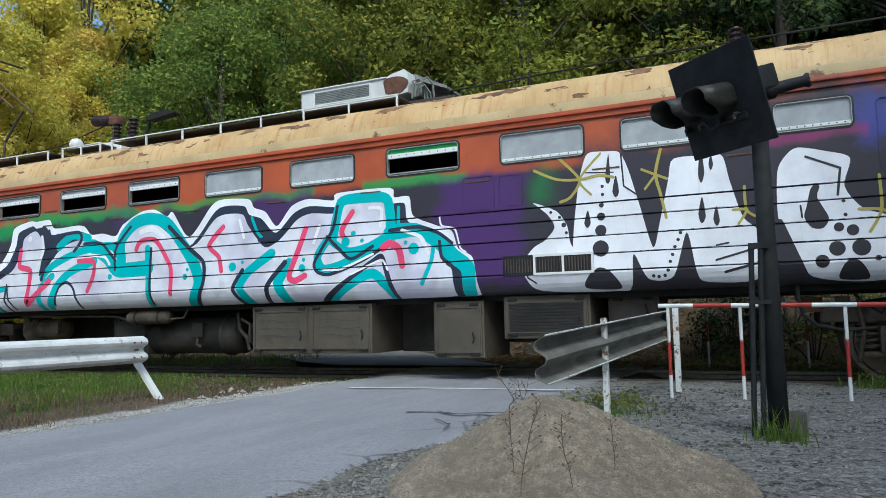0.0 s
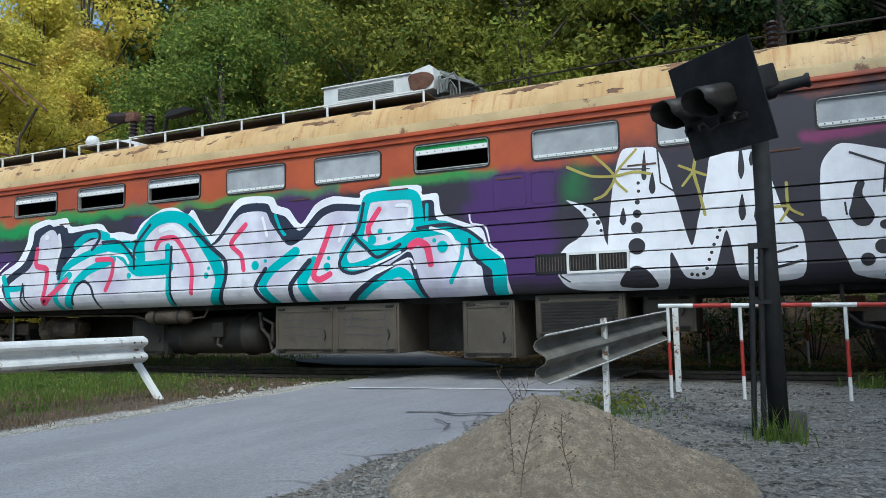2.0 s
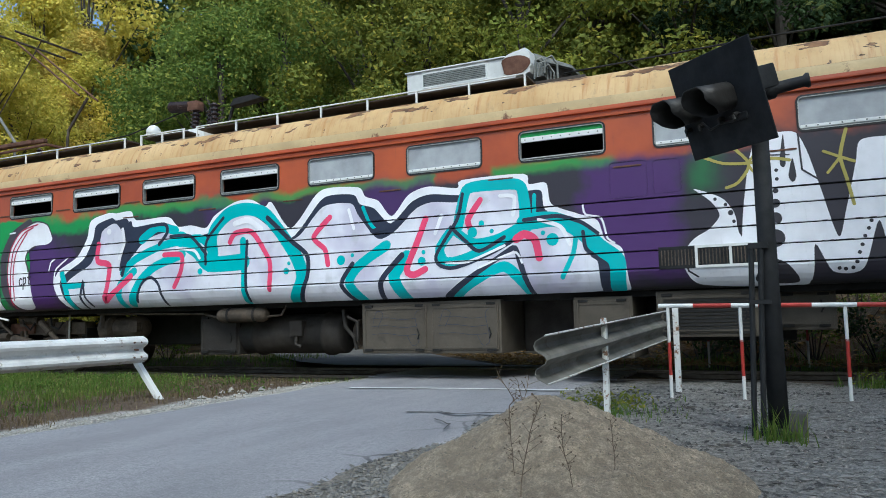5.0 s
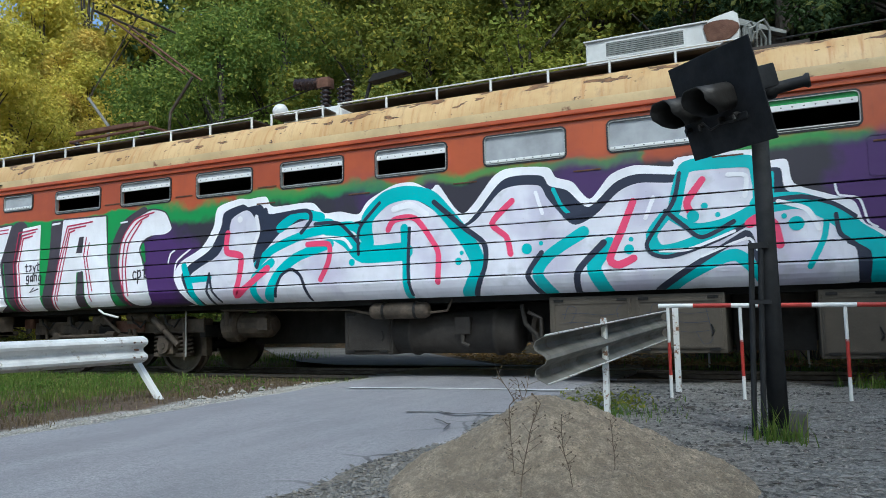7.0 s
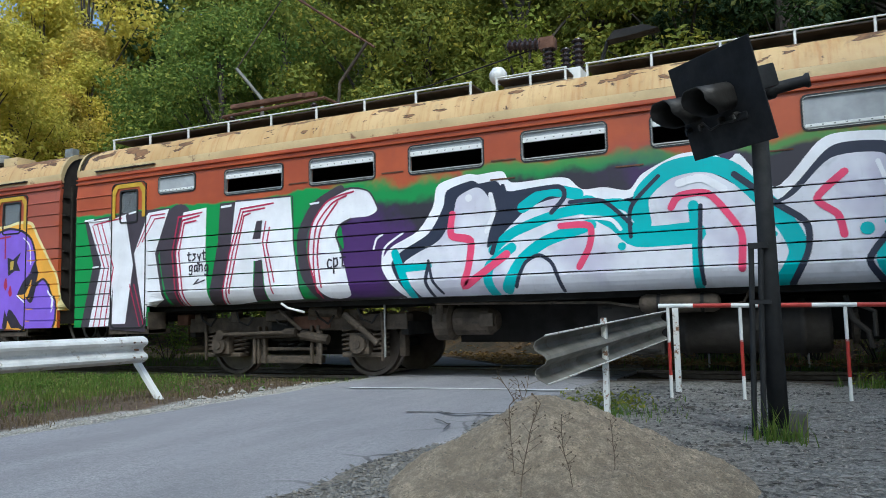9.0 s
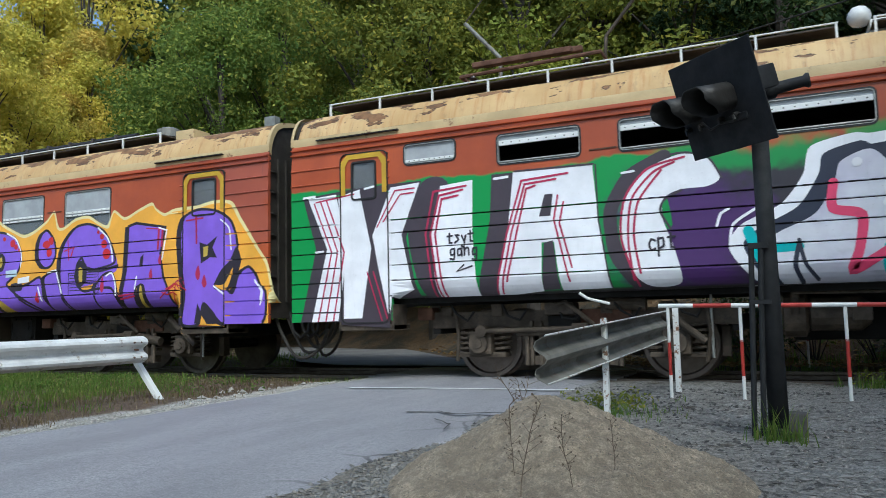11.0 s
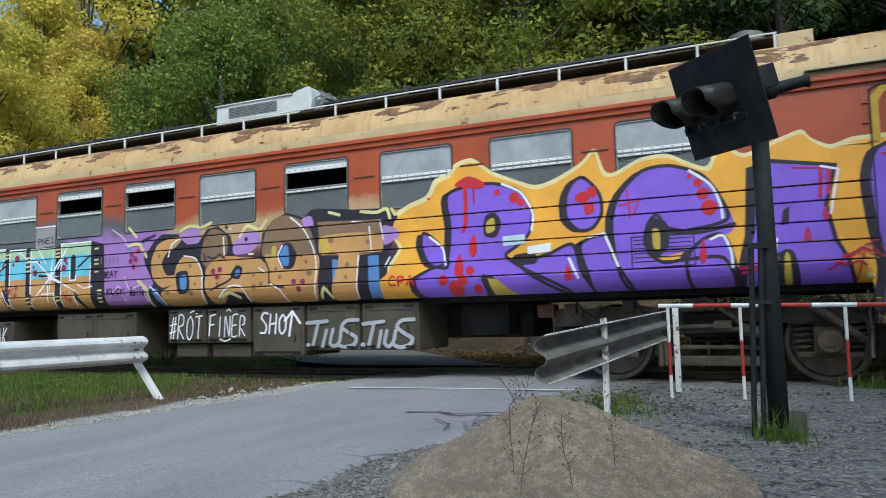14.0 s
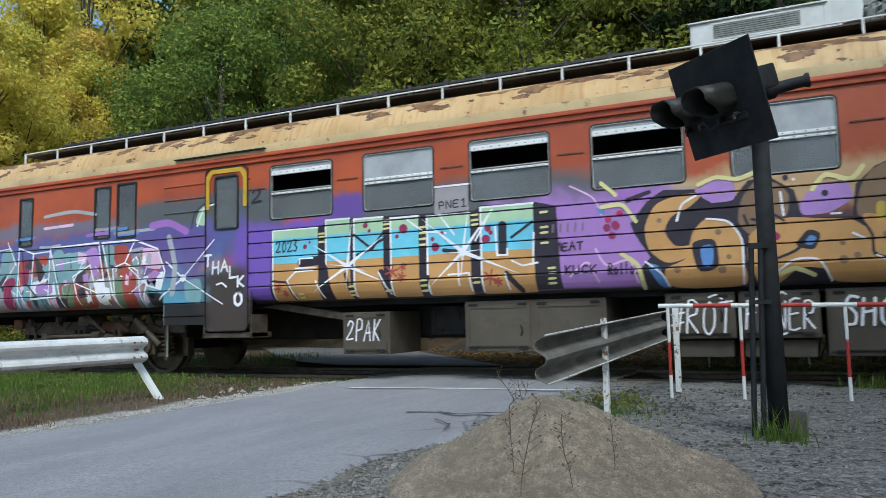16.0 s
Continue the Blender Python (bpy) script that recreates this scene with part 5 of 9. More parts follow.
# pen strokes of each written character, in a box one unit wide and high
PEN = {"A": [[(0, 0), (0.5, 1), (0.95, 0)], [(0.2, 0.38), (0.85, 0.42)]], "C": [[(0.9, 0.85), (0.5, 1), (0.1, 0.6), (0.2, 0.1), (0.9, 0.1)]],
       "E": [[(0.9, 1), (0.1, 0.95), (0.05, 0.02), (0.9, 0.05)], [(0.1, 0.5), (0.75, 0.54)]], "F": [[(1, 1), (0.1, 0.94), (0.0, 0)], [(0.05, 0.5), (0.8, 0.54)]],
       "H": [[(0.1, 1), (0.0, 0)], [(0.9, 1), (0.85, 0)], [(0.05, 0.48), (0.9, 0.54)]], "I": [[(0.5, 1), (0.45, 0)]], "K": [[(0.1, 1), (0.1, 0)], [(0.9, 1), (0.15, 0.45), (0.95, 0)]],
       "L": [[(0.1, 1), (0.1, 0.05), (0.9, 0.1)]], "M": [[(0, 0), (0.12, 1), (0.5, 0.4), (0.9, 1), (1, 0)]], "N": [[(0.05, 0), (0.1, 1), (0.85, 0.05), (0.9, 1)]],
       "O": [[(0.5, 1), (0.08, 0.75), (0.1, 0.2), (0.5, 0), (0.9, 0.25), (0.9, 0.75), (0.5, 1)]], "P": [[(0.1, 0), (0.12, 1), (0.8, 0.95), (0.8, 0.55), (0.1, 0.48)]],
       "R": [[(0.05, 0), (0.12, 1), (0.8, 0.92), (0.75, 0.58), (0.1, 0.48), (0.95, 0)]], "S": [[(0.95, 0.95), (0.4, 1), (0.1, 0.75), (0.8, 0.4), (0.7, 0.05), (0.05, 0.05)]],
       "T": [[(0, 0.95), (1, 1)], [(0.55, 1), (0.5, 0)]], "U": [[(0.05, 1), (0.08, 0.15), (0.5, 0), (0.85, 0.2), (0.9, 1)]], "#": [[(0, 0.65), (1, 0.72)], [(0.0, 0.3), (0.95, 0.4)], [(0.45, 1), (0.2, 0)], [(0.8, 1), (0.6, 0)]],
       "1": [[(0.2, 0.8), (0.55, 1), (0.5, 0)], [(0.15, 0), (0.9, 0.03)]], "2": [[(0.05, 0.75), (0.35, 1), (0.85, 0.85), (0.5, 0.4), (0.0, 0.02), (0.95, 0.06)]], "3": [[(0.1, 0.95), (0.85, 0.9), (0.4, 0.55), (0.9, 0.3), (0.5, 0), (0.05, 0.1)]],
       "0": [[(0.5, 1), (0.1, 0.6), (0.3, 0.02), (0.85, 0.3), (0.8, 0.85), (0.5, 1)]], "t": [[(0.4, 1), (0.4, 0.1), (0.85, 0.08)], [(0, 0.72), (0.95, 0.76)]], "s": [[(0.9, 0.68), (0.3, 0.7), (0.8, 0.3), (0.1, 0.02)]],
       "y": [[(0.1, 0.7), (0.45, 0.25), (0.85, 0.7)], [(0.85, 0.7), (0.4, -0.35), (0.05, -0.2)]], "g": [[(0.85, 0.65), (0.2, 0.6), (0.2, 0.1), (0.8, 0.2), (0.85, 0.65), (0.75, -0.3), (0.1, -0.25)]],
       "a": [[(0.85, 0.65), (0.2, 0.6), (0.2, 0.05), (0.75, 0.15), (0.85, 0.65), (0.9, 0)]], "n": [[(0.1, 0.7), (0.1, 0)], [(0.12, 0.5), (0.6, 0.7), (0.85, 0.5), (0.85, 0)]], "c": [[(0.9, 0.6), (0.4, 0.7), (0.1, 0.35), (0.4, 0), (0.9, 0.1)]],
       "p": [[(0.1, 0.7), (0.1, -0.4)], [(0.1, 0.6), (0.7, 0.68), (0.8, 0.2), (0.1, 0.05)]], "o": [[(0.5, 0.62), (0.12, 0.3), (0.5, 0), (0.88, 0.3), (0.5, 0.62)]], "l": [[(0.5, 1), (0.45, 0.0)]], ".": [[(0.3, 0), (0.36, 0.05)]]}


def scrawl(root, name, colour, layer, text, x, z, width, height, w, back=None, slant=0.0, fall=0.0):
    """Handwriting from x, z on: every stroke of the pen is one ribbon of paint."""
    step = width / len(text)
    rng = random.Random(text)
    for i, ch in enumerate(text):
        x0, z0, h = x + i * step + rng.uniform(-0.04, 0.04) * step, z + fall * i + rng.uniform(-0.05, 0.05) * height, height * rng.uniform(0.92, 1.08)
        for line in PEN[ch]:
            stroke(root, name, colour, layer, w, [(x0 + (u * 0.78 + slant * v) * step, z0 + v * h) for u, v in line], len(line) > 3, back)


fill(motor_car, "sprayed_outline", "white", 1, [(-13.3, 1.15), (-13.51, 1.36), (-13.63, 1.6), (-13.48, 1.83), (-13.06, 2.03), (-12.82, 2.34), (-12.73, 2.64), (-12.32, 2.74), (-12.15, 2.72), (-11.81, 2.73), (-11.68, 2.57), (-11.14, 2.58), (-10.94, 2.55), (-10.77, 2.4), (-10.5, 2.4), (-10.2, 2.34), (-10.03, 2.52), (-9.63, 2.7), (-9.32, 2.71), (-9.06, 2.58), (-8.94, 2.64), (-8.59, 2.22), (-8.14, 2.68), (-7.9, 2.76), (-7.42, 2.72), (-7.31, 2.58), (-7.1, 2.5), (-6.89, 2.27), (-6.63, 2.54), (-6.33, 2.63), (-5.89, 2.57), (-5.83, 2.67), (-4.97, 2.67), (-4.9, 2.53), (-4.67, 2.52), (-4.61, 2.25), (-4.28, 2.1), (-4.04, 2), (-3.95, 1.76), (-3.75, 1.63), (-3.69, 1.22), (-3.70, 1.14), (-3.85, 1.13), (-7.85, 1.12), (-13.07, 1.14)], True)
fill(motor_car, "sprayed_letters", "navy", 2, [(-13.19, 1.13), (-13.37, 1.36), (-13.47, 1.61), (-13.29, 1.78), (-12.89, 1.99), (-12.67, 2.32), (-12.6, 2.55), (-12.24, 2.65), (-12.15, 2.6), (-11.9, 2.61), (-11.73, 2.46), (-11.07, 2.47), (-10.91, 2.43), (-10.73, 2.28), (-10.19, 2.24), (-9.98, 2.42), (-9.6, 2.59), (-9.29, 2.58), (-9.01, 2.43), (-8.59, 2.07), (-8.08, 2.57), (-7.86, 2.65), (-7.5, 2.62), (-7.4, 2.48), (-7.17, 2.4), (-6.91, 2.17), (-6.58, 2.44), (-6.3, 2.52), (-5.82, 2.47), (-5.76, 2.58), (-5.01, 2.57), (-4.97, 2.45), (-4.74, 2.43), (-4.69, 2.18), (-4.33, 2.01), (-4.1, 1.91), (-4.02, 1.69), (-3.84, 1.56), (-3.79, 1.22), (-3.80, 1.14), (-3.95, 1.13), (-7.85, 1.12), (-13.07, 1.14)], True)
fill(motor_car, "sprayed_letters", "silver", 3, [(-13.07, 1.13), (-13.21, 1.35), (-13.29, 1.59), (-13.07, 1.73), (-12.72, 1.9), (-12.52, 2.23), (-12.45, 2.44), (-12.2, 2.55), (-12.07, 2.49), (-11.94, 2.23), (-12.04, 1.74), (-11.48, 2.21), (-10.93, 2.32), (-10.26, 2.09), (-10.06, 2.03), (-9.98, 2.26), (-9.63, 2.49), (-9.29, 2.46), (-9.01, 2.29), (-8.71, 2.04), (-8.42, 2.11), (-8.02, 2.49), (-7.55, 2.5), (-7.42, 2.31), (-7.12, 1.97), (-6.84, 2.06), (-6.53, 2.33), (-6.28, 2.41), (-5.9, 2.38), (-5.8, 2.48), (-5.06, 2.48), (-4.99, 2.06), (-4.54, 2.01), (-4.25, 1.86), (-4.13, 1.55), (-4.05, 1.5), (-4.03, 1.22), (-4.04, 1.14), (-4.2, 1.13), (-7.85, 1.12), (-13.07, 1.14)], True)
stroke(motor_car, "teal_stroke", "teal", 4, 0.2, [(-10.05, 1.91), (-10.05, 2.26), (-9.75, 2.52), (-9.38, 2.57), (-9.01, 2.43), (-8.53, 1.85), (-8.39, 1.49), (-8.57, 1.14)], True)
stroke(motor_car, "teal_stroke", "teal", 4, 0.24, [(-10.72, 2.2), (-10.39, 2), (-10.12, 1.77), (-9.46, 1.77)], True)
stroke(motor_car, "teal_stroke", "teal", 4, 0.12, [(-9.47, 2.09), (-9.45, 1.72), (-9.45, 1.17)], True)
stroke(motor_car, "teal_stroke", "teal", 4, 0.13, [(-11.97, 1.71), (-11.69, 1.92), (-11.06, 2.12), (-10.32, 2.18), (-10.1, 1.98)], True)
stroke(motor_car, "teal_stroke", "teal", 4, 0.15, [(-11.8, 1.21), (-11.6, 1.54), (-11.26, 1.78), (-10.68, 1.95)], True)
stroke(motor_car, "teal_stroke", "teal", 4, 0.14, [(-11.55, 2.23), (-11.21, 2.41), (-10.82, 2.34)], True)
stroke(motor_car, "teal_stroke", "teal", 4, 0.12, [(-13.41, 1.75), (-13.29, 1.43), (-13.19, 1.16)], True)
stroke(motor_car, "teal_stroke", "teal", 4, 0.1, [(-13.29, 1.53), (-12.9, 1.55)], True)
stroke(motor_car, "teal_stroke", "teal", 4, 0.13, [(-11.98, 1.12), (-12.05, 1.3), (-12.01, 1.52), (-11.71, 1.73)], True)
stroke(motor_car, "teal_stroke", "teal", 4, 0.14, [(-6.98, 1.87), (-7.42, 1.61), (-7.59, 1.37), (-7.42, 1.11)], True)
stroke(motor_car, "teal_stroke", "teal", 4, 0.17, [(-6.67, 1.7), (-6.87, 1.43), (-6.74, 1.11)], True)
stroke(motor_car, "teal_stroke", "teal", 4, 0.15, [(-5.9, 2.04), (-5.8, 2.44), (-5.68, 2.56), (-5.06, 2.54), (-4.97, 2.33), (-4.96, 2.1)], True)
stroke(motor_car, "teal_stroke", "teal", 4, 0.2, [(-4.98, 2.04), (-4.58, 2.05), (-4.25, 1.89), (-4.04, 1.68), (-3.82, 1.49), (-3.83, 1.17)], True)
stroke(motor_car, "teal_stroke", "teal", 4, 0.12, [(-4.98, 2.02), (-5.34, 1.86), (-5.67, 1.82), (-5.95, 2)], True)
stroke(motor_car, "teal_stroke", "teal", 4, 0.13, [(-6, 2), (-6.17, 1.77), (-6.08, 1.59), (-5.76, 1.64), (-5.25, 1.84), (-4.93, 1.98)], True)
stroke(motor_car, "teal_stroke", "teal", 4, 0.13, [(-6.02, 1.14), (-5.62, 1.36), (-5.26, 1.49), (-5.04, 1.29), (-4.95, 1.12)], True)
stroke(motor_car, "teal_stroke", "teal", 4, 0.06, [(-4.31, 1.84), (-4.35, 1.62), (-4.5, 1.32)], True)
stroke(motor_car, "teal_stroke", "teal", 4, 0.05, [(-7.35, 2.43), (-7.25, 2.21), (-7.14, 2.09)], True)
stroke(motor_car, "teal_stroke", "teal", 4, 0.05, [(-4.83, 2.38), (-4.84, 2.17)], True)
stroke(motor_car, "navy_stroke", "navy", 5, 0.05, [(-10.2, 1.77), (-10.18, 2.13), (-9.85, 2.47)], True)
stroke(motor_car, "navy_stroke", "navy", 5, 0.05, [(-9.39, 2.08), (-9.42, 1.53), (-9.4, 1.18)], True)
stroke(motor_car, "navy_stroke", "navy", 5, 0.07, [(-9.01, 2.41), (-8.59, 2.04), (-8.3, 1.8), (-8.3, 1.49), (-8.47, 1.14)], True)
stroke(motor_car, "navy_stroke", "navy", 5, 0.05, [(-11.68, 1.23), (-11.54, 1.52), (-11.35, 1.61), (-11.18, 1.49), (-11.07, 1.16)], True)
stroke(motor_car, "navy_stroke", "navy", 5, 0.07, [(-11.81, 2.53), (-11.77, 2.27), (-11.93, 1.83), (-11.98, 1.68)], True)
stroke(motor_car, "navy_stroke", "navy", 5, 0.06, [(-11.63, 2.43), (-11.07, 2.46), (-11, 2.32), (-11.17, 2.14)], True)
stroke(motor_car, "navy_stroke", "navy", 5, 0.05, [(-10.93, 2.25), (-10.52, 2.23), (-10.19, 1.92)], True)
stroke(motor_car, "navy_stroke", "navy", 5, 0.04, [(-12.9, 1.62), (-12.85, 1.36), (-12.73, 1.18)], True)
stroke(motor_car, "navy_stroke", "navy", 5, 0.07, [(-7.53, 1.64), (-7.72, 1.36), (-7.55, 1.1)], True)
stroke(motor_car, "navy_stroke", "navy", 5, 0.08, [(-6.74, 1.72), (-7.06, 1.4), (-7.1, 1.12)], True)
stroke(motor_car, "navy_stroke", "navy", 5, 0.06, [(-7.21, 2.08), (-6.79, 2.14)], True)
stroke(motor_car, "navy_stroke", "navy", 5, 0.05, [(-5.82, 2.48), (-5.9, 2.16), (-6.09, 1.89), (-6.23, 1.67), (-6.17, 1.55), (-5.95, 1.51), (-5.44, 1.67), (-4.98, 1.9)], True)
stroke(motor_car, "navy_stroke", "navy", 5, 0.05, [(-6, 2.05), (-5.81, 1.87), (-5.6, 1.71), (-5.25, 1.87)], True)
stroke(motor_car, "navy_stroke", "navy", 5, 0.07, [(-6.14, 1.12), (-5.72, 1.38), (-5.25, 1.66), (-5.11, 1.72), (-5.04, 1.51), (-4.91, 1.1)], True)
stroke(motor_car, "navy_stroke", "navy", 5, 0.05, [(-4.22, 1.87), (-4.19, 1.66), (-4.03, 1.5), (-4.01, 1.18)], True)
stroke(motor_car, "navy_stroke", "navy", 5, 0.05, [(-4.98, 2.07), (-4.54, 2.09), (-4.24, 1.99), (-4.04, 1.84)], True)
stroke(motor_car, "navy_stroke", "navy", 5, 0.05, [(-12.9, 1.58), (-12.95, 1.34), (-12.88, 1.15)], True)
stroke(motor_car, "navy_stroke", "white", 6, 0.035, [(-6.08, 1.58), (-5.76, 1.58), (-5.25, 1.76)], True)
stroke(motor_car, "navy_stroke", "white", 6, 0.03, [(-5.62, 1.49), (-5.25, 1.63), (-5.09, 1.66), (-5.02, 1.53)], True)
stroke(motor_car, "pink_stroke", "pink", 6, 0.1, [(-12.53, 2.22), (-12.55, 1.94), (-12.28, 1.85), (-12.32, 1.5), (-12.39, 1.27), (-12.17, 1.39), (-11.78, 1.65)], True)
stroke(motor_car, "pink_stroke", "pink", 6, 0.08, [(-11.06, 1.96), (-10.7, 1.94), (-10.7, 1.7), (-10.84, 1.44)], True)
stroke(motor_car, "pink_stroke", "pink", 6, 0.08, [(-9.72, 2.08), (-9.62, 2.21), (-9.3, 2.21), (-9.03, 1.86), (-8.96, 1.69), (-8.98, 1.33)], True)
stroke(motor_car, "pink_stroke", "pink", 6, 0.08, [(-7.9, 2.33), (-8.18, 2.06), (-7.99, 1.87), (-7.94, 1.65)], True)
stroke(motor_car, "pink_stroke", "pink", 6, 0.09, [(-6.37, 2.19), (-6.51, 1.87), (-6.67, 1.52), (-6.57, 1.44), (-6.39, 1.51)], True)
stroke(motor_car, "pink_stroke", "pink", 6, 0.08, [(-5.57, 2.38), (-5.75, 2.13), (-5.7, 1.99)], True)
stroke(motor_car, "pink_stroke", "pink", 6, 0.1, [(-5.09, 1.83), (-4.98, 1.89), (-4.84, 1.81), (-4.79, 1.58)], True)
stroke(motor_car, "highlight", "white", 7, 0.06, [(-11.98, 2.44), (-11.94, 2.21), (-12.05, 1.96)], True)
stroke(motor_car, "highlight", "white", 7, 0.09, [(-9.62, 2.36), (-9.37, 2.4), (-9.13, 2.25)], True)
stroke(motor_car, "highlight", "white", 7, 0.05, [(-10.79, 2.05), (-10.44, 2), (-10.32, 1.87)], True)
stroke(motor_car, "highlight", "white", 7, 0.05, [(-5.29, 2.41), (-5.1, 2.38), (-5.12, 2.15)], True)
stroke(motor_car, "highlight", "white", 7, 0.05, [(-4.78, 2.06), (-4.5, 1.95), (-4.39, 1.73)], True)
stroke(motor_car, "highlight", "white", 7, 0.05, [(-7.58, 2.41), (-7.5, 2.14)], True)
stroke(motor_car, "highlight", "white", 7, 0.05, [(-6.13, 2.22), (-6.23, 1.98)], True)
stroke(motor_car, "highlight", "white", 7, 0.025, [(-4.21, 2.2), (-4.18, 2.08), (-3.99, 2.02), (-3.92, 1.77), (-3.84, 1.71)], True)
stroke(motor_car, "highlight", "white", 7, 0.03, [(-13.74, 1.83), (-13.69, 1.97), (-13.6, 2.02)], True)
stroke(motor_car, "highlight", "white", 7, 0.03, [(-13.61, 1.6), (-13.56, 1.84), (-13.28, 2.02)], True)
dot(motor_car, "highlight", "white", 7, -12.29, 2.42, 0.05)
dot(motor_car, "teal_dot", "teal", 6, -7.72, 1.7, 0.07)
dot(motor_car, "teal_dot", "teal", 6, -7.53, 1.76, 0.03)
dot(motor_car, "teal_dot", "teal", 6, -5.69, 1.96, 0.07)
dot(motor_car, "teal_dot", "teal", 6, -5.56, 2.07, 0.04)
dot(motor_car, "teal_dot", "teal", 6, -5.42, 1.96, 0.03)
dot(motor_car, "teal_dot", "teal", 6, -4.61, 1.8, 0.08)
dot(motor_car, "teal_dot", "teal", 6, -4.73, 1.89, 0.03)
dot(motor_car, "teal_dot", "teal", 6, -6.44, 1.62, 0.06)
dot(motor_car, "teal_dot", "teal", 6, -6.41, 1.74, 0.03)
dot(motor_car, "teal_dot", "teal", 6, -10.31, 1.66, 0.05)
dot(motor_car, "teal_dot", "teal", 6, -8.67, 1.59, 0.05)
dot(motor_car, "teal_dot", "teal", 6, -8.62, 1.7, 0.03)
fill(motor_car, "white_letter", "white", 1, [(-2.9, 2.28), (-2.6, 2.15), (-2.47, 1.96), (-2.43, 1.73), (-2.26, 1.45), (-2.24, 1.15), (-2.87, 1.17), (-3.02, 1.31), (-3.07, 1.51), (-2.92, 1.7), (-2.75, 1.8), (-2.63, 1.95), (-2.72, 2.12)], True)
fill(motor_car, "white_letter", "white", 1, [(-2.4, 1.74), (-2.32, 2.37), (-2.25, 2.68), (-2.17, 2.84), (-1.96, 2.84), (-1.79, 2.81), (-1.69, 2.59), (-1.58, 2.17), (-1.44, 1.63), (-1.35, 1.91), (-1.23, 2.41), (-1.17, 2.65), (-0.91, 2.67), (-0.63, 2.65), (-0.55, 2.33), (-0.43, 1.91), (-0.27, 1.72), (-0.29, 1.22), (-0.86, 1.2), (-0.96, 1.32), (-1.05, 1.78), (-1.22, 1.28), (-1.51, 1.26), (-1.67, 1.56), (-1.75, 1.14), (-2.37, 1.15)], True)
fill(motor_car, "white_letter", "white", 1, [(-0.05, 2.39), (0.05, 2.57), (0.17, 2.64), (0.44, 2.57), (0.67, 2.47), (0.6, 2.17), (0.76, 1.92), (1.07, 1.75), (1.04, 1.18), (0.24, 1.21), (0.02, 1.65), (-0.07, 1.88)], True)
dot(motor_car, "dark_spot", "black", 3, -2.01, 2.41, 0.02)
dot(motor_car, "dark_spot", "black", 3, -2.01, 2.31, 0.02)
dot(motor_car, "dark_spot", "black", 3, -2.03, 2.18, 0.03)
dot(motor_car, "dark_spot", "black", 3, -2.04, 2.04, 0.05)
dot(motor_car, "dark_spot", "black", 3, -2.05, 1.87, 0.07)
dot(motor_car, "dark_spot", "black", 3, -2.06, 1.65, 0.1)
dot(motor_car, "dark_spot", "black", 3, 0.52, 1.73, 0.05)
dot(motor_car, "dark_spot", "black", 3, 0.65, 1.69, 0.06)
dot(motor_car, "dark_spot", "black", 3, 0.49, 1.5, 0.08)
dot(motor_car, "dark_spot", "black", 3, 0.72, 1.5, 0.09)
dot(motor_car, "dark_spot", "black", 3, 0.34, 1.37, 0.07)
dot(motor_car, "dark_spot", "black", 3, 0.87, 1.38, 0.03)
dot(motor_car, "dark_spot", "black", 3, 0.59, 1.86, 0.02)
dot(motor_car, "dark_spot", "black", 3, 0.58, 2.01, 0.02)
dot(motor_car, "dark_spot", "black", 3, -1.12, 1.78, 0.02)
dot(motor_car, "dark_spot", "black", 3, -1.15, 1.7, 0.02)
dot(motor_car, "dark_spot", "black", 3, -1.19, 1.62, 0.02)
dot(motor_car, "dark_spot", "black", 3, -1.22, 1.53, 0.02)
dot(motor_car, "dark_spot", "black", 3, -1.25, 1.45, 0.02)
dot(motor_car, "dark_spot", "black", 3, -1.28, 1.35, 0.02)
dot(motor_car, "dark_spot", "black", 3, -1.32, 1.29, 0.02)
dot(motor_car, "dark_spot", "black", 3, -1.39, 1.28, 0.02)
dot(motor_car, "dark_spot", "black", 3, -1.45, 1.29, 0.02)
dot(motor_car, "dark_spot", "black", 3, -2.67, 2.14, 0.02)
dot(motor_car, "dark_spot", "black", 3, -2.56, 2.07, 0.02)
dot(motor_car, "dark_spot", "black", 3, -2.51, 1.97, 0.03)
dot(motor_car, "dark_spot", "black", 3, -2.48, 1.87, 0.02)
fill(motor_car, "dark_spot", "black", 3, [(-2.28, 1.18), (-2.21, 1.34), (-2.08, 1.42), (-1.94, 1.35), (-1.85, 1.16)], True)
fill(motor_car, "dark_spot", "black", 3, [(0.5, 1.18), (0.55, 1.33), (0.64, 1.39), (0.73, 1.32), (0.78, 1.17)], True)
fill(motor_car, "dark_spot", "black", 3, [(0.22, 1.98), (0.27, 2.17), (0.33, 2.23), (0.36, 2.18), (0.33, 2.07), (0.43, 1.84), (0.37, 1.73), (0.26, 1.74), (0.19, 1.86)], True)
fill(motor_car, "drip", "black", 3, [(-1.92, 2.81), (-1.91, 2.47), (-1.95, 2.44), (-1.97, 2.51)], True)
fill(motor_car, "drip", "black", 3, [(-1.84, 2.53), (-1.81, 2.32), (-1.85, 2.26), (-1.89, 2.33)], True)
fill(motor_car, "drip", "black", 3, [(-2.2, 2.13), (-2.17, 1.97), (-2.21, 1.91), (-2.25, 1.97)], True)
fill(motor_car, "drip", "black", 3, [(-0.85, 2.75), (-0.82, 2.47), (-0.86, 2.34), (-0.89, 2.45)], True)
fill(motor_car, "drip", "black", 3, [(-0.74, 2.66), (-0.72, 2.54), (-0.75, 2.48), (-0.77, 2.56)], True)
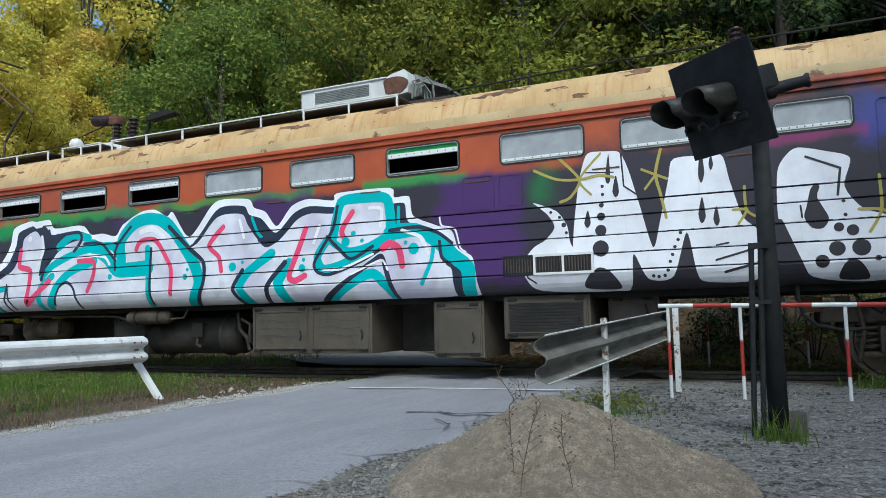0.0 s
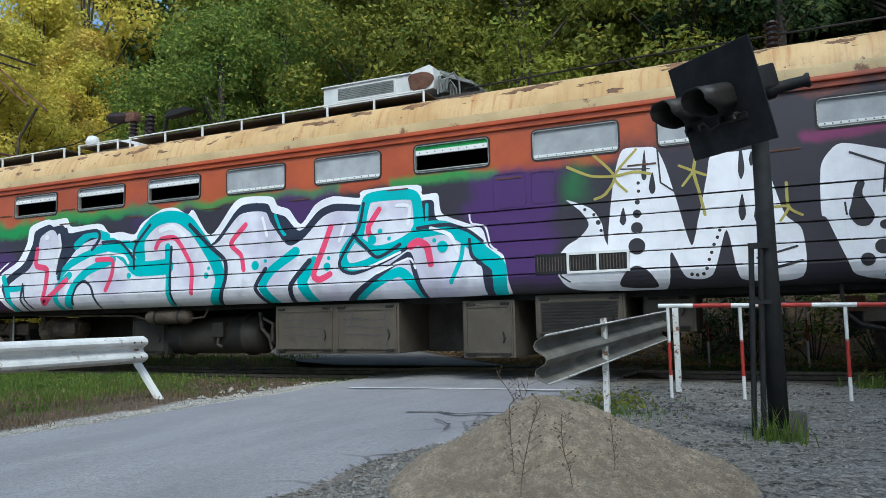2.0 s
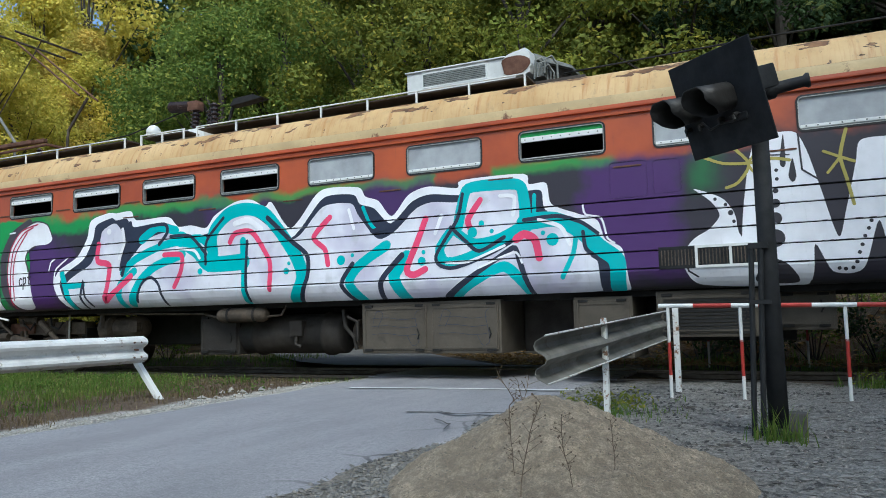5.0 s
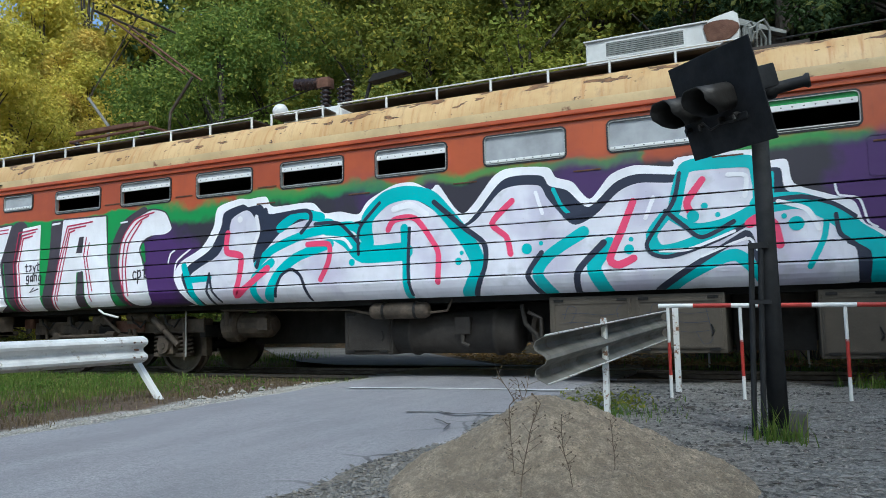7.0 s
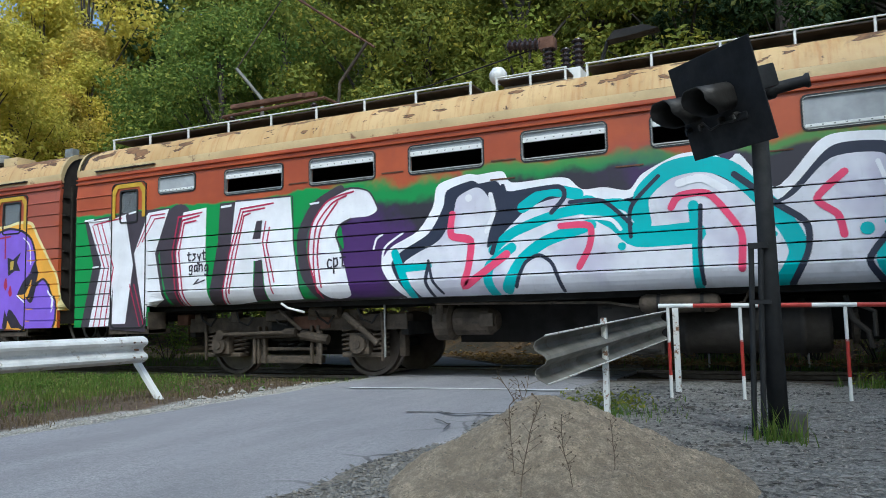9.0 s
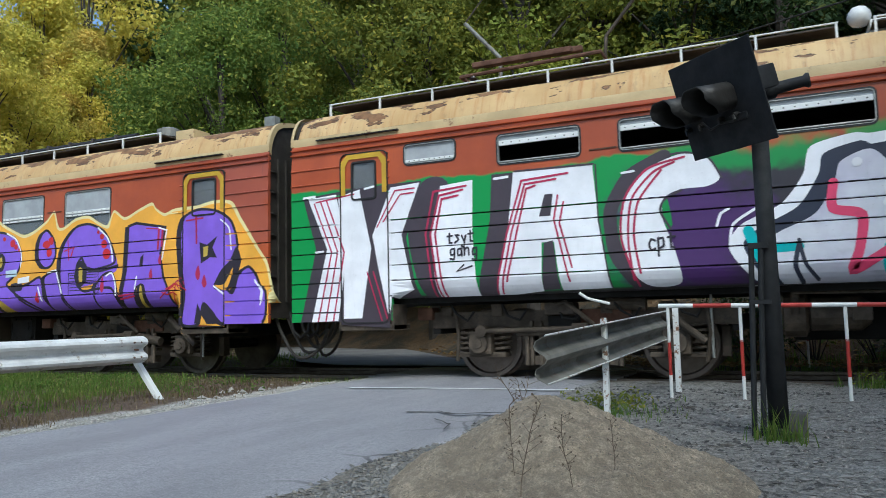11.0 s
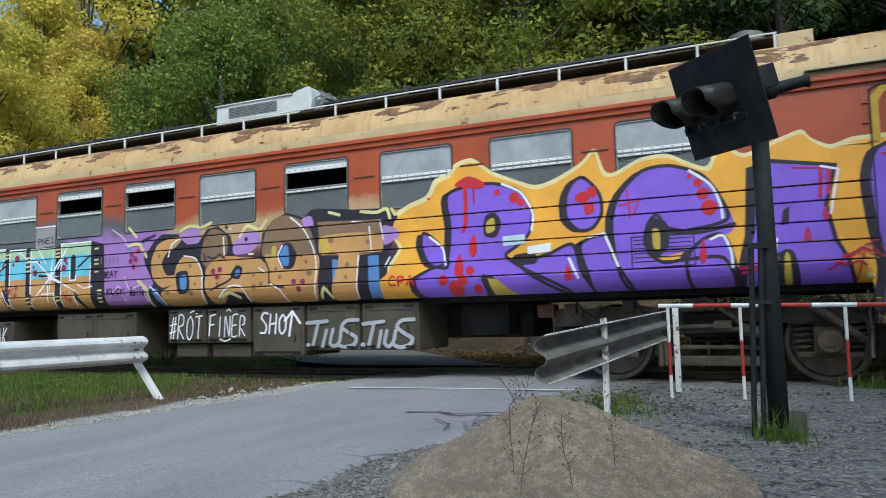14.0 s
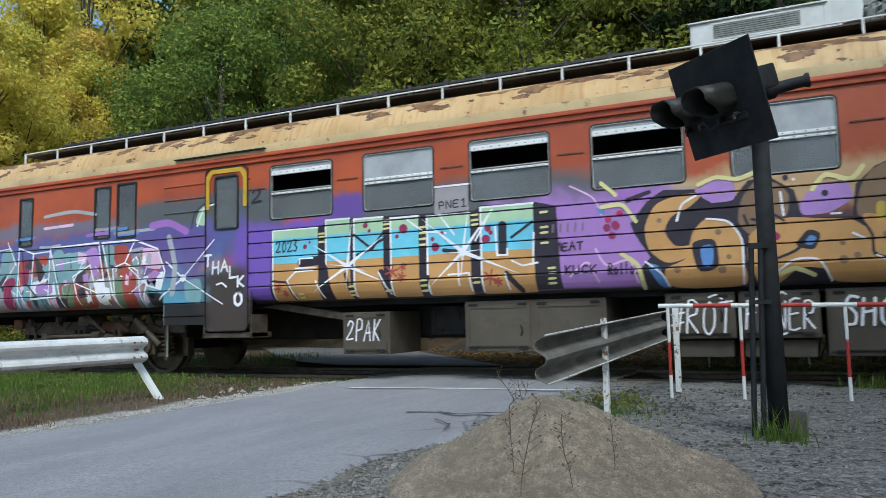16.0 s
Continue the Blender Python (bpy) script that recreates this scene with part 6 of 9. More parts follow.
fill(motor_car, "drip", "black", 3, [(-0.86, 2.18), (-0.83, 1.94), (-0.88, 1.87), (-0.91, 1.98)], True)
fill(motor_car, "drip", "black", 3, [(-0.71, 2.06), (-0.68, 1.88), (-0.72, 1.83), (-0.75, 1.91)], True)
stroke(motor_car, "dark_line", "black", 3, 0.02, [(-1.77, 2.79), (-1.75, 2.39), (-1.52, 2.21)], False)
stroke(motor_car, "dark_line", "black", 3, 0.025, [(-0.74, 1.44), (-0.33, 1.55)], False)
stroke(motor_car, "dark_line", "black", 3, 0.03, [(-0.65, 1.3), (-0.29, 1.39)], False)
stroke(motor_car, "dark_line", "black", 3, 0.02, [(-0.73, 1.61), (-0.6, 1.63)], False)
stroke(motor_car, "dark_line", "black", 3, 0.08, [(-0.06, 1.82), (0.18, 1.18)], False)
stroke(motor_car, "dark_line", "black", 3, 0.025, [(0.24, 2.53), (0.57, 2.37), (0.53, 2.08)], False)
stroke(motor_car, "dark_line", "black", 3, 0.02, [(0.16, 1.99), (0.17, 1.86)], False)
stroke(motor_car, "dark_line", "black", 3, 0.015, [(-2.22, 2.6), (-1.87, 2.57)], False)
stroke(motor_car, "dark_line", "black", 3, 0.02, [(-3.03, 1.49), (-3, 1.33), (-2.9, 1.26)], False)
stroke(motor_car, "yellow_scribble", "mustard", 4, 0.035, [(-2.87, 2.69), (-2.58, 2.55), (-2.29, 2.52), (-2.05, 2.55), (-1.87, 2.51)], True)
stroke(motor_car, "yellow_scribble", "mustard", 4, 0.035, [(-2.54, 2.81), (-2.29, 2.52), (-2.41, 2.31), (-2.54, 2.26)], True)
stroke(motor_car, "yellow_scribble", "mustard", 4, 0.03, [(-2.02, 2.82), (-2.29, 2.52), (-2.15, 2.32)], True)
stroke(motor_car, "yellow_scribble", "mustard", 4, 0.035, [(-1.3, 2.79), (-1.37, 2.5), (-1.32, 2.24), (-1.27, 1.97)], True)
stroke(motor_car, "yellow_scribble", "mustard", 4, 0.03, [(-1.53, 2.57), (-1.37, 2.49), (-1.24, 2.43)], True)
stroke(motor_car, "yellow_scribble", "mustard", 4, 0.03, [(-1.5, 2.33), (-1.37, 2.49)], True)
stroke(motor_car, "yellow_scribble", "mustard", 4, 0.03, [(-0.4, 2.26), (-0.39, 1.99), (-0.26, 1.89)], True)
stroke(motor_car, "yellow_scribble", "mustard", 4, 0.03, [(-0.53, 2), (-0.39, 1.99), (-0.48, 1.84)], True)
stroke(motor_car, "yellow_scribble", "mustard", 4, 0.03, [(0.93, 2.26), (0.93, 1.89), (0.81, 1.66)], True)
stroke(motor_car, "yellow_scribble", "mustard", 4, 0.03, [(0.72, 1.91), (0.93, 1.89), (1.08, 1.79)], True)
fill(motor_car, "shadow_letter", "char", 1, [(-19.44, 2.64), (-18.51, 2.71), (-18, 2.72), (-17.5, 2.72), (-17.75, 1.95), (-17.59, 1.16), (-17.99, 1.06), (-18, 0.73), (-19.49, 0.83), (-19.22, 1.88)], False)
fill(motor_car, "shadow_letter", "char", 1, [(-17.49, 2.7), (-17.72, 1.99), (-17.49, 1.11), (-17.16, 1.08), (-17.08, 2.59)], True)
fill(motor_car, "shadow_letter", "char", 1, [(-16.48, 2.7), (-16.52, 2.1), (-16.74, 1.09), (-16.27, 1.06), (-16.16, 2.7)], False)
stroke(motor_car, "shadow_letter", "char", 1, 0.17, [(-14.62, 1.16), (-14.9, 1.58), (-14.95, 2.09), (-14.71, 2.49), (-14.29, 2.7)], True)
fill(motor_car, "silver_letter", "white", 2, [(-18.84, 2.61), (-18.47, 2.69), (-18.3, 1.84), (-18.46, 0.87), (-18.76, 0.87), (-18.74, 1.86)], False)
fill(motor_car, "silver_letter", "white", 2, [(-18.28, 2.02), (-17.98, 2.67), (-17.53, 2.7), (-17.82, 2), (-17.66, 1.24), (-17.98, 1.12), (-18.03, 0.86), (-18.19, 1.55)], False)
fill(motor_car, "silver_letter", "white", 2, [(-17.22, 2.62), (-16.75, 2.66), (-16.77, 1.94), (-16.72, 1.1), (-17.3, 1.11), (-17.38, 1.97)], False)
fill(motor_car, "silver_letter", "white", 2, [(-16.18, 2.7), (-15.15, 2.69), (-15.1, 2.01), (-14.98, 1.17), (-15.6, 1.16), (-15.67, 1.77), (-15.83, 1.77), (-15.85, 1.16), (-16.47, 1.11), (-16.27, 2)], False)
fill(motor_car, "silver_letter", "white", 2, [(-14.85, 1.83), (-14.75, 2.28), (-14.49, 2.57), (-14.1, 2.71), (-13.82, 2.64), (-13.68, 2.39), (-13.82, 2.3), (-14.11, 2.29), (-14.3, 2.21), (-14.34, 1.97), (-14.23, 1.63), (-14.16, 1.21), (-14.5, 1.17), (-14.7, 1.33)], True)
fill(motor_car, "silver_letter", "white", 2, [(-19.35, 2.62), (-18.87, 2.65), (-18.69, 1.86), (-18.85, 0.84), (-19.3, 0.83), (-19.03, 1.87)], False)
stroke(motor_car, "dark_line", "char", 4, 0.05, [(-18.45, 2.66), (-18.27, 1.83), (-18.43, 0.87)], False)
stroke(motor_car, "dark_line", "char", 4, 0.02, [(-15.11, 2.69), (-15.1, 2.01), (-14.98, 1.17)], False)
stroke(motor_car, "dark_line", "char", 4, 0.025, [(-16.16, 2.71), (-15.14, 2.7)], False)
stroke(motor_car, "dark_line", "char", 4, 0.025, [(-14.64, 2.47), (-14.29, 2.69), (-14.05, 2.72), (-13.8, 2.64), (-13.66, 2.39)], True)
fill(motor_car, "dark_line", "char", 4, [(-15.77, 2.38), (-15.66, 2.4), (-15.7, 2.1), (-15.85, 2.1)], False)
fill(motor_car, "dark_line", "char", 4, [(-15.8, 1.76), (-15.68, 1.79), (-15.62, 1.18), (-15.85, 1.17)], False)
fill(motor_car, "dark_line", "green", 4, [(-14.34, 2.13), (-14.28, 2.21), (-14.23, 1.88), (-14.3, 1.84)], True)
stroke(motor_car, "dark_line", "char", 5, 0.03, [(-14.25, 1.83), (-14.36, 2.05), (-14.3, 2.19), (-14.11, 2.28)], True)
stroke(motor_car, "red_line", "wine", 5, 0.024, [(-19.24, 2.54), (-18.95, 1.82), (-19.19, 0.82)], False)
stroke(motor_car, "red_line", "wine", 5, 0.024, [(-19.13, 2.56), (-18.85, 1.82), (-19.06, 0.82)], False)
stroke(motor_car, "red_line", "wine", 5, 0.024, [(-19.03, 2.57), (-18.74, 1.81), (-18.93, 0.84)], False)
stroke(motor_car, "red_line", "wine", 5, 0.021, [(-19.21, 2.56), (-18.57, 2.63)], False)
stroke(motor_car, "red_line", "wine", 5, 0.021, [(-18.2, 2.13), (-17.91, 2.62), (-17.61, 2.63)], False)
stroke(motor_car, "red_line", "wine", 5, 0.021, [(-18.1, 2.2), (-17.83, 2.56), (-17.62, 2.57)], False)
stroke(motor_car, "red_line", "wine", 5, 0.021, [(-18.27, 1.51), (-18.05, 0.84)], False)
stroke(motor_car, "red_line", "wine", 5, 0.021, [(-18.37, 1.51), (-18.14, 0.83)], False)
stroke(motor_car, "red_line", "wine", 5, 0.027, [(-16.84, 2.59), (-17.32, 2.55), (-17.45, 1.98), (-17.35, 1.11)], False)
stroke(motor_car, "red_line", "wine", 5, 0.027, [(-16.89, 2.54), (-17.24, 2.49), (-17.38, 1.97), (-17.27, 1.11)], False)
stroke(motor_car, "red_line", "wine", 5, 0.027, [(-16.96, 2.47), (-17.2, 2.44), (-17.31, 1.97), (-17.2, 1.11)], False)
stroke(motor_car, "red_line", "wine", 5, 0.027, [(-15.46, 2.62), (-16.07, 2.58), (-16.29, 1.91), (-16.47, 1.15)], False)
stroke(motor_car, "red_line", "wine", 5, 0.027, [(-15.62, 2.56), (-16.03, 2.53), (-16.23, 1.91), (-16.4, 1.15)], False)
stroke(motor_car, "red_line", "wine", 5, 0.027, [(-15.89, 2.5), (-16.01, 2.47), (-16.16, 1.9), (-16.31, 1.3)], False)
stroke(motor_car, "red_line", "wine", 5, 0.024, [(-15.6, 2.35), (-15.66, 2.05), (-15.49, 1.27)], False)
stroke(motor_car, "red_line", "wine", 5, 0.024, [(-15.53, 2.26), (-15.59, 2), (-15.45, 1.44)], False)
stroke(motor_car, "red_line", "wine", 5, 0.027, [(-14.65, 1.18), (-14.83, 1.75), (-14.77, 2.24), (-14.49, 2.57), (-14.06, 2.67)], True)
stroke(motor_car, "red_line", "wine", 5, 0.027, [(-14.7, 1.25), (-14.75, 1.74), (-14.69, 2.22), (-14.43, 2.52), (-14.18, 2.62)], True)
stroke(motor_car, "red_line", "wine", 5, 0.027, [(-14.62, 1.33), (-14.68, 1.78), (-14.61, 2.19), (-14.33, 2.54)], True)
stroke(motor_car, "red_line", "white", 6, 0.035, [(-19.42, 2.64), (-19.23, 2.65)], False)
stroke(motor_car, "red_line", "white", 6, 0.03, [(-18.39, 2.69), (-18.24, 2.71)], False)
stroke(motor_car, "red_line", "white", 6, 0.035, [(-16.44, 2.64), (-16.26, 2.65)], False)
stroke(motor_car, "red_line", "white", 6, 0.03, [(-14.79, 2.55), (-14.65, 2.56)], False)
stroke(motor_car, "red_line", "white", 6, 0.03, [(-15.78, 2.39), (-15.65, 2.39)], False)
stroke(motor_car, "red_line", "white", 6, 0.03, [(-19.22, 1.83), (-19.09, 1.84)], False)
fill(trailer, "orange_halo", "cream2", 1, [(-27.79, 1.13), (-27.69, 1.51), (-27.48, 1.82), (-27.63, 2.02), (-27.58, 2.25), (-27.32, 2.41), (-27.04, 2.51), (-26.92, 2.71), (-26.72, 2.78), (-26.61, 2.9), (-26.36, 2.95), (-26.08, 2.75), (-25.78, 2.61), (-25.5, 2.51), (-25.25, 2.56), (-24.91, 2.73), (-24.72, 2.89), (-24.61, 2.61), (-24.49, 2.57), (-24.18, 2.71), (-23.87, 2.73), (-23.63, 2.61), (-23.42, 2.54), (-23.27, 2.78), (-23.02, 2.64), (-22.71, 2.75), (-22.42, 2.84), (-22.33, 2.74), (-22.14, 2.64), (-21.91, 2.7), (-21.45, 2.71), (-21.12, 2.76), (-20.77, 2.72), (-20.59, 2.46), (-20.28, 2.01), (-20.05, 1.63), (-20.08, 0.82), (-21.83, 0.85), (-24.23, 0.9)], True)
fill(trailer, "orange_halo", "orange", 2, [(-27.75, 1.13), (-27.64, 1.5), (-27.42, 1.82), (-27.57, 2.01), (-27.52, 2.21), (-27.3, 2.35), (-27, 2.45), (-26.87, 2.65), (-26.68, 2.72), (-26.58, 2.84), (-26.36, 2.89), (-26.09, 2.7), (-25.78, 2.56), (-25.5, 2.45), (-25.23, 2.51), (-24.9, 2.68), (-24.73, 2.83), (-24.64, 2.56), (-24.49, 2.52), (-24.18, 2.66), (-23.87, 2.68), (-23.64, 2.56), (-23.39, 2.48), (-23.27, 2.73), (-23.02, 2.59), (-22.71, 2.7), (-22.42, 2.79), (-22.33, 2.7), (-22.14, 2.59), (-21.92, 2.65), (-21.45, 2.66), (-21.12, 2.71), (-20.8, 2.67), (-20.63, 2.42), (-20.31, 1.97), (-20.09, 1.6), (-20.11, 0.82), (-21.83, 0.85), (-24.23, 0.9)], True)
bubble([(-26.71, 2.5), (-26.14, 2.59), (-25.73, 2.46), (-25.55, 2.18), (-25.6, 1.89), (-25.79, 1.73), (-25.92, 1.63), (-25.71, 1.47), (-25.1, 1.12), (-25.81, 1.08), (-26.12, 1.3), (-26.25, 1.36), (-26.26, 1.09), (-27.11, 1.11), (-27.24, 1.37), (-27.01, 1.5), (-26.75, 1.6), (-26.69, 2.04)], True)
bubble([(-24.87, 2.54), (-24.69, 2.34), (-24.66, 2.09), (-24.78, 1.91), (-24.95, 1.89), (-25.1, 2.05), (-25.1, 2.32), (-25, 2.5)], True)
bubble([(-25.71, 1.47), (-25.32, 1.63), (-25.04, 1.72), (-24.95, 1.4), (-24.82, 1.11), (-25.12, 1.1)], True)
bubble([(-24.94, 1.71), (-24.64, 1.81), (-24.54, 1.53), (-24.34, 1.15), (-24.37, 1.08), (-24.77, 1.09), (-24.86, 1.35)], True)
bubble([(-24.54, 2.01), (-24.43, 2.3), (-24.16, 2.55), (-23.83, 2.58), (-23.49, 2.44), (-23.3, 2.17), (-23.23, 1.9), (-23.6, 1.81), (-23.87, 1.8), (-24.01, 2.01), (-24.13, 1.87), (-24.13, 1.58), (-23.95, 1.44), (-23.73, 1.46), (-23.29, 1.46), (-23.23, 1.08), (-24.23, 1.06), (-24.45, 1.26), (-24.53, 1.64)], True)
bubble([(-23.69, 1.48), (-23.5, 1.69), (-23.3, 1.73), (-23.21, 1.56), (-23.15, 1.25), (-23.17, 1.1), (-23.63, 1.1)], True)
bubble([(-22.97, 1.73), (-22.92, 2.48), (-22.75, 2.52), (-22.11, 2.41), (-22.22, 1.98), (-22.15, 1.61), (-22.04, 1.39), (-21.97, 1.08), (-22.56, 1.09), (-22.61, 1.49), (-22.75, 1.46), (-22.81, 1.1), (-23.1, 1.09), (-23.04, 1.45)], False)
bubble([(-21.75, 0.85), (-21.7, 1.29), (-21.76, 1.72), (-21.8, 2.23), (-21.71, 2.54), (-21.42, 2.64), (-21.06, 2.59), (-20.79, 2.43), (-20.67, 2.17), (-20.66, 1.94), (-20.8, 1.67), (-20.96, 1.5), (-20.75, 1.3), (-20.63, 1.58), (-20.44, 1.69), (-20.3, 1.56), (-20.22, 1.4), (-20.12, 1.28), (-20.19, 0.84), (-20.91, 0.83), (-21.16, 1.04), (-21.32, 1.15), (-21.42, 0.84)], True)
bubble([(-27.08, 2), (-26.86, 1.84), (-26.73, 1.63), (-26.76, 1.51), (-27.01, 1.57), (-27.12, 1.82)], True)
fill(trailer, "dark_counter", "ink", 5, [(-26.19, 2.15), (-26.06, 2.2), (-25.97, 2.07), (-26.04, 1.88), (-26.21, 1.91)], True)
fill(trailer, "dark_counter", "ink", 5, [(-24.04, 1.95), (-23.92, 1.78), (-23.96, 1.55), (-24.08, 1.52), (-24.18, 1.67), (-24.15, 1.87)], True)
fill(trailer, "dark_counter", "ink", 5, [(-22.7, 1.49), (-22.56, 1.48), (-22.52, 1.1), (-22.78, 1.1)], True)
fill(trailer, "dark_counter", "ink", 5, [(-22.65, 1.95), (-22.58, 2), (-22.6, 1.8), (-22.68, 1.79)], False)
fill(trailer, "dark_counter", "ink", 5, [(-21.4, 2.12), (-21.25, 2.07), (-21.04, 2.2), (-21.14, 2.02), (-21.05, 1.86), (-21.19, 1.87), (-21.37, 1.78)], False)
fill(trailer, "dark_counter", "ink", 5, [(-20.98, 1.65), (-20.8, 1.8), (-20.67, 2.01), (-20.58, 1.79), (-20.69, 1.5), (-20.85, 1.35), (-21.12, 1.39)], True)
fill(trailer, "dark_counter", "ink", 5, [(-21.44, 1.17), (-21.27, 0.84), (-21.5, 0.85)], False)
fill(trailer, "dark_counter", "ink", 5, [(-25.8, 1.63), (-25.53, 1.64), (-25.52, 1.51), (-25.8, 1.51)], True)
fill(trailer, "dark_counter", "ink", 5, [(-26.25, 1.41), (-26.11, 1.37), (-25.81, 1.09), (-26.21, 1.09)], False)
fill(trailer, "yellow_counter", "mustard2", 6, [(-26.17, 2.08), (-26.07, 2.13), (-26.06, 1.97), (-26.17, 1.94)], True)
fill(trailer, "yellow_counter", "mustard2", 6, [(-24.07, 1.84), (-24.01, 1.79), (-24.03, 1.6), (-24.08, 1.65)], True)
fill(trailer, "yellow_counter", "mustard2", 6, [(-22.66, 1.46), (-22.61, 1.46), (-22.6, 1.12), (-22.67, 1.11)], True)
fill(trailer, "yellow_counter", "mustard2", 6, [(-21.32, 2.04), (-21.22, 2.05), (-21.24, 1.9), (-21.32, 1.88)], False)
fill(trailer, "yellow_counter", "mustard2", 6, [(-26.18, 1.35), (-26.05, 1.33), (-25.79, 1.11), (-26.12, 1.1)], False)
fill(trailer, "yellow_counter", "orange", 6, [(-21.09, 1.43), (-20.9, 1.45), (-20.74, 1.69), (-20.78, 1.51), (-20.89, 1.35)], True)
fill(trailer, "yellow_counter", "orange", 3, [(-21.84, 0.86), (-21.74, 0.86), (-21.75, 0.65), (-21.82, 0.65)], False)
stroke(trailer, "white_shine", "white", 7, 0.03, [(-25.94, 2.56), (-25.69, 2.43), (-25.54, 2.16), (-25.56, 1.93)], True)
stroke(trailer, "white_shine", "white", 7, 0.03, [(-23.62, 2.5), (-23.4, 2.32), (-23.3, 2.1), (-23.28, 1.92)], True)
stroke(trailer, "white_shine", "white", 7, 0.035, [(-25.09, 1.55), (-24.99, 1.31)], False)
stroke(trailer, "white_shine", "white", 7, 0.035, [(-24.85, 1.8), (-24.64, 1.83), (-24.49, 1.43)], False)
stroke(trailer, "white_shine", "white", 7, 0.03, [(-23.42, 1.68), (-23.29, 1.72), (-23.21, 1.53), (-23.2, 1.35)], True)
stroke(trailer, "white_shine", "white", 7, 0.025, [(-22.25, 2.41), (-22.08, 2.36), (-22.18, 1.89)], False)
stroke(trailer, "white_shine", "white", 7, 0.03, [(-20.32, 1.48), (-20.2, 1.32), (-20.22, 1.17)], False)
stroke(trailer, "white_shine", "white", 7, 0.03, [(-27, 1.94), (-26.81, 1.78), (-26.77, 1.56)], True)
stroke(trailer, "white_shine", "white", 7, 0.03, [(-22.73, 1.64), (-22.77, 1.44)], False)
stroke(trailer, "white_shine", "white", 7, 0.03, [(-21.11, 1.42), (-20.91, 1.29)], False)
fill(trailer, "red_drip", "red", 7, [(-26.61, 2.6), (-26.42, 2.71), (-26.19, 2.61), (-26.23, 2.53)], True)
stroke(trailer, "red_drip", "red", 7, 0.06, [(-26.46, 2.59), (-26.46, 2.1), (-26.5, 1.99)], False)
stroke(trailer, "red_drip", "wine", 7, 0.03, [(-26.34, 2.56), (-26.34, 2.35)], False)
fill(trailer, "red_drip", "red", 7, [(-26.35, 1.94), (-26.31, 1.73), (-26.37, 1.63), (-26.43, 1.74)], True)
fill(trailer, "red_drip", "red", 7, [(-26.56, 1.69), (-26.51, 1.46), (-26.59, 1.37), (-26.65, 1.47)], True)
dot(trailer, "red_drip", "red", 7, -27.0, 2.46, 0.02)
dot(trailer, "red_drip", "red", 7, -26.64, 1.23, 0.11)
dot(trailer, "red_drip", "red", 7, -26.53, 1.34, 0.07)
dot(trailer, "red_drip", "red", 7, -26.42, 1.46, 0.06)
dot(trailer, "red_drip", "red", 7, -26.33, 1.22, 0.06)
dot(trailer, "red_drip", "red", 7, -26.81, 1.35, 0.07)
dot(trailer, "red_drip", "red", 7, -26.01, 2.46, 0.04)
dot(trailer, "red_drip", "red", 7, -25.78, 2.37, 0.07)
dot(trailer, "red_drip", "red", 7, -25.69, 2.3, 0.05)
dot(trailer, "red_drip", "red", 7, -25.59, 2.24, 0.04)
dot(trailer, "red_drip", "red", 7, -25.07, 1.02, 0.03)
fill(trailer, "red_drip", "red", 7, [(-24.96, 2.34), (-24.85, 2.37), (-24.79, 2.29), (-24.87, 2.22), (-24.99, 2.27)], True)
fill(trailer, "red_drip", "red", 7, [(-24.84, 2.39), (-24.74, 2.42), (-24.71, 2.32), (-24.77, 2.28)], True)
fill(trailer, "red_drip", "red", 7, [(-24.88, 2.19), (-24.78, 2.23), (-24.75, 2.12), (-24.85, 2.07)], True)
dot(trailer, "red_drip", "red", 7, -23.42, 2.05, 0.09)
dot(trailer, "red_drip", "red", 7, -23.48, 2.22, 0.07)
dot(trailer, "red_drip", "red", 7, -23.53, 2.35, 0.05)
dot(trailer, "red_drip", "red", 7, -23.62, 2.43, 0.03)
stroke(trailer, "red_drip", "wine", 7, 0.04, [(-22.25, 2.37), (-22.27, 2.07)], False)
stroke(trailer, "red_drip", "wine", 7, 0.04, [(-22.17, 2.38), (-22.19, 2.11)], False)
stroke(trailer, "red_drip", "wine", 7, 0.02, [(-22.53, 2.42), (-22.15, 2.38)], False)
fill(trailer, "red_drip", "wine", 7, [(-22.22, 1.98), (-22.19, 1.84), (-22.23, 1.8), (-22.26, 1.87)], True)
fill(trailer, "red_drip", "wine", 7, [(-22.41, 1.76), (-22.38, 1.62), (-22.42, 1.58), (-22.46, 1.64)], True)
stroke(trailer, "red_drip", "wine", 7, 0.035, [(-21.47, 2.53), (-21.46, 2.11)], False)
stroke(trailer, "red_drip", "wine", 7, 0.025, [(-21.66, 2.48), (-21.33, 2.5)], False)
fill(trailer, "red_drip", "wine", 7, [(-21.42, 1.76), (-21.38, 1.6), (-21.43, 1.52), (-21.48, 1.62)], True)
fill(trailer, "red_drip", "wine", 7, [(-21.3, 1.61), (-21.25, 1.46), (-21.3, 1.4), (-21.35, 1.48)], True)
stroke(trailer, "red_drip", "red", 7, 0.02, [(-22.1, 1.41), (-21.88, 1.49), (-21.67, 1.38)], False)
stroke(trailer, "red_drip", "red", 7, 0.02, [(-22.24, 1.27), (-21.88, 1.49), (-21.96, 1.17)], False)
stroke(trailer, "red_drip", "red", 7, 0.02, [(-22.17, 1.36), (-22.06, 1.32), (-21.94, 1.36), (-21.86, 1.29)], True)
stroke(trailer, "red_drip", "red", 7, 0.02, [(-24.44, 2.15), (-24.2, 2.21), (-24.28, 2.03)], False)
stroke(trailer, "red_drip", "red", 7, 0.02, [(-24.35, 2.33), (-24.32, 1.99)], False)
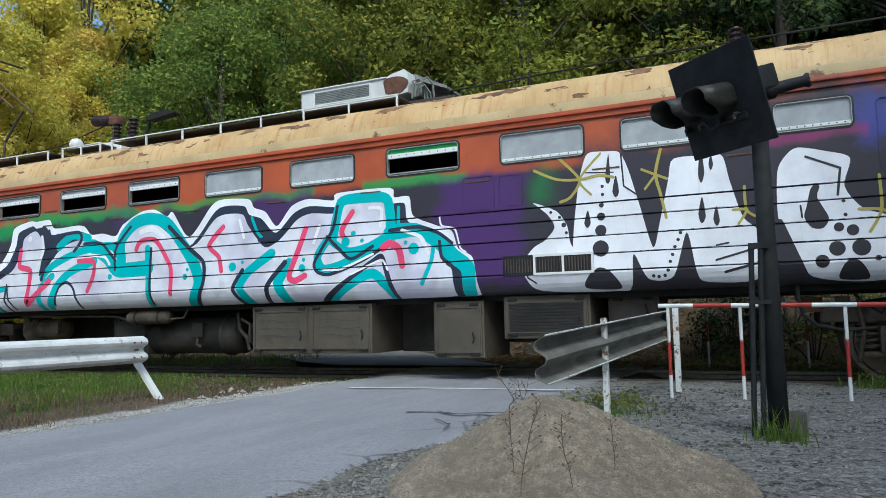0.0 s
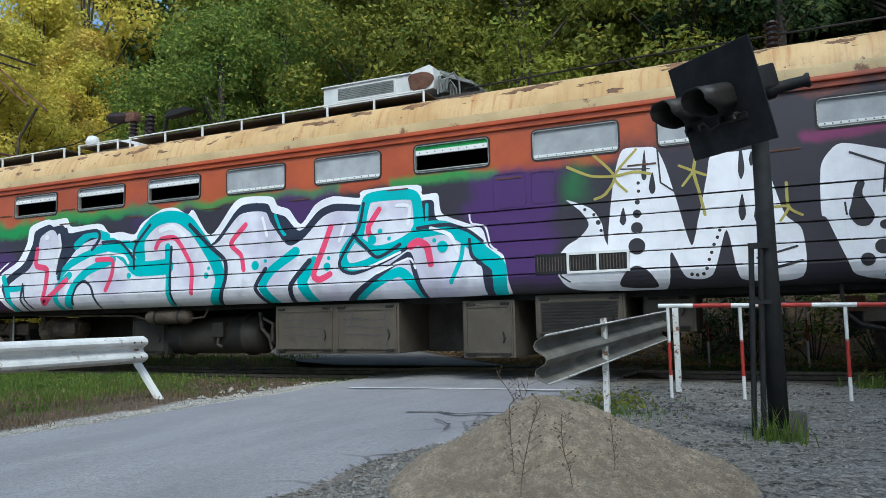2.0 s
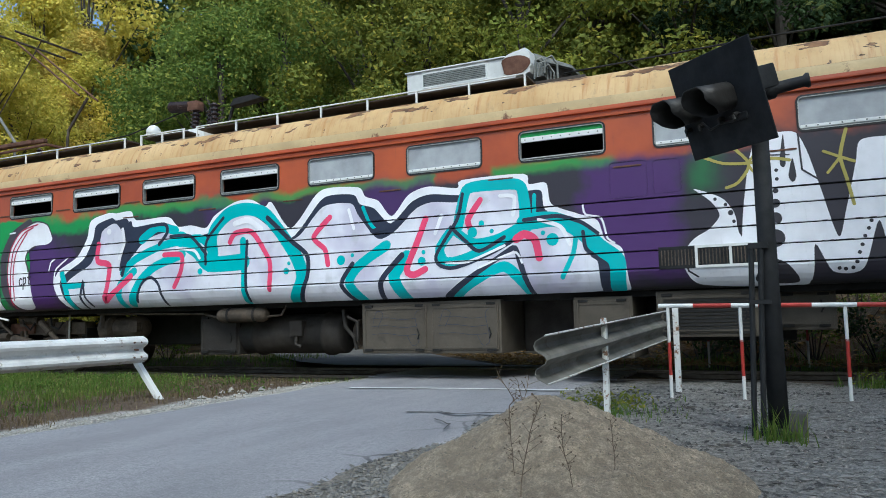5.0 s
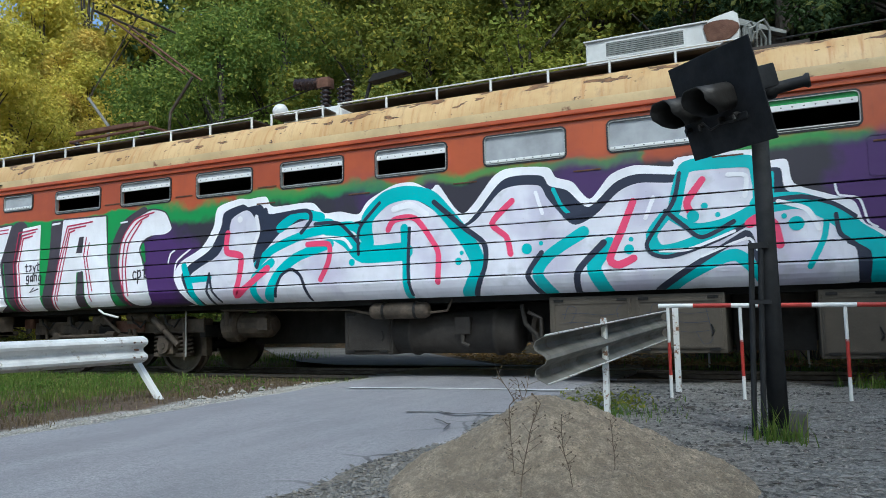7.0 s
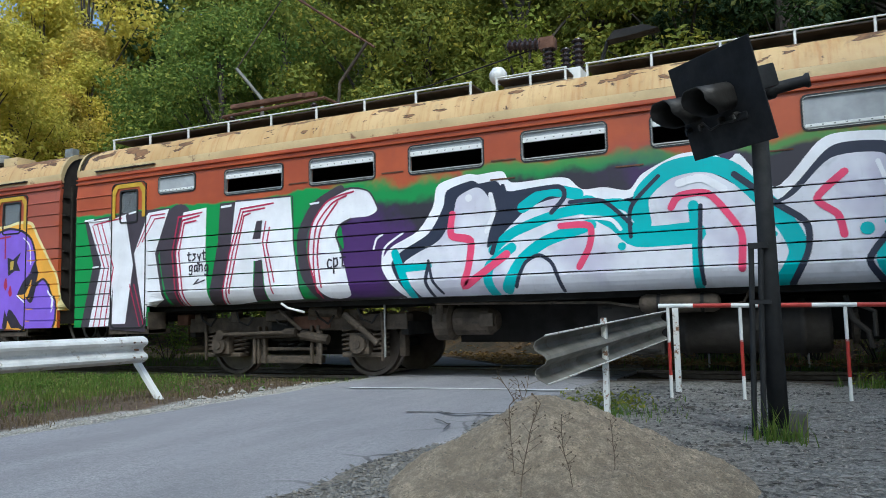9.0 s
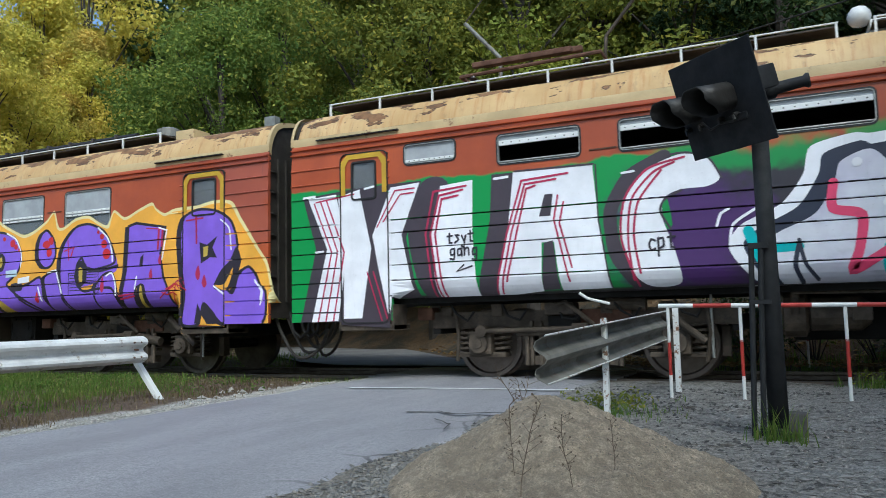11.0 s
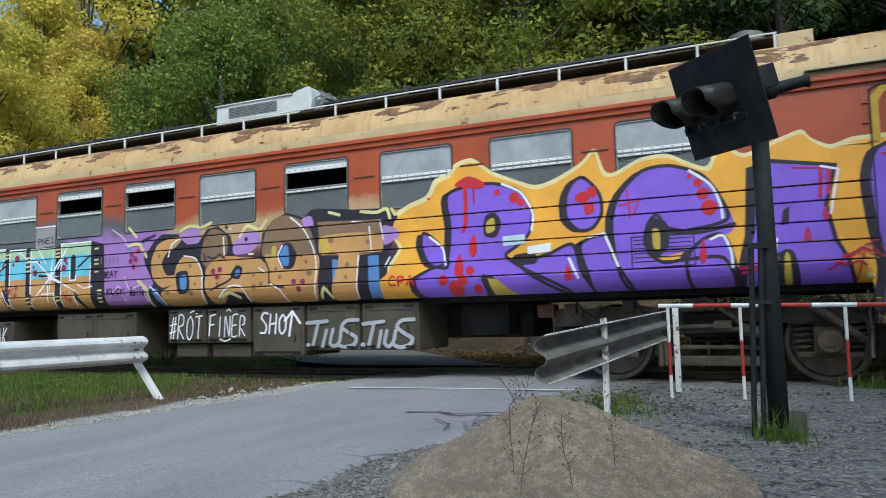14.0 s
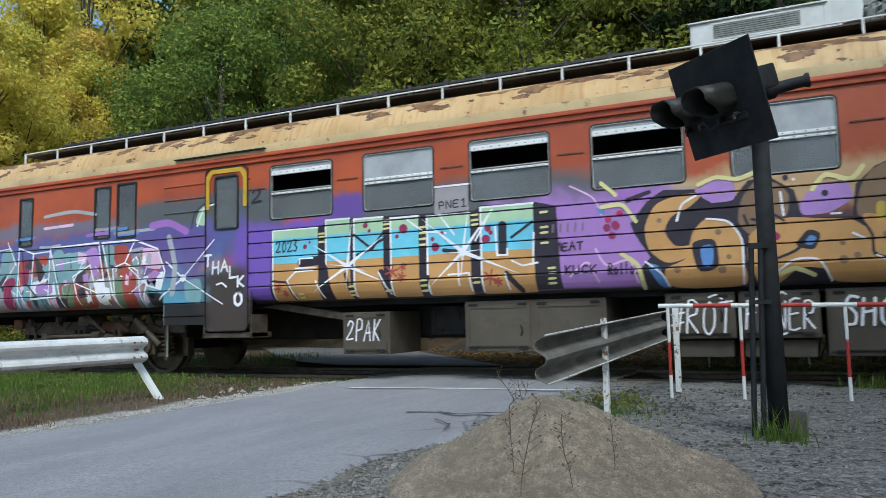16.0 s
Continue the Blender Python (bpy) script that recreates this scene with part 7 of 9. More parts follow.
stroke(trailer, "red_drip", "wine", 7, 0.03, [(-23.12, 1.33), (-22.8, 1.36)], False)
stroke(trailer, "red_drip", "wine", 7, 0.03, [(-23.1, 1.28), (-22.78, 1.32)], False)
fill(trailer, "red_drip", "wine", 7, [(-23.5, 1.69), (-23.47, 1.47), (-23.52, 1.4), (-23.56, 1.49)], True)
fill(trailer, "red_drip", "red", 7, [(-25.11, 1.48), (-25.06, 1.32), (-25.11, 1.27), (-25.16, 1.33)], True)
fill(trailer, "paper_sticker", "sticker", 8, [(-25.95, 1.88), (-25.65, 1.89), (-25.65, 1.77), (-25.95, 1.75)], False)
fill(trailer, "paper_sticker", "white", 8, [(-25.62, 1.73), (-25.31, 1.76), (-25.32, 1.65), (-25.62, 1.63)], False)
stroke(trailer, "white_scrawl", "white", 3, 0.03, [(-43.11, 1.2), (-43.08, 2.27), (-42.7, 2.15), (-42.75, 1.34), (-42.1, 1.37)], False)
stroke(trailer, "white_scrawl", "white", 3, 0.025, [(-42.7, 2.15), (-42.27, 2.17), (-42.31, 1.23)], False)
stroke(trailer, "white_scrawl", "white", 3, 0.03, [(-42.27, 2.22), (-41.09, 2.25), (-40.87, 1.19)], False)
stroke(trailer, "white_scrawl", "white", 3, 0.025, [(-42.27, 2.22), (-41.95, 1.17)], False)
stroke(trailer, "white_scrawl", "white", 3, 0.025, [(-41.54, 1.21), (-41.69, 1.7), (-41.28, 1.88), (-41.07, 1.24)], False)
stroke(trailer, "white_scrawl", "white", 3, 0.03, [(-41, 2.24), (-40.25, 2.24), (-39.75, 2.07), (-39.59, 1.7), (-39.68, 1.41), (-39.99, 1.49), (-40.1, 1.13)], False)
stroke(trailer, "white_scrawl", "white", 3, 0.03, [(-41, 2.24), (-40.67, 1.14)], False)
stroke(trailer, "white_scrawl", "white", 3, 0.025, [(-40.25, 2.24), (-40.47, 1.88), (-40.75, 1.8), (-40.67, 1.14)], False)
stroke(trailer, "white_scrawl", "white", 3, 0.025, [(-40.47, 1.88), (-40.18, 1.73), (-40.1, 1.13)], False)
stroke(trailer, "white_scrawl", "white", 3, 0.025, [(-43.39, 2.39), (-43.15, 1.97)], False)
stroke(trailer, "white_scrawl", "white", 3, 0.025, [(-38.92, 2.38), (-38.79, 2.64), (-38.58, 2.7)], True)
stroke(trailer, "white_scrawl", "white", 3, 0.03, [(-39.56, 1.84), (-39.21, 1.57), (-39.74, 1.25)], False)
fill(trailer, "white_scrawl", "white", 2, [(-40.05, 1.63), (-39.62, 1.7), (-39.68, 1.41), (-40.11, 1.54)], False)
fill(trailer, "white_scrawl", "white", 2, [(-42.71, 1.64), (-42.18, 1.72), (-42.1, 1.4), (-42.71, 1.44)], False)
fill(trailer, "paint_shard", "brick", 2, [(-40.76, 2.13), (-40.44, 2.16), (-40.3, 1.83), (-40.62, 1.8)], True)
fill(trailer, "paint_shard", "brick", 2, [(-40.62, 1.75), (-40.24, 1.73), (-40.25, 1.13), (-40.58, 1.14)], True)
fill(trailer, "paint_shard", "brick", 2, [(-42.7, 2.05), (-42.34, 2.08), (-42.4, 1.83), (-42.69, 1.74)], True)
fill(trailer, "paint_shard", "teal2", 2, [(-42.12, 2.02), (-41.43, 2.12), (-41.28, 1.88), (-41.82, 1.61)], True)
fill(trailer, "paint_shard", "teal2", 2, [(-43.54, 2.19), (-43.23, 2.23), (-43.21, 1.66), (-43.52, 1.68)], True)
fill(trailer, "paint_shard", "teal2", 2, [(-39.17, 1.5), (-38.86, 1.53), (-38.86, 1.18), (-39.14, 1.23)], True)
fill(trailer, "white_scrawl", "char", 2, [(-41.02, 2.15), (-40.82, 1.85), (-41, 1.39)], True)
fill(trailer, "white_scrawl", "char", 2, [(-41.69, 1.65), (-41.31, 1.83), (-41.41, 1.54)], True)
fill(trailer, "white_scrawl", "char", 2, [(-39.96, 1.42), (-39.68, 1.34), (-39.73, 1.12), (-39.95, 1.12)], False)
stroke(trailer, "white_scrawl", "white", 5, 0.02, [(-38.58, 2.14), (-39.21, 1.57), (-38.41, 1.14)], False)
dot(trailer, "white_scrawl", "white", 5, -39.21, 1.57, 0.06)
fill(trailer, "paint_shard", "berry", 2, [(-43.07, 1.96), (-42.82, 2.05), (-42.83, 1.65), (-43.04, 1.56)], True)
fill(trailer, "paint_shard", "teal2", 2, [(-42.19, 2.12), (-41.95, 2.15), (-41.76, 1.7), (-42.03, 1.62)], True)
fill(trailer, "white_scrawl", "lilac", 2, [(-41.42, 2.08), (-41.13, 2.16), (-41.04, 1.77), (-41.31, 1.68)], True)
fill(trailer, "paint_shard", "brick", 2, [(-41.68, 1.41), (-41.28, 1.59), (-41.13, 1.2), (-41.53, 1.16)], True)
fill(trailer, "white_scrawl", "umber", 2, [(-41.35, 1.98), (-41.16, 1.39), (-41.4, 1.3)], True)
fill(trailer, "paint_shard", "green2", 2, [(-41.96, 1.52), (-41.68, 1.55), (-41.7, 1.21), (-41.92, 1.2)], True)
fill(trailer, "paint_shard", "green2", 2, [(-40.75, 1.56), (-40.55, 1.65), (-40.51, 1.18), (-40.69, 1.19)], True)
fill(trailer, "white_scrawl", "pinkpale", 2, [(-40.06, 2.09), (-39.72, 2.03), (-39.68, 1.75), (-40.05, 1.81)], True)
fill(trailer, "paint_shard", "teal2", 2, [(-40.96, 2.15), (-40.73, 2.17), (-40.75, 1.85), (-40.91, 1.76)], True)
fill(trailer, "white_scrawl", "char", 2, [(-42.67, 2.1), (-42.4, 1.83), (-42.54, 1.64)], True)
fill(trailer, "white_scrawl", "char", 2, [(-42.1, 1.37), (-41.84, 1.32), (-41.88, 1.17), (-42.12, 1.18)], False)
fill(trailer, "white_scrawl", "white", 2, [(-41.17, 1.58), (-40.88, 1.62), (-40.8, 1.28), (-41.03, 1.2)], True)
fill(trailer, "paint_shard", "berry", 2, [(-43.44, 1.67), (-43.17, 1.71), (-43.19, 1.21), (-43.45, 1.21)], True)
fill(trailer, "white_scrawl", "lilac", 2, [(-42.59, 1.59), (-42.25, 1.63), (-42.21, 1.43), (-42.59, 1.44)], True)
stroke(trailer, "white_scrawl", "white", 3, 0.02, [(-43.62, 2.25), (-43.31, 2.28), (-43.18, 1.97), (-43.51, 1.62)], False)
stroke(trailer, "white_scrawl", "white", 3, 0.02, [(-42.12, 1.92), (-41.42, 1.98), (-41.68, 1.6), (-41.07, 1.39)], False)
stroke(trailer, "white_scrawl", "white", 3, 0.02, [(-40.43, 1.83), (-40.05, 1.54), (-40.36, 1.36)], False)
stroke(trailer, "white_scrawl", "char", 3, 0.03, [(-40.85, 2.23), (-40.82, 1.85), (-40.56, 1.79)], False)
stroke(trailer, "white_scrawl", "char", 3, 0.03, [(-43, 2.22), (-42.91, 1.65), (-42.6, 1.39)], False)
stroke(trailer, "white_scrawl", "char", 3, 0.025, [(-39.69, 2.02), (-39.6, 1.7)], False)
stroke(trailer, "paint_shard", "chalk", 3, 0.1, [(-39.51, 2.24), (-39.38, 1.78), (-39.44, 1.33)], True)
stroke(trailer, "white_scrawl", "mauve", 3, 0.12, [(-39.88, 2.45), (-39.51, 2.47), (-39.15, 2.31)], True)
stroke(trailer, "paint_shard", "chalk", 3, 0.06, [(-42.43, 2.79), (-41.72, 2.83), (-41.17, 2.74)], True)
stroke(trailer, "white_scrawl", "pinkpale", 3, 0.05, [(-42.43, 2.58), (-41.72, 2.6)], True)
stroke(trailer, "white_scrawl", "char", 3, 0.03, [(-39.04, 2.35), (-38.98, 2.57), (-38.79, 2.71), (-38.53, 2.71)], True)
fill(trailer, "white_scrawl", "pale", 2, [(-38.95, 2.43), (-38.87, 2.63), (-38.76, 2.68), (-38.76, 2.39)], True)
stroke(trailer, "pink_curve", "pinkpale", 4, 0.02, [(-32.91, 2.45), (-32.63, 2.28), (-32.53, 2.06)], True)
stroke(trailer, "pink_curve", "pinkpale", 4, 0.02, [(-32.95, 1.32), (-32.73, 1.49), (-32.6, 1.24)], True)
stroke(trailer, "pink_curve", "pinkpale", 4, 0.025, [(-32.62, 1.65), (-32.49, 1.44), (-32.22, 1.49), (-32.13, 1.22)], True)
stroke(trailer, "pink_curve", "mauve", 4, 0.1, [(-32.32, 2.29), (-32.08, 2.3), (-31.98, 2.23)], True)
stroke(trailer, "pink_curve", "ink", 4, 0.05, [(-32.22, 2.21), (-31.95, 2.29)], True)
stroke(trailer, "pink_curve", "lemon", 4, 0.05, [(-32.52, 2.45), (-32.35, 2.29)], True)
stroke(trailer, "pink_curve", "lemon", 4, 0.05, [(-32.31, 1.57), (-32.12, 1.42), (-32.07, 1.15)], True)
dot(trailer, "pink_curve", "wine", 5, -32.45, 2.0, 0.04)
dot(trailer, "pink_curve", "wine", 5, -32.31, 2.06, 0.04)
dot(trailer, "pink_curve", "wine", 5, -32.35, 1.91, 0.04)
fill(trailer, "pink_curve", "lilac", 3, [(-31.34, 2.3), (-31.06, 2.39), (-31.01, 2.17), (-31.26, 2.1)], True)
fill(trailer, "pink_curve", "sky", 4, [(-32.55, 2.17), (-32.48, 2.12), (-32.51, 2.06), (-32.58, 2.11)], True)
fill(trailer, "sprayed_tag", "grey", 5, [(-34.77, 2.59), (-34.28, 2.59), (-34.29, 2.26), (-34.78, 2.24)], False)
stroke(trailer, "sprayed_tag", "white", 6, 0.025, [(-34.77, 2.61), (-34.28, 2.61)], False)
stroke(trailer, "chalk_tag", "chalk", 1, 0.055, [(-29.12, 0.82), (-28.77, 0.84)], False, 0.18)
stroke(trailer, "chalk_tag", "chalk", 1, 0.055, [(-28.92, 0.83), (-29.02, 0.48)], False, 0.18)
stroke(trailer, "chalk_tag", "chalk", 1, 0.055, [(-29.11, 0.5), (-29.09, 0.5)], False, 0.18)
stroke(trailer, "chalk_tag", "chalk", 1, 0.055, [(-28.78, 0.71), (-28.85, 0.48)], False, 0.18)
stroke(trailer, "chalk_tag", "chalk", 1, 0.055, [(-28.67, 0.72), (-28.72, 0.52), (-28.64, 0.48), (-28.56, 0.55), (-28.53, 0.72)], True, 0.18)
stroke(trailer, "chalk_tag", "chalk", 1, 0.055, [(-28.25, 0.85), (-28.44, 0.84), (-28.52, 0.75), (-28.4, 0.67), (-28.28, 0.6), (-28.32, 0.5), (-28.49, 0.47), (-28.59, 0.5)], True, 0.18)
stroke(trailer, "chalk_tag", "chalk", 1, 0.055, [(-28.16, 0.79), (-27.83, 0.82)], False, 0.18)
stroke(trailer, "chalk_tag", "chalk", 1, 0.055, [(-27.98, 0.81), (-28.08, 0.47)], False, 0.18)
stroke(trailer, "chalk_tag", "chalk", 1, 0.055, [(-28.18, 0.5), (-28.16, 0.5)], False, 0.18)
stroke(trailer, "chalk_tag", "chalk", 1, 0.055, [(-27.87, 0.69), (-27.92, 0.47)], False, 0.18)
stroke(trailer, "chalk_tag", "chalk", 1, 0.055, [(-27.78, 0.69), (-27.82, 0.52), (-27.75, 0.47), (-27.68, 0.54), (-27.64, 0.69)], True, 0.18)
stroke(trailer, "chalk_tag", "chalk", 1, 0.055, [(-27.35, 0.84), (-27.54, 0.83), (-27.62, 0.74), (-27.5, 0.65), (-27.38, 0.58), (-27.43, 0.49), (-27.59, 0.46), (-27.66, 0.49)], True, 0.18)

# tan and brown bubble letters between the lilac cloud and the purple ones
fill(trailer, "letter_ground", "ink", 1, [(-32.19, 1.93), (-31.97, 2.19), (-31.79, 2.3), (-31.38, 2.27), (-31.03, 2.12), (-30.86, 2.32), (-30.64, 2.35), (-30.39, 2.17), (-30.32, 1.85), (-29.84, 1.84), (-29.79, 2.18), (-29.6, 2.36), (-29.35, 2.46), (-29.03, 2.36), (-28.86, 2.41), (-28.83, 2.24), (-28.72, 2.32), (-28.69, 1.07), (-32.03, 1.15), (-32.1, 1.37), (-31.97, 1.51), (-32.15, 1.81)], False)
stroke(trailer, "letter_ground", "ink", 1, 0.5, [(-28.81, 2.24), (-28.23, 2.15), (-27.68, 2.13)], False)
fill(trailer, "letter_ground", "ink", 1, [(-28.86, 2.34), (-27.63, 2.26), (-27.46, 2.09), (-27.65, 1.72), (-27.67, 1.14), (-28.84, 1.12)], False)
fill(trailer, "tan_letter", "tan", 3, [(-31.36, 2.22), (-31.61, 2.22), (-31.88, 2.13), (-32.02, 1.87), (-31.98, 1.6), (-31.79, 1.44), (-31.57, 1.48), (-31.49, 1.62), (-31.68, 1.63), (-31.79, 1.81), (-31.7, 1.98), (-31.49, 2.08)], True)
fill(trailer, "tan_letter", "tan", 3, [(-31.57, 1.48), (-31.48, 1.77), (-31.32, 1.92), (-31.09, 1.87), (-30.96, 1.67), (-30.95, 1.42), (-30.96, 1.15), (-31.72, 1.15), (-31.8, 1.36)], True)
fill(trailer, "brown_letter", "umber", 3, [(-30.98, 1.86), (-30.93, 2.12), (-30.78, 2.3), (-30.58, 2.27), (-30.45, 2.13), (-30.48, 1.9), (-30.64, 1.84), (-30.84, 1.7)], True)
fill(trailer, "tan_letter", "tan", 3, [(-30.89, 1.67), (-30.7, 1.83), (-30.45, 1.87), (-30.16, 1.84), (-29.84, 1.8), (-29.67, 1.63), (-29.65, 1.41), (-29.42, 1.36), (-29.36, 1.14), (-30.02, 1.15), (-30.11, 1.28), (-30.38, 1.31), (-30.59, 1.16), (-30.8, 1.16), (-30.91, 1.42)], True)
fill(trailer, "brown_letter", "umber", 3, [(-29.77, 1.82), (-29.75, 2.13), (-29.63, 2.32), (-29.4, 2.42), (-29.13, 2.35), (-28.92, 2.16), (-28.83, 1.89), (-28.82, 1.7), (-29.29, 1.68)], True)
fill(trailer, "tan_letter", "tan", 4, [(-29.74, 1.85), (-29.44, 1.8), (-28.81, 1.81), (-28.8, 1.46), (-28.87, 1.15), (-29.35, 1.16), (-29.4, 1.35), (-29.65, 1.45)], True)
fill(trailer, "brown_letter", "umber", 3, [(-28.8, 2.28), (-27.75, 2.24), (-27.74, 1.79), (-28.11, 1.75), (-28.75, 1.79)], False)
fill(trailer, "tan_letter", "tan", 4, [(-28.76, 2.04), (-28.52, 2.08), (-28.1, 2.08), (-27.75, 2.02), (-27.74, 1.79), (-28.11, 1.76), (-28.17, 1.16), (-28.59, 1.16), (-28.44, 1.77), (-28.75, 1.79)], True)
fill(trailer, "blue_patch", "sky", 4, [(-27.96, 1.74), (-27.79, 1.74), (-27.78, 1.16), (-27.96, 1.15)], False)
fill(trailer, "blue_patch", "sky", 4, [(-28.55, 1.72), (-28.38, 1.7), (-28.46, 1.42), (-28.55, 1.38)], False)
fill(trailer, "blue_patch", "sky", 4, [(-32, 1.4), (-31.9, 1.42), (-31.78, 1.17), (-31.88, 1.17)], True)
fill(trailer, "dark_counter", "ink", 5, [(-31.49, 1.64), (-31.25, 1.67), (-31.22, 1.37), (-31.43, 1.33)], True)
fill(trailer, "blue_patch", "sky", 6, [(-31.4, 1.59), (-31.27, 1.61), (-31.28, 1.39), (-31.38, 1.38)], True)
fill(trailer, "dark_counter", "ink", 5, [(-30.4, 1.56), (-30.28, 1.72), (-30.16, 1.67), (-30.23, 1.51)], True)
fill(trailer, "blue_patch", "sky", 6, [(-30.32, 1.58), (-30.26, 1.66), (-30.2, 1.63), (-30.25, 1.55)], True)
fill(trailer, "dark_counter", "ink", 5, [(-29.51, 1.82), (-29.42, 1.99), (-29.27, 2), (-29.17, 1.82), (-29.23, 1.64), (-29.4, 1.63)], True)
fill(trailer, "blue_patch", "sky", 6, [(-29.47, 1.82), (-29.4, 1.95), (-29.32, 1.96), (-29.3, 1.69), (-29.4, 1.67)], True)
fill(trailer, "yellow_patch", "mustard2", 5, [(-29.61, 1.96), (-29.53, 1.97), (-29.55, 1.78), (-29.61, 1.78)], True)
fill(trailer, "yellow_patch", "mustard2", 5, [(-28.76, 2.04), (-28.61, 2), (-28.6, 1.82), (-28.72, 1.82)], True)
fill(trailer, "lilac_patch", "lilac", 4, [(-30.34, 2.01), (-30.18, 2.2), (-29.89, 2.22), (-29.83, 2.04), (-30.05, 1.9), (-30.31, 1.89)], True)
fill(trailer, "lilac_patch", "lilac", 4, [(-31.43, 2.27), (-31.03, 2.3), (-31.02, 2.12), (-31.26, 2.11)], True)
fill(trailer, "lilac_patch", "lilac", 3, [(-27.73, 2.14), (-27.52, 2.1), (-27.46, 1.99), (-27.69, 1.88)], True)
fill(trailer, "lilac_patch", "lilac", 4, [(-29.07, 2.34), (-28.91, 2.37), (-28.87, 2.23), (-29.01, 2.21)], True)
stroke(trailer, "white_shine", "white", 7, 0.024, [(-31.32, 1.92), (-31.09, 1.87), (-30.96, 1.67), (-30.95, 1.42), (-30.96, 1.16)], True)
stroke(trailer, "white_shine", "white", 7, 0.024, [(-31.42, 2.2), (-31.58, 2.11), (-31.65, 1.92)], True)
stroke(trailer, "white_shine", "white", 7, 0.024, [(-30.53, 2.16), (-30.51, 1.9)], True)
stroke(trailer, "white_shine", "white", 7, 0.024, [(-30.65, 1.24), (-30.43, 1.4), (-30.19, 1.39), (-30.07, 1.16)], True)
stroke(trailer, "white_shine", "white", 7, 0.024, [(-29.85, 1.66), (-29.73, 1.59)], True)
stroke(trailer, "white_shine", "white", 7, 0.024, [(-29.64, 1.41), (-29.47, 1.31), (-29.39, 1.14)], True)
stroke(trailer, "white_shine", "white", 7, 0.024, [(-29.27, 2.38), (-29.04, 2.19), (-28.87, 1.89), (-28.82, 1.59), (-28.89, 1.16)], True)
stroke(trailer, "white_shine", "white", 7, 0.024, [(-29.42, 1.97), (-29.5, 1.82), (-29.42, 1.65)], True)
stroke(trailer, "white_shine", "white", 7, 0.024, [(-30.04, 1.88), (-29.95, 1.88)], True)
stroke(trailer, "white_shine", "white", 7, 0.024, [(-32.03, 1.46), (-31.85, 1.31), (-31.78, 1.16)], True)
stroke(trailer, "white_shine", "white", 7, 0.022, [(-28.11, 1.75), (-28.17, 1.16)], True)
stroke(trailer, "white_shine", "white", 7, 0.022, [(-27.93, 2.15), (-27.9, 1.8)], True)
stroke(trailer, "white_shine", "white", 7, 0.022, [(-28.21, 2.24), (-28, 2.21)], True)
stroke(trailer, "white_shine", "white", 7, 0.022, [(-27.76, 2.23), (-27.71, 1.96)], True)
stroke(trailer, "white_shine", "white", 7, 0.022, [(-27.61, 1.7), (-27.69, 1.58)], True)
stroke(trailer, "lemon_curl", "lemon", 7, 0.05, [(-31.39, 2.32), (-31.2, 2.39), (-30.97, 2.35), (-30.77, 2.41)], True)
stroke(trailer, "lemon_curl", "lemon", 7, 0.05, [(-30.21, 2.16), (-30.07, 2.31), (-29.84, 2.24), (-29.71, 2.37)], True)
stroke(trailer, "lemon_curl", "lemon", 7, 0.05, [(-30.59, 1.24), (-30.43, 1.31), (-30.24, 1.23)], True)
stroke(trailer, "lemon_curl", "lemon", 7, 0.05, [(-32.53, 2.15), (-32.28, 2.16), (-32.12, 1.95)], True)
stroke(trailer, "lemon_curl", "lemon", 7, 0.045, [(-28.06, 2.37), (-27.81, 2.34), (-27.65, 2.38), (-27.6, 2.24)], True)
stroke(trailer, "lemon_curl", "lemon", 7, 0.045, [(-28.59, 2.4), (-28.42, 2.35)], True)
stroke(trailer, "lemon_curl", "lemon", 7, 0.045, [(-28.78, 1.18), (-28.7, 1.32), (-28.6, 1.18)], True)
stroke(trailer, "lemon_curl", "lemon", 7, 0.045, [(-27.57, 2.37), (-27.52, 2.29)], True)
stroke(trailer, "dark_line", "ink", 6, 0.028, [(-30.92, 1.93), (-30.88, 1.81)], True)
stroke(trailer, "dark_line", "ink", 6, 0.028, [(-30.84, 1.88), (-30.7, 1.85), (-30.61, 1.91), (-30.51, 1.84)], True)
stroke(trailer, "dark_line", "ink", 6, 0.028, [(-30.79, 1.36), (-30.48, 1.47), (-30.37, 1.53)], True)
stroke(trailer, "dark_line", "ink", 6, 0.028, [(-29.77, 1.82), (-29.67, 1.63), (-29.65, 1.41), (-29.4, 1.35)], True)
stroke(trailer, "dark_line", "ink", 6, 0.028, [(-30.89, 1.67), (-30.91, 1.42), (-30.83, 1.17)], True)
dot(trailer, "brown_spot", "umber", 5, -31.67, 1.35, 0.04)
dot(trailer, "brown_spot", "umber", 5, -31.2, 1.76, 0.035)
dot(trailer, "brown_spot", "umber", 5, -31.18, 1.33, 0.045)
dot(trailer, "brown_spot", "umber", 5, -31.1, 1.47, 0.03)
dot(trailer, "brown_spot", "umber", 5, -31.85, 1.94, 0.03)
dot(trailer, "brown_spot", "umber", 5, -30.65, 1.45, 0.03)
dot(trailer, "brown_spot", "umber", 5, -29.95, 1.38, 0.045)
dot(trailer, "brown_spot", "umber", 5, -29.82, 1.42, 0.035)
dot(trailer, "brown_spot", "umber", 5, -29.95, 1.56, 0.03)
dot(trailer, "brown_spot", "umber", 5, -29.54, 1.63, 0.03)
dot(trailer, "brown_spot", "umber", 5, -28.95, 1.55, 0.05)
dot(trailer, "brown_spot", "umber", 5, -29.09, 1.82, 0.035)
dot(trailer, "brown_spot", "umber", 5, -29, 1.71, 0.03)
dot(trailer, "brown_spot", "umber", 5, -29.47, 1.51, 0.035)
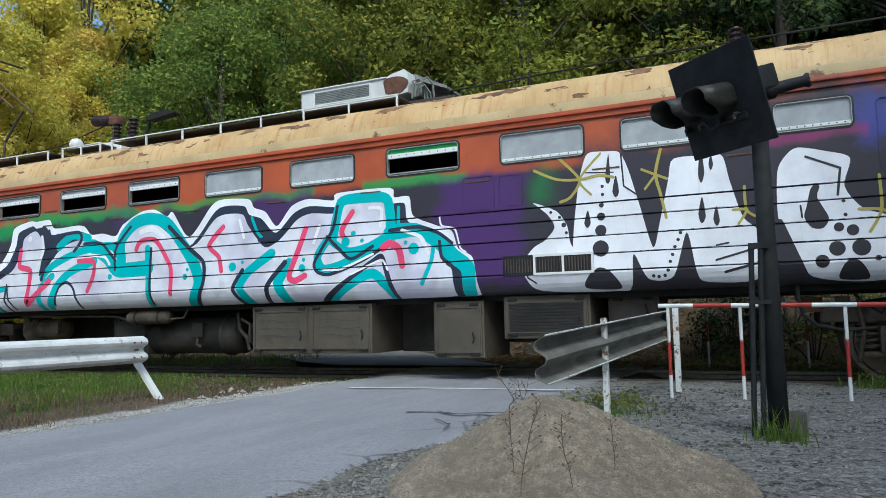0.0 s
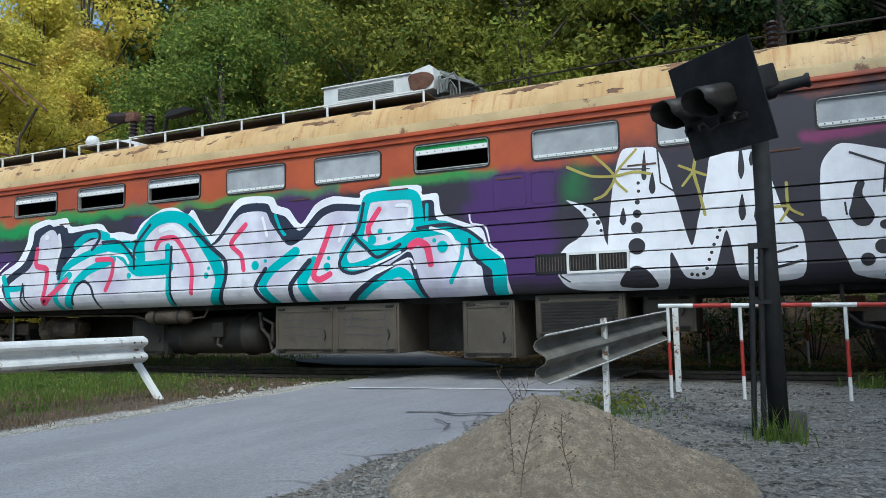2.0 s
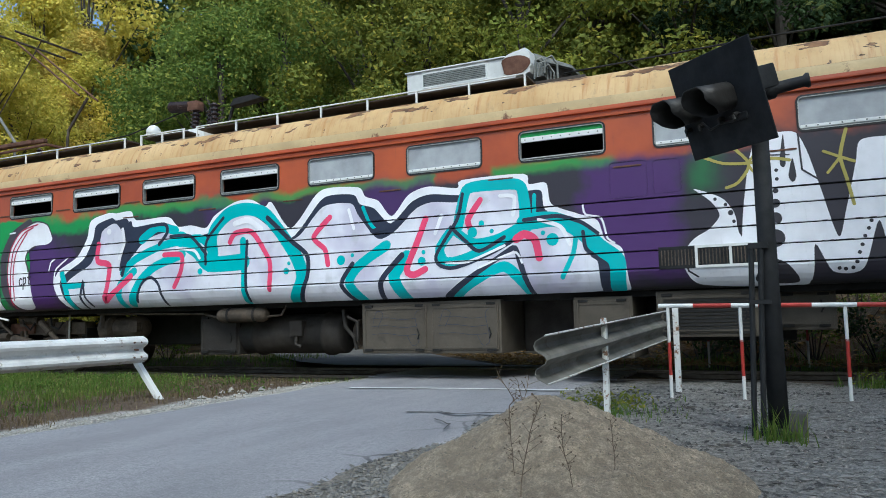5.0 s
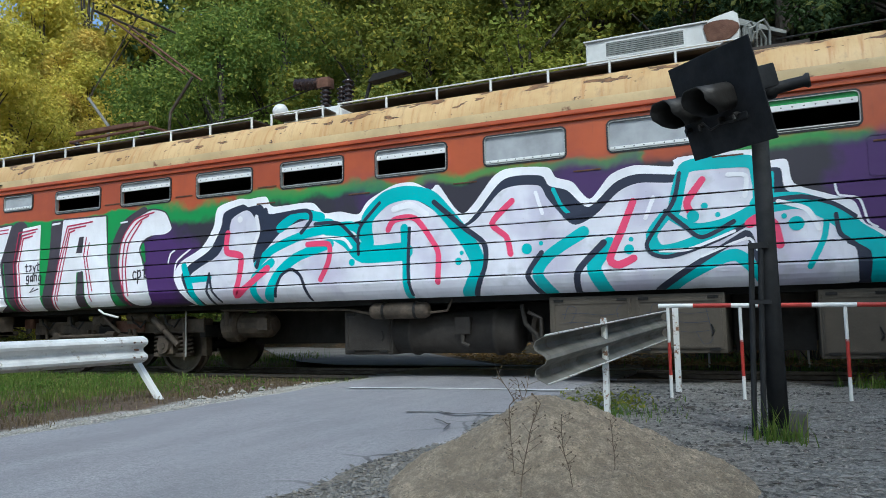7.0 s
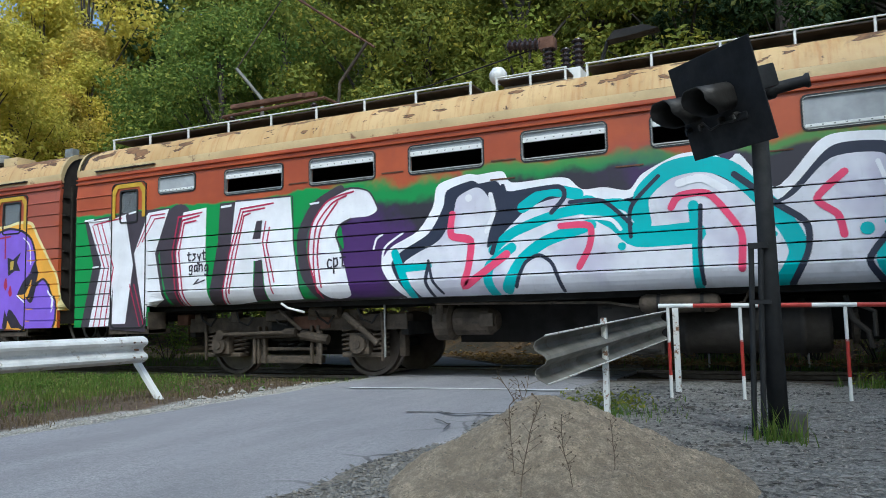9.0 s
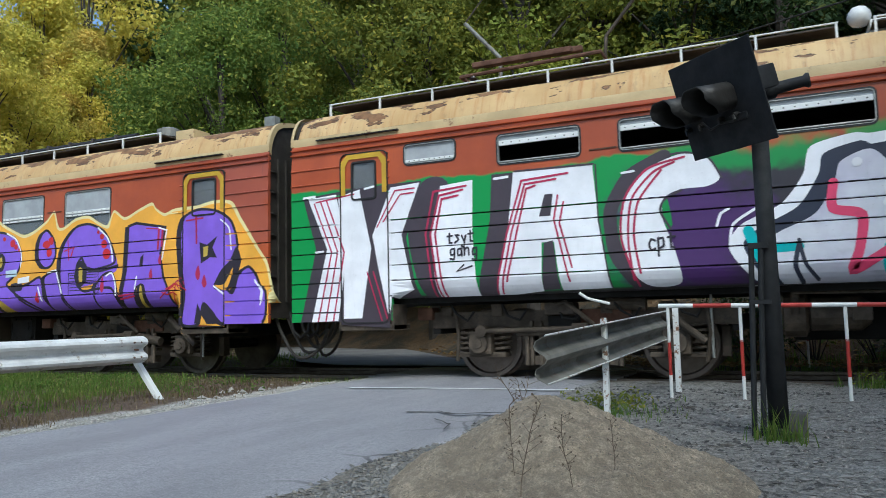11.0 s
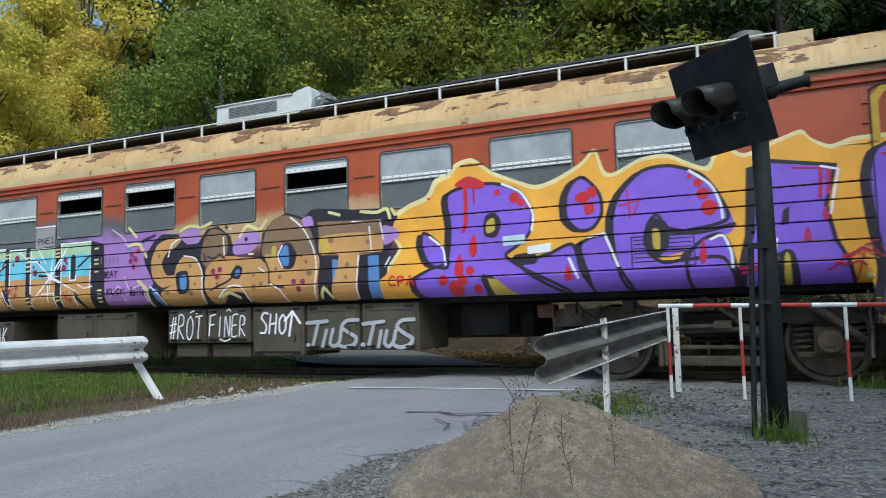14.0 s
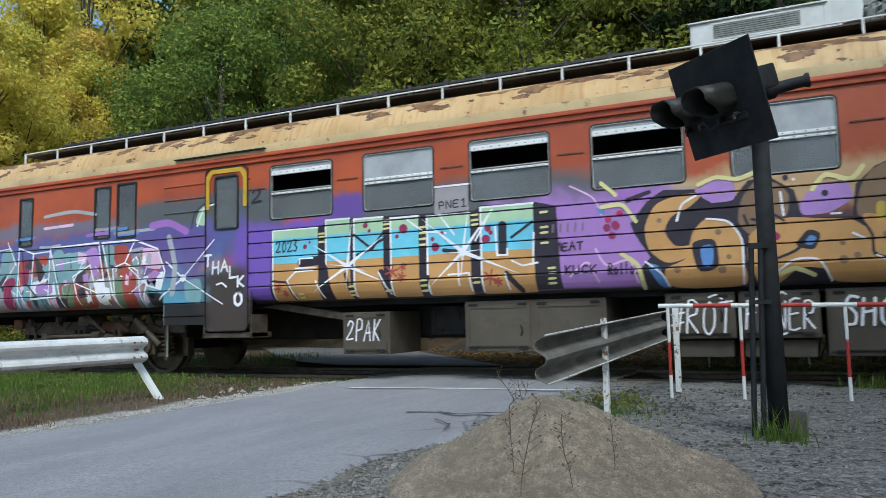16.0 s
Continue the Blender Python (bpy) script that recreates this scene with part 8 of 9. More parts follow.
dot(trailer, "brown_spot", "umber", 5, -28.57, 2, 0.05)
dot(trailer, "brown_spot", "umber", 5, -28.24, 2.13, 0.035)
dot(trailer, "brown_spot", "umber", 5, -28.3, 1.63, 0.04)
dot(trailer, "brown_spot", "umber", 5, -28.33, 1.46, 0.03)
dot(trailer, "brown_spot", "umber", 5, -27.96, 1.94, 0.035)
dot(trailer, "berry", "berry", 6, -30.73, 1.65, 0.045)
dot(trailer, "berry", "berry", 6, -30.6, 1.67, 0.045)
dot(trailer, "berry", "berry", 6, -30.65, 1.56, 0.045)
dot(trailer, "berry", "berry", 6, -29.22, 1.43, 0.045)
dot(trailer, "berry", "berry", 6, -29.06, 1.42, 0.045)
dot(trailer, "berry", "berry", 6, -29.14, 1.32, 0.045)
dot(trailer, "berry", "berry", 6, -32.47, 1.9, 0.045)
dot(trailer, "berry", "berry", 6, -32.37, 1.93, 0.045)
dot(trailer, "berry", "berry", 6, -32.41, 1.8, 0.045)
dot(trailer, "eye", "ink", 6, -30.09, 2.11, 0.035)
dot(trailer, "eye", "ink", 6, -30.47, 2.32, 0.03)
dot(trailer, "eye", "white", 7, -30.39, 2.29, 0.018)
# the round purple letter is nearly closed: a narrow slit runs to its side
fill(trailer, "purple_letter", "purple", 4, [(-24.21, 2.32), (-23.8, 2.37), (-23.41, 2.26), (-23.2, 1.99), (-23.19, 1.76), (-23.51, 1.64), (-23.8, 1.54), (-24.13, 1.55), (-24.28, 1.97)], True)
fill(trailer, "dark_counter", "ink", 6, [(-24.13, 1.9), (-24.04, 1.97), (-23.89, 1.89), (-23.9, 1.6), (-24.05, 1.54), (-24.14, 1.7)], True)
fill(trailer, "yellow_counter", "mustard2", 7, [(-24.07, 1.84), (-23.99, 1.83), (-23.99, 1.6), (-24.06, 1.62)], True)
stroke(trailer, "letter_outline", "ink", 6, 0.045, [(-23.92, 1.85), (-23.58, 1.77), (-23.16, 1.84)], True)
stroke(trailer, "louvre_outline", "ink", 6, 0.016, [(-24.32, 1.76), (-23.61, 1.76), (-23.6, 1.4), (-24.32, 1.38), (-24.32, 1.76)], False)
stroke(trailer, "louvre_slot", "ink", 6, 0.012, [(-24.29, 1.72), (-23.64, 1.72)], False)
stroke(trailer, "louvre_slot", "ink", 6, 0.012, [(-24.29, 1.67), (-23.64, 1.67)], False)
stroke(trailer, "louvre_slot", "ink", 6, 0.012, [(-24.29, 1.62), (-23.64, 1.62)], False)
stroke(trailer, "louvre_slot", "ink", 6, 0.012, [(-24.29, 1.56), (-23.64, 1.57)], False)
stroke(trailer, "louvre_slot", "ink", 6, 0.012, [(-24.29, 1.51), (-23.64, 1.51)], False)
stroke(trailer, "louvre_slot", "ink", 6, 0.012, [(-24.29, 1.46), (-23.64, 1.46)], False)
fill(trailer, "dark_counter", "ink", 5, [(-21.4, 0.84), (-21.33, 1.19), (-21, 0.84)], False)
fill(trailer, "yellow_counter", "orange", 6, [(-21.38, 0.84), (-21.35, 0.97), (-21.25, 0.84)], False)
stroke(trailer, "white_shine", "white", 7, 0.026, [(-20.98, 2.45), (-20.81, 2.3), (-20.77, 1.97)], True)
stroke(trailer, "white_shine", "white", 7, 0.026, [(-20.31, 1.45), (-20.18, 1.32), (-20.22, 1.11)], True)
for k in range(4):
    stroke(trailer, "red_web", "wine", 7, 0.014, [(-22.12 + 0.09 * k, 1.36 + 0.05 * k), (-21.98 + 0.07 * k, 1.46 + 0.04 * k), (-21.86 + 0.05 * k, 1.38 + 0.03 * k)], True)
# splinters of many colours in the piece beyond the door
_sp = random.Random(91)
for k in range(70):
    x, z, r = _sp.uniform(-43.6, -39.75), _sp.uniform(1.22, 1.98), _sp.uniform(0.05, 0.15)
    t0 = _sp.random() * 6.28
    fill(trailer, "paint_shard", _sp.choice(("chalk", "teal2", "brick", "pinkpale", "char", "lilac", "grey", "white", "umber")), 2, [(x + r * _sp.uniform(0.5, 1.2) * math.cos(t0 + q), z + r * _sp.uniform(0.6, 1.5) * math.sin(t0 + q)) for q in (0, 1.5, 2.9, 4.4)], False)
for k in range(26):
    x, z = _sp.uniform(-43.5, -39.9), _sp.uniform(1.25, 1.9)
    stroke(trailer, "white_scrawl", _sp.choice(("white", "white", "char", "chalk")), 3, 0.018, [(x, z), (x + _sp.uniform(-0.12, 0.12), z + _sp.uniform(-0.3, 0.3))], False)
for k in range(14):
    x, z = _sp.uniform(-43.2, -40.2), _sp.uniform(2.02, 2.5)
    stroke(trailer, "spray_streak", _sp.choice(("chalk", "grey", "mauve", "pinkpale", "sky")), 1, 0.05, [(x, z), (x + 0.25, z + _sp.uniform(-0.03, 0.03)), (x + 0.5, z + 0.01)], True)
# block letters between the door and the lilac cloud: green, blue and tan bands, black gaps
fill(trailer, "letter_ground", "ink", 1, [(-37.52, 1.15), (-37.48, 2.22), (-36.6, 2.2), (-36.5, 2.3), (-34.2, 2.25), (-34.12, 2.31), (-33.36, 2.29), (-33.1, 2.22), (-33.06, 1.18)], False)
BLOCKS = ((-37.46, -36.66, 2.20), (-36.52, -36.12, 2.29), (-36.05, -35.58, 2.27), (-35.46, -35.03, 2.24), (-34.90, -34.27, 2.22), (-34.12, -33.40, 2.28))
for x0, x1, top in BLOCKS:
    for colour, z0, z1 in (("pale", 2.06, top), ("blue", 1.69, 2.075), ("tan", 1.15, 1.70)):
        fill(trailer, "letter_band", colour, 2, [(x0, z0), (x1, z0), (x1, z1), (x0, z1)], False)
    stroke(trailer, "white_edge", "white", 4, 0.026, [(x0, 1.18), (x0, top), (x1, top)], False)
for pts, w in (([(-36.95, 1.70), (-36.66, 1.72)], 0.13), ([(-37.1, 1.16), (-37.2, 1.42), (-37.46, 1.45)], 0.03), ([(-36.05, 2.05), (-35.8, 1.86), (-35.52, 1.98)], 0.035), ([(-36.0, 1.76), (-35.75, 1.84), (-35.52, 2.12)], 0.04),
               ([(-35.62, 1.50), (-35.52, 1.2)], 0.09), ([(-34.9, 1.4), (-34.98, 1.18)], 0.06), ([(-34.66, 1.75), (-34.3, 1.70)], 0.05), ([(-33.82, 2.02), (-33.82, 1.68)], 0.12), ([(-33.70, 1.86), (-33.42, 2.04)], 0.035), ([(-33.78, 1.4), (-33.6, 1.18)], 0.07),
               ([(-36.58, 1.6), (-36.5, 1.18)], 0.16), ([(-36.2, 1.5), (-36.1, 1.16)], 0.05)):
    stroke(trailer, "dark_gap", "ink", 4, w, pts, False)
for pts in ([(-37.05, 1.62), (-36.7, 1.62)], [(-37.2, 1.45), (-37.05, 1.57), (-36.75, 1.58)], [(-37.2, 1.45), (-37.08, 1.18)], [(-36.7, 1.42), (-36.6, 1.18)], [(-36.98, 1.68), (-36.98, 1.76), (-36.75, 1.76)], [(-35.66, 1.5), (-35.5, 1.2)],
            [(-34.6, 1.42), (-34.3, 1.43), (-34.28, 1.2)], [(-34.45, 1.6), (-34.45, 1.28)], [(-33.92, 2.04), (-33.9, 1.64), (-33.76, 1.64), (-33.76, 1.72)], [(-33.7, 1.56), (-33.56, 1.49), (-33.36, 1.52)], [(-33.42, 1.5), (-33.4, 1.9)], [(-33.8, 1.4), (-33.76, 1.2)],
            [(-35.2, 2.2), (-34.95, 2.02), (-34.62, 1.98)], [(-34.72, 2.24), (-34.5, 1.95)], [(-33.96, 2.24), (-34.2, 1.85)]):
    stroke(trailer, "white_edge", "white", 5, 0.024, pts, False)
for x, zs in ((-36.59, (2.10, 2.05, 1.98)), (-35.52, (2.21, 2.16, 2.10, 1.24)), (-34.97, (2.08, 2.0, 1.92, 1.84, 1.36, 1.29, 1.22)), (-34.20, (2.19, 2.12, 2.06, 1.37, 1.30)), (-33.26, (2.15, 1.96, 1.89, 1.76)), (-33.18, (1.44, 1.38, 1.31, 1.25)), (-36.98, (1.24, 1.19)), (-36.1, (1.32, 1.25, 1.2))):
    for z in zs:
        stroke(trailer, "lemon_dash", "lemon", 6, 0.03, [(x - 0.04, z), (x + 0.04, z + 0.004)], False)
for cx, cz, rays in ((-36.16, 1.61, ((-0.62, 0.36), (0.62, -0.26), (-0.62, -0.36), (0.62, 0.42), (0.08, 0.68), (-0.03, -0.36), (-0.32, 0.04), (0.34, -0.1))),
                     (-34.38, 1.71, ((-0.62, 0.50), (0.78, -0.32), (-0.52, -0.46), (0.46, 0.58), (0.10, 0.62), (-0.04, -0.40), (-0.32, 0.0), (0.3, 0.02)))):
    for dx, dz in rays:
        fill(trailer, "starburst", "white", 7, [(cx - dz * 0.035, cz + dx * 0.035), (cx + dz * 0.035, cz - dx * 0.035), (cx + dx, cz + dz)], False)
    dot(trailer, "starburst", "white", 8, cx, cz, 0.055)
for x, z, r in ((-35.86, 2.17, 0.04), (-35.80, 2.09, 0.025), (-35.26, 2.08, 0.065), (-35.36, 1.98, 0.03), (-34.78, 1.80, 0.06), (-34.82, 1.91, 0.03), (-34.68, 1.98, 0.03), (-34.02, 2.0, 0.045), (-34.05, 1.86, 0.06), (-33.98, 1.94, 0.03), (-36.88, 1.93, 0.035), (-36.80, 1.99, 0.02)):
    dot(trailer, "berry", "berry", 5, x, z, r)
for x, z, r in ((-35.45, 1.50, 0.10), (-35.30, 1.42, 0.06), (-35.28, 1.56, 0.05), (-34.0, 1.36, 0.10), (-33.9, 1.30, 0.05), (-37.36, 1.34, 0.06), (-37.25, 1.26, 0.045)):
    for k in range(3):
        c, d = math.cos(k * 1.05 + 0.3) * r, math.sin(k * 1.05 + 0.3) * r
        stroke(trailer, "red_flower", "brick", 5, 0.026, [(x - c, z - d), (x + c, z + d)], False)
# handwriting
scrawl(motor_car, "sprayed_tag", "ink", 6, "tsyt", -17.13, 1.83, 0.40, 0.14, 0.025)
scrawl(motor_car, "sprayed_tag", "ink", 6, "gang", -17.10, 1.66, 0.42, 0.15, 0.025)
stroke(motor_car, "sprayed_tag", "ink", 6, 0.024, [(-16.78, 1.52), (-17.0, 1.46), (-16.9, 1.54)], False)
scrawl(motor_car, "sprayed_tag", "ink", 6, "cpt", -14.52, 1.60, 0.34, 0.18, 0.026)
scrawl(trailer, "sprayed_tag", "ink", 6, "2023", -37.39, 1.87, 0.40, 0.17, 0.020)
for k in range(5):
    stroke(trailer, "sprayed_tag", "greyink", 6, 0.028, [(-33.15 + 0.095 * k, 1.89), (-33.14 + 0.095 * k, 1.98)], False)
scrawl(trailer, "sprayed_tag", "ink", 6, "MEAT", -33.13, 1.65, 0.38, 0.10, 0.020)
scrawl(trailer, "sprayed_tag", "ink", 6, "KUCK", -33.01, 1.36, 0.42, 0.10, 0.020)
scrawl(trailer, "sprayed_tag", "ink", 6, "Rollo.", -32.47, 1.33, 0.38, 0.13, 0.020)
scrawl(trailer, "sprayed_tag", "red", 8, "CPA", -27.64, 1.30, 0.42, 0.13, 0.024)
for ch, x, z in (("T", -38.76, 1.74), ("H", -38.60, 1.62), ("A", -38.43, 1.64), ("L", -38.27, 1.53), ("K", -38.13, 1.40)):
    scrawl(trailer, "sprayed_tag", "white", 8, ch, x, z, 0.17, 0.17, 0.036)
scrawl(trailer, "sprayed_tag", "white", 8, "O", -38.17, 1.12, 0.19, 0.19, 0.045)
stroke(trailer, "sprayed_tag", "white", 8, 0.03, [(-38.52, 1.44), (-38.42, 1.46), (-38.33, 1.40)], True)
scrawl(trailer, "sprayed_tag", "ink", 6, "2", -37.84, 2.66, 0.22, 0.20, 0.03)
scrawl(trailer, "sprayed_tag", "ink", 7, "PNE1", -34.72, 2.31, 0.44, 0.10, 0.018)
scrawl(trailer, "chalk_tag", "white", 1, "#ROT", -31.80, 0.60, 0.70, 0.36, 0.021, 0.18, 0.15)
stroke(trailer, "chalk_tag", "white", 1, 0.022, [(-31.36, 1.02), (-31.28, 1.05), (-31.22, 1.0)], True, 0.18)
scrawl(trailer, "chalk_tag", "white", 1, "FINER", -30.97, 0.64, 0.74, 0.32, 0.021, 0.18, 0.1)
stroke(trailer, "chalk_tag", "white", 1, 0.022, [(-30.75, 0.60), (-30.65, 0.565), (-30.55, 0.60)], True, 0.18)
stroke(trailer, "chalk_tag", "white", 1, 0.02, [(-30.62, 1.03), (-30.58, 1.06), (-30.54, 1.03)], True, 0.18)
scrawl(trailer, "chalk_tag", "white", 1, "SHO", -29.98, 0.67, 0.52, 0.30, 0.030, 0.18, 0.1)
stroke(trailer, "chalk_tag", "white", 1, 0.036, [(-29.44, 0.64), (-29.38, 0.98)], False, 0.18)
stroke(trailer, "chalk_tag", "white", 1, 0.036, [(-29.52, 0.86), (-29.38, 1.0), (-29.24, 0.82)], False, 0.18)
scrawl(trailer, "chalk_tag", "white", 1, "2PAK", -36.30, 0.56, 0.56, 0.28, 0.021, 0.18, 0.2)
# scratched handwriting on the two doors of the motor car's case
for x0 in (-7.40, -6.36):
    for k in range(3):
        zz = 0.62 + 0.11 * k
        stroke(motor_car, "scratched_tag", "navy", 1, 0.006, [(x0 + 0.06, zz + 0.02), (x0 + 0.3, zz + 0.03), (x0 + 0.55, zz), (x0 + 0.76, zz + 0.015)], True, 0.185)
    stroke(motor_car, "scratched_tag", "navy", 1, 0.006, [(x0 + 0.08, 0.80), (x0 + 0.14, 0.96), (x0 + 0.24, 0.92), (x0 + 0.16, 0.74)], True, 0.185)
    stroke(motor_car, "scratched_tag", "navy", 1, 0.006, [(x0 + 0.62, 0.62), (x0 + 0.70, 0.48), (x0 + 0.80, 0.55), (x0 + 0.74, 0.9), (x0 + 0.8, 0.96)], True, 0.185)

# ---------------------------------------------------------------- beside the road
def w_beam(name, a, b, label, material, group="guard rails", face=1):
    """A corrugated guard-rail beam from a to b (x, y, z of its middle)."""
    a, b = Vector(a), Vector(b)
    L = (b - a).length
    prof = [(0.0, 0.155), (0.012, 0.15), (0.07, 0.12), (0.085, 0.09), (0.075, 0.06), (0.012, 0.022), (0.0, 0.0), (0.012, -0.022), (0.075, -0.06), (0.085, -0.09), (0.07, -0.12), (0.012, -0.15), (0.0, -0.155)]
    bm = B()
    n = 16
    rows = []
    for k in range(n + 1):
        x = L * k / n
        rows.append([bm.verts.new((x, face * y + 0.006 * noise.noise((x * 1.5, z * 9, 1)), z + 0.008 * noise.noise((x, 0, 2)))) for y, z in prof])
    for p, q in zip(rows, rows[1:]):
        for j in range(len(prof) - 1):
            bm.faces.new((p[j], q[j], q[j + 1], p[j + 1]))
    r = bmesh.ops.extrude_face_region(bm, geom=bm.faces[:])
    bmesh.ops.translate(bm, verts=[q for q in r["geom"] if isinstance(q, bmesh.types.BMVert)], vec=(0, 0.006, 0))
    d = b - a
    root = thing(name, label, "guard rail", a, group)
    m = Matrix.Translation(a) @ d.to_track_quat("X", "Z").to_matrix().to_4x4()
    root.matrix_basis = m
    part("beam", bm, material, root)
    return root, m


def free_part(root, m, name, bm, material, label=""):
    ob = part(name, bm, material, root, label)
    ob.matrix_basis = m.inverted()
    return ob


# white rail on the far verge of the road
rail_l, ml = w_beam("guard_rail", (-6.95, 6.62, 0.565), (-7.3, 1.0, 0.56), "white painted steel guard rail on a leaning post", M["rail_paint"])
bm = box(B(), -0.03, 0.03, -0.035, 0.035, -0.05, 0.58, 0.008, Matrix.Translation((-6.78, 6.70, 0)) @ Matrix.Rotation(radians(-37), 4, "Y") @ Matrix.Rotation(radians(4), 4, "X"))
free_part(rail_l, ml, "post", bm, M["white_metal"])
for y, z in ((6.42, 0.65), (6.42, 0.48), (6.52, 0.65), (6.52, 0.48), (6.47, 0.565)):
    free_part(rail_l, ml, "bolt", tube(B(), (-6.92, y, z), (-6.86, y, z), 0.011, seg=6), M["rust"])
free_part(rail_l, ml, "post", box(B(), -7.28, -7.18, 3.0, 3.07, -0.05, 0.55, 0.01), M["white_metal"])

# dull rail beside the gravel
rail_r, mr = w_beam("guard_rail", (-1.25, 8.72, 0.72), (-1.42, 4.62, 0.575), "dull bent steel guard rail on white posts", M["zinc"], face=-1)
# pale tubes added along both edges for the bright highlight on the sheet
for z in (0.155, -0.155):
    part("edge_highlight", tube(B(), (0, -0.002, z), (4.10, -0.002, z), 0.007, seg=6), M["post_paint"], rail_r)
for x, y, h, w in ((-1.395, 6.16, 0.825, 0.022), (-1.17, 8.70, 0.92, 0.03)):
    bm = box(B(), x - w, x + w, y - 0.03, y + 0.03, -0.1, h, 0.006)
    free_part(rail_r, mr, "post", bm, M["post_paint"])



# red and white tube fence by the track
fence = thing("pedestrian_barrier", "red and white striped tube barrier beside the track", "barrier", (-1.24, 8.0, 0))
L = 2.6
stripes = [(0, 0.34, "white_metal"), (0.34, 0.70, "red"), (0.70, 0.95, "white_metal"), (0.95, 1.42, "red"), (1.42, 1.80, "white_metal"), (1.80, 2.3, "red"), (2.3, 2.6, "white_metal")]
for a, b, c in stripes:
    part("top_rail", tube(B(), (a, 0, 0.925 - a * 0.02), (b, 0, 0.925 - b * 0.02), 0.022), M[c], fence)
for x in (0.09, 0.78, 1.70, 2.45):
    top = 0.91 - x * 0.02
    for a, b, c in ((0.0, 0.22, "white_metal"), (0.22, 0.57, "red"), (0.55, top, "white_metal")):
        part("upright", tube(B(), (x, 0, a - (0.03 if a == 0 else 0)), (x, 0, b), 0.017), M[c], fence)

back = thing("pedestrian_barrier", "red and white tube barrier beyond the railway track", "barrier", (-1.55, 12.75, 0))
for a, b, c in ((0.0, 0.5, "white_metal"), (0.5, 1.0, "red"), (1.0, 1.5, "white_metal"), (1.5, 2.1, "red")):
    part("top_rail", tube(B(), (a, 0, 0.95), (b, 0, 0.95), 0.022), M[c], back)
for x in (0.32, 1.75):
    for a, b, c in ((-0.03, 0.38, "white_metal"), (0.38, 0.7, "red"), (0.7, 0.94, "white_metal")):
        part("upright", tube(B(), (x, 0, a), (x, 0, b), 0.017), M[c], back)

# level-crossing signal: leaning mast, dark backboard, two hooded lamps
sig = thing("crossing_signal", "dark rusty level-crossing signal with two hooded lamps, unlit", "traffic signal", (-0.12, 5.76, 0))
part("mast", tube(B(), (0, 0, -0.1), (-0.015, 0.05, 2.45), 0.068, 0.057, 20), M["black"], sig, smooth=True)
part("base_collar", lathe(B(), [(0.08, -0.03), (0.08, 0.04), (0.07, 0.05)], 20), M["black"], sig)
for px_, h in ((-0.16, 1.33), (-0.10, 1.30)):
    part("side_pole", tube(B(), (px_, -0.05, -0.05), (px_ + 0.05, -0.05, h), 0.019), M["black"], sig)
part("pole_bracket", box(B(), -0.13, 0.0, -0.07, -0.03, 1.29, 1.33), M["black"], sig)
part("pole_bracket", box(B(), -0.14, 0.0, -0.07, -0.03, 0.9, 0.93), M["black"], sig)
part("relay_box", box(B(), 0.06, 0.18, -0.02, 0.12, -0.02, 0.15, 0.015), M["crumb"], sig)
board_m = Matrix.Translation((-0.255, -0.15, 2.345)) @ Matrix.Rotation(radians(SIGN_TURN), 4, "Z") @ Matrix.Rotation(radians(SIGN_LEAN), 4, "X")
bm = slab(B(), [(-0.398, -0.359), (0.398, -0.359), (0.398, 0.359), (-0.398, 0.359)], -0.006, 0.006)
bmesh.ops.bevel(bm, geom=bm.edges[:], offset=0.004, segments=1, affect="EDGES")
board = part("backboard", bm, M["black"], sig, "flat black metal backboard")
board.matrix_basis = board_m
def visor(x):
    """A lamp hood: a sheet-metal tunnel, long above and cut back below, a little flared."""
    bm, n = B(), 40
    rows = []
    for r0, flare, reach in ((0.106, 0.0, 0.0), (0.108, 0.5, 0.5), (0.112, 1.0, 1.0), (0.106, 1.0, 1.0), (0.102, 0.5, 0.5), (0.099, 0.0, 0.05)):
        row = []
        for k in range(n):
            t = 2 * math.pi * k / n
            up = 0.5 + 0.5 * math.sin(t)
            r = r0 * (1 + 0.10 * flare * (0.4 + up))
            sq = 1 / max(abs(math.cos(t)), abs(math.sin(t)), 0.90)
            ln = reach * (0.13 + 0.165 * min(1.0, up * 1.9) ** 0.8)
            row.append(bm.verts.new((x + r * sq * 0.92 * math.cos(t), -0.01 - ln, 0.02 + r * sq * 0.92 * math.sin(t))))
        rows.append(row)
    for p, q in zip(rows, rows[1:]):
        for k in range(n):
            bm.faces.new((p[k], p[(k + 1) % n], q[(k + 1) % n], q[k]))
    bmesh.ops.recalc_face_normals(bm, faces=bm.faces)
    return bm


for x in (-0.265, 0.07):
    part("lamp_hood", visor(x), M["hood"], board, "weathered dark brown lamp hood", True)
    lathe_m = Matrix.Translation((x, -0.03, 0.02)) @ Matrix.Rotation(radians(90), 4, "X")
    part("lens", lathe(B(), [(0.02, 0.03), (0.07, 0.02), (0.095, 0.0), (0.02, -0.02)], 20, lathe_m), M["lens"], board, "unlit dark red lens")
    for dx in (-0.08, 0.06):
        part("hood_bolt", tube(tube(B(), (x + dx, -0.005, -0.12), (x + dx, -0.05, -0.125), 0.02, seg=8), (x + dx, -0.05, -0.125), (x + dx + 0.02, -0.07, -0.16), 0.012, seg=6), M["hood"], board)
part("lamp_cable", pipe(B(), [(-0.2, -0.02, -0.1), (-0.12, -0.04, -0.17), (0.0, -0.03, -0.15), (0.1, -0.03, -0.16), (0.19, -0.02, -0.13)], 0.009, 6), M["hood"], board)
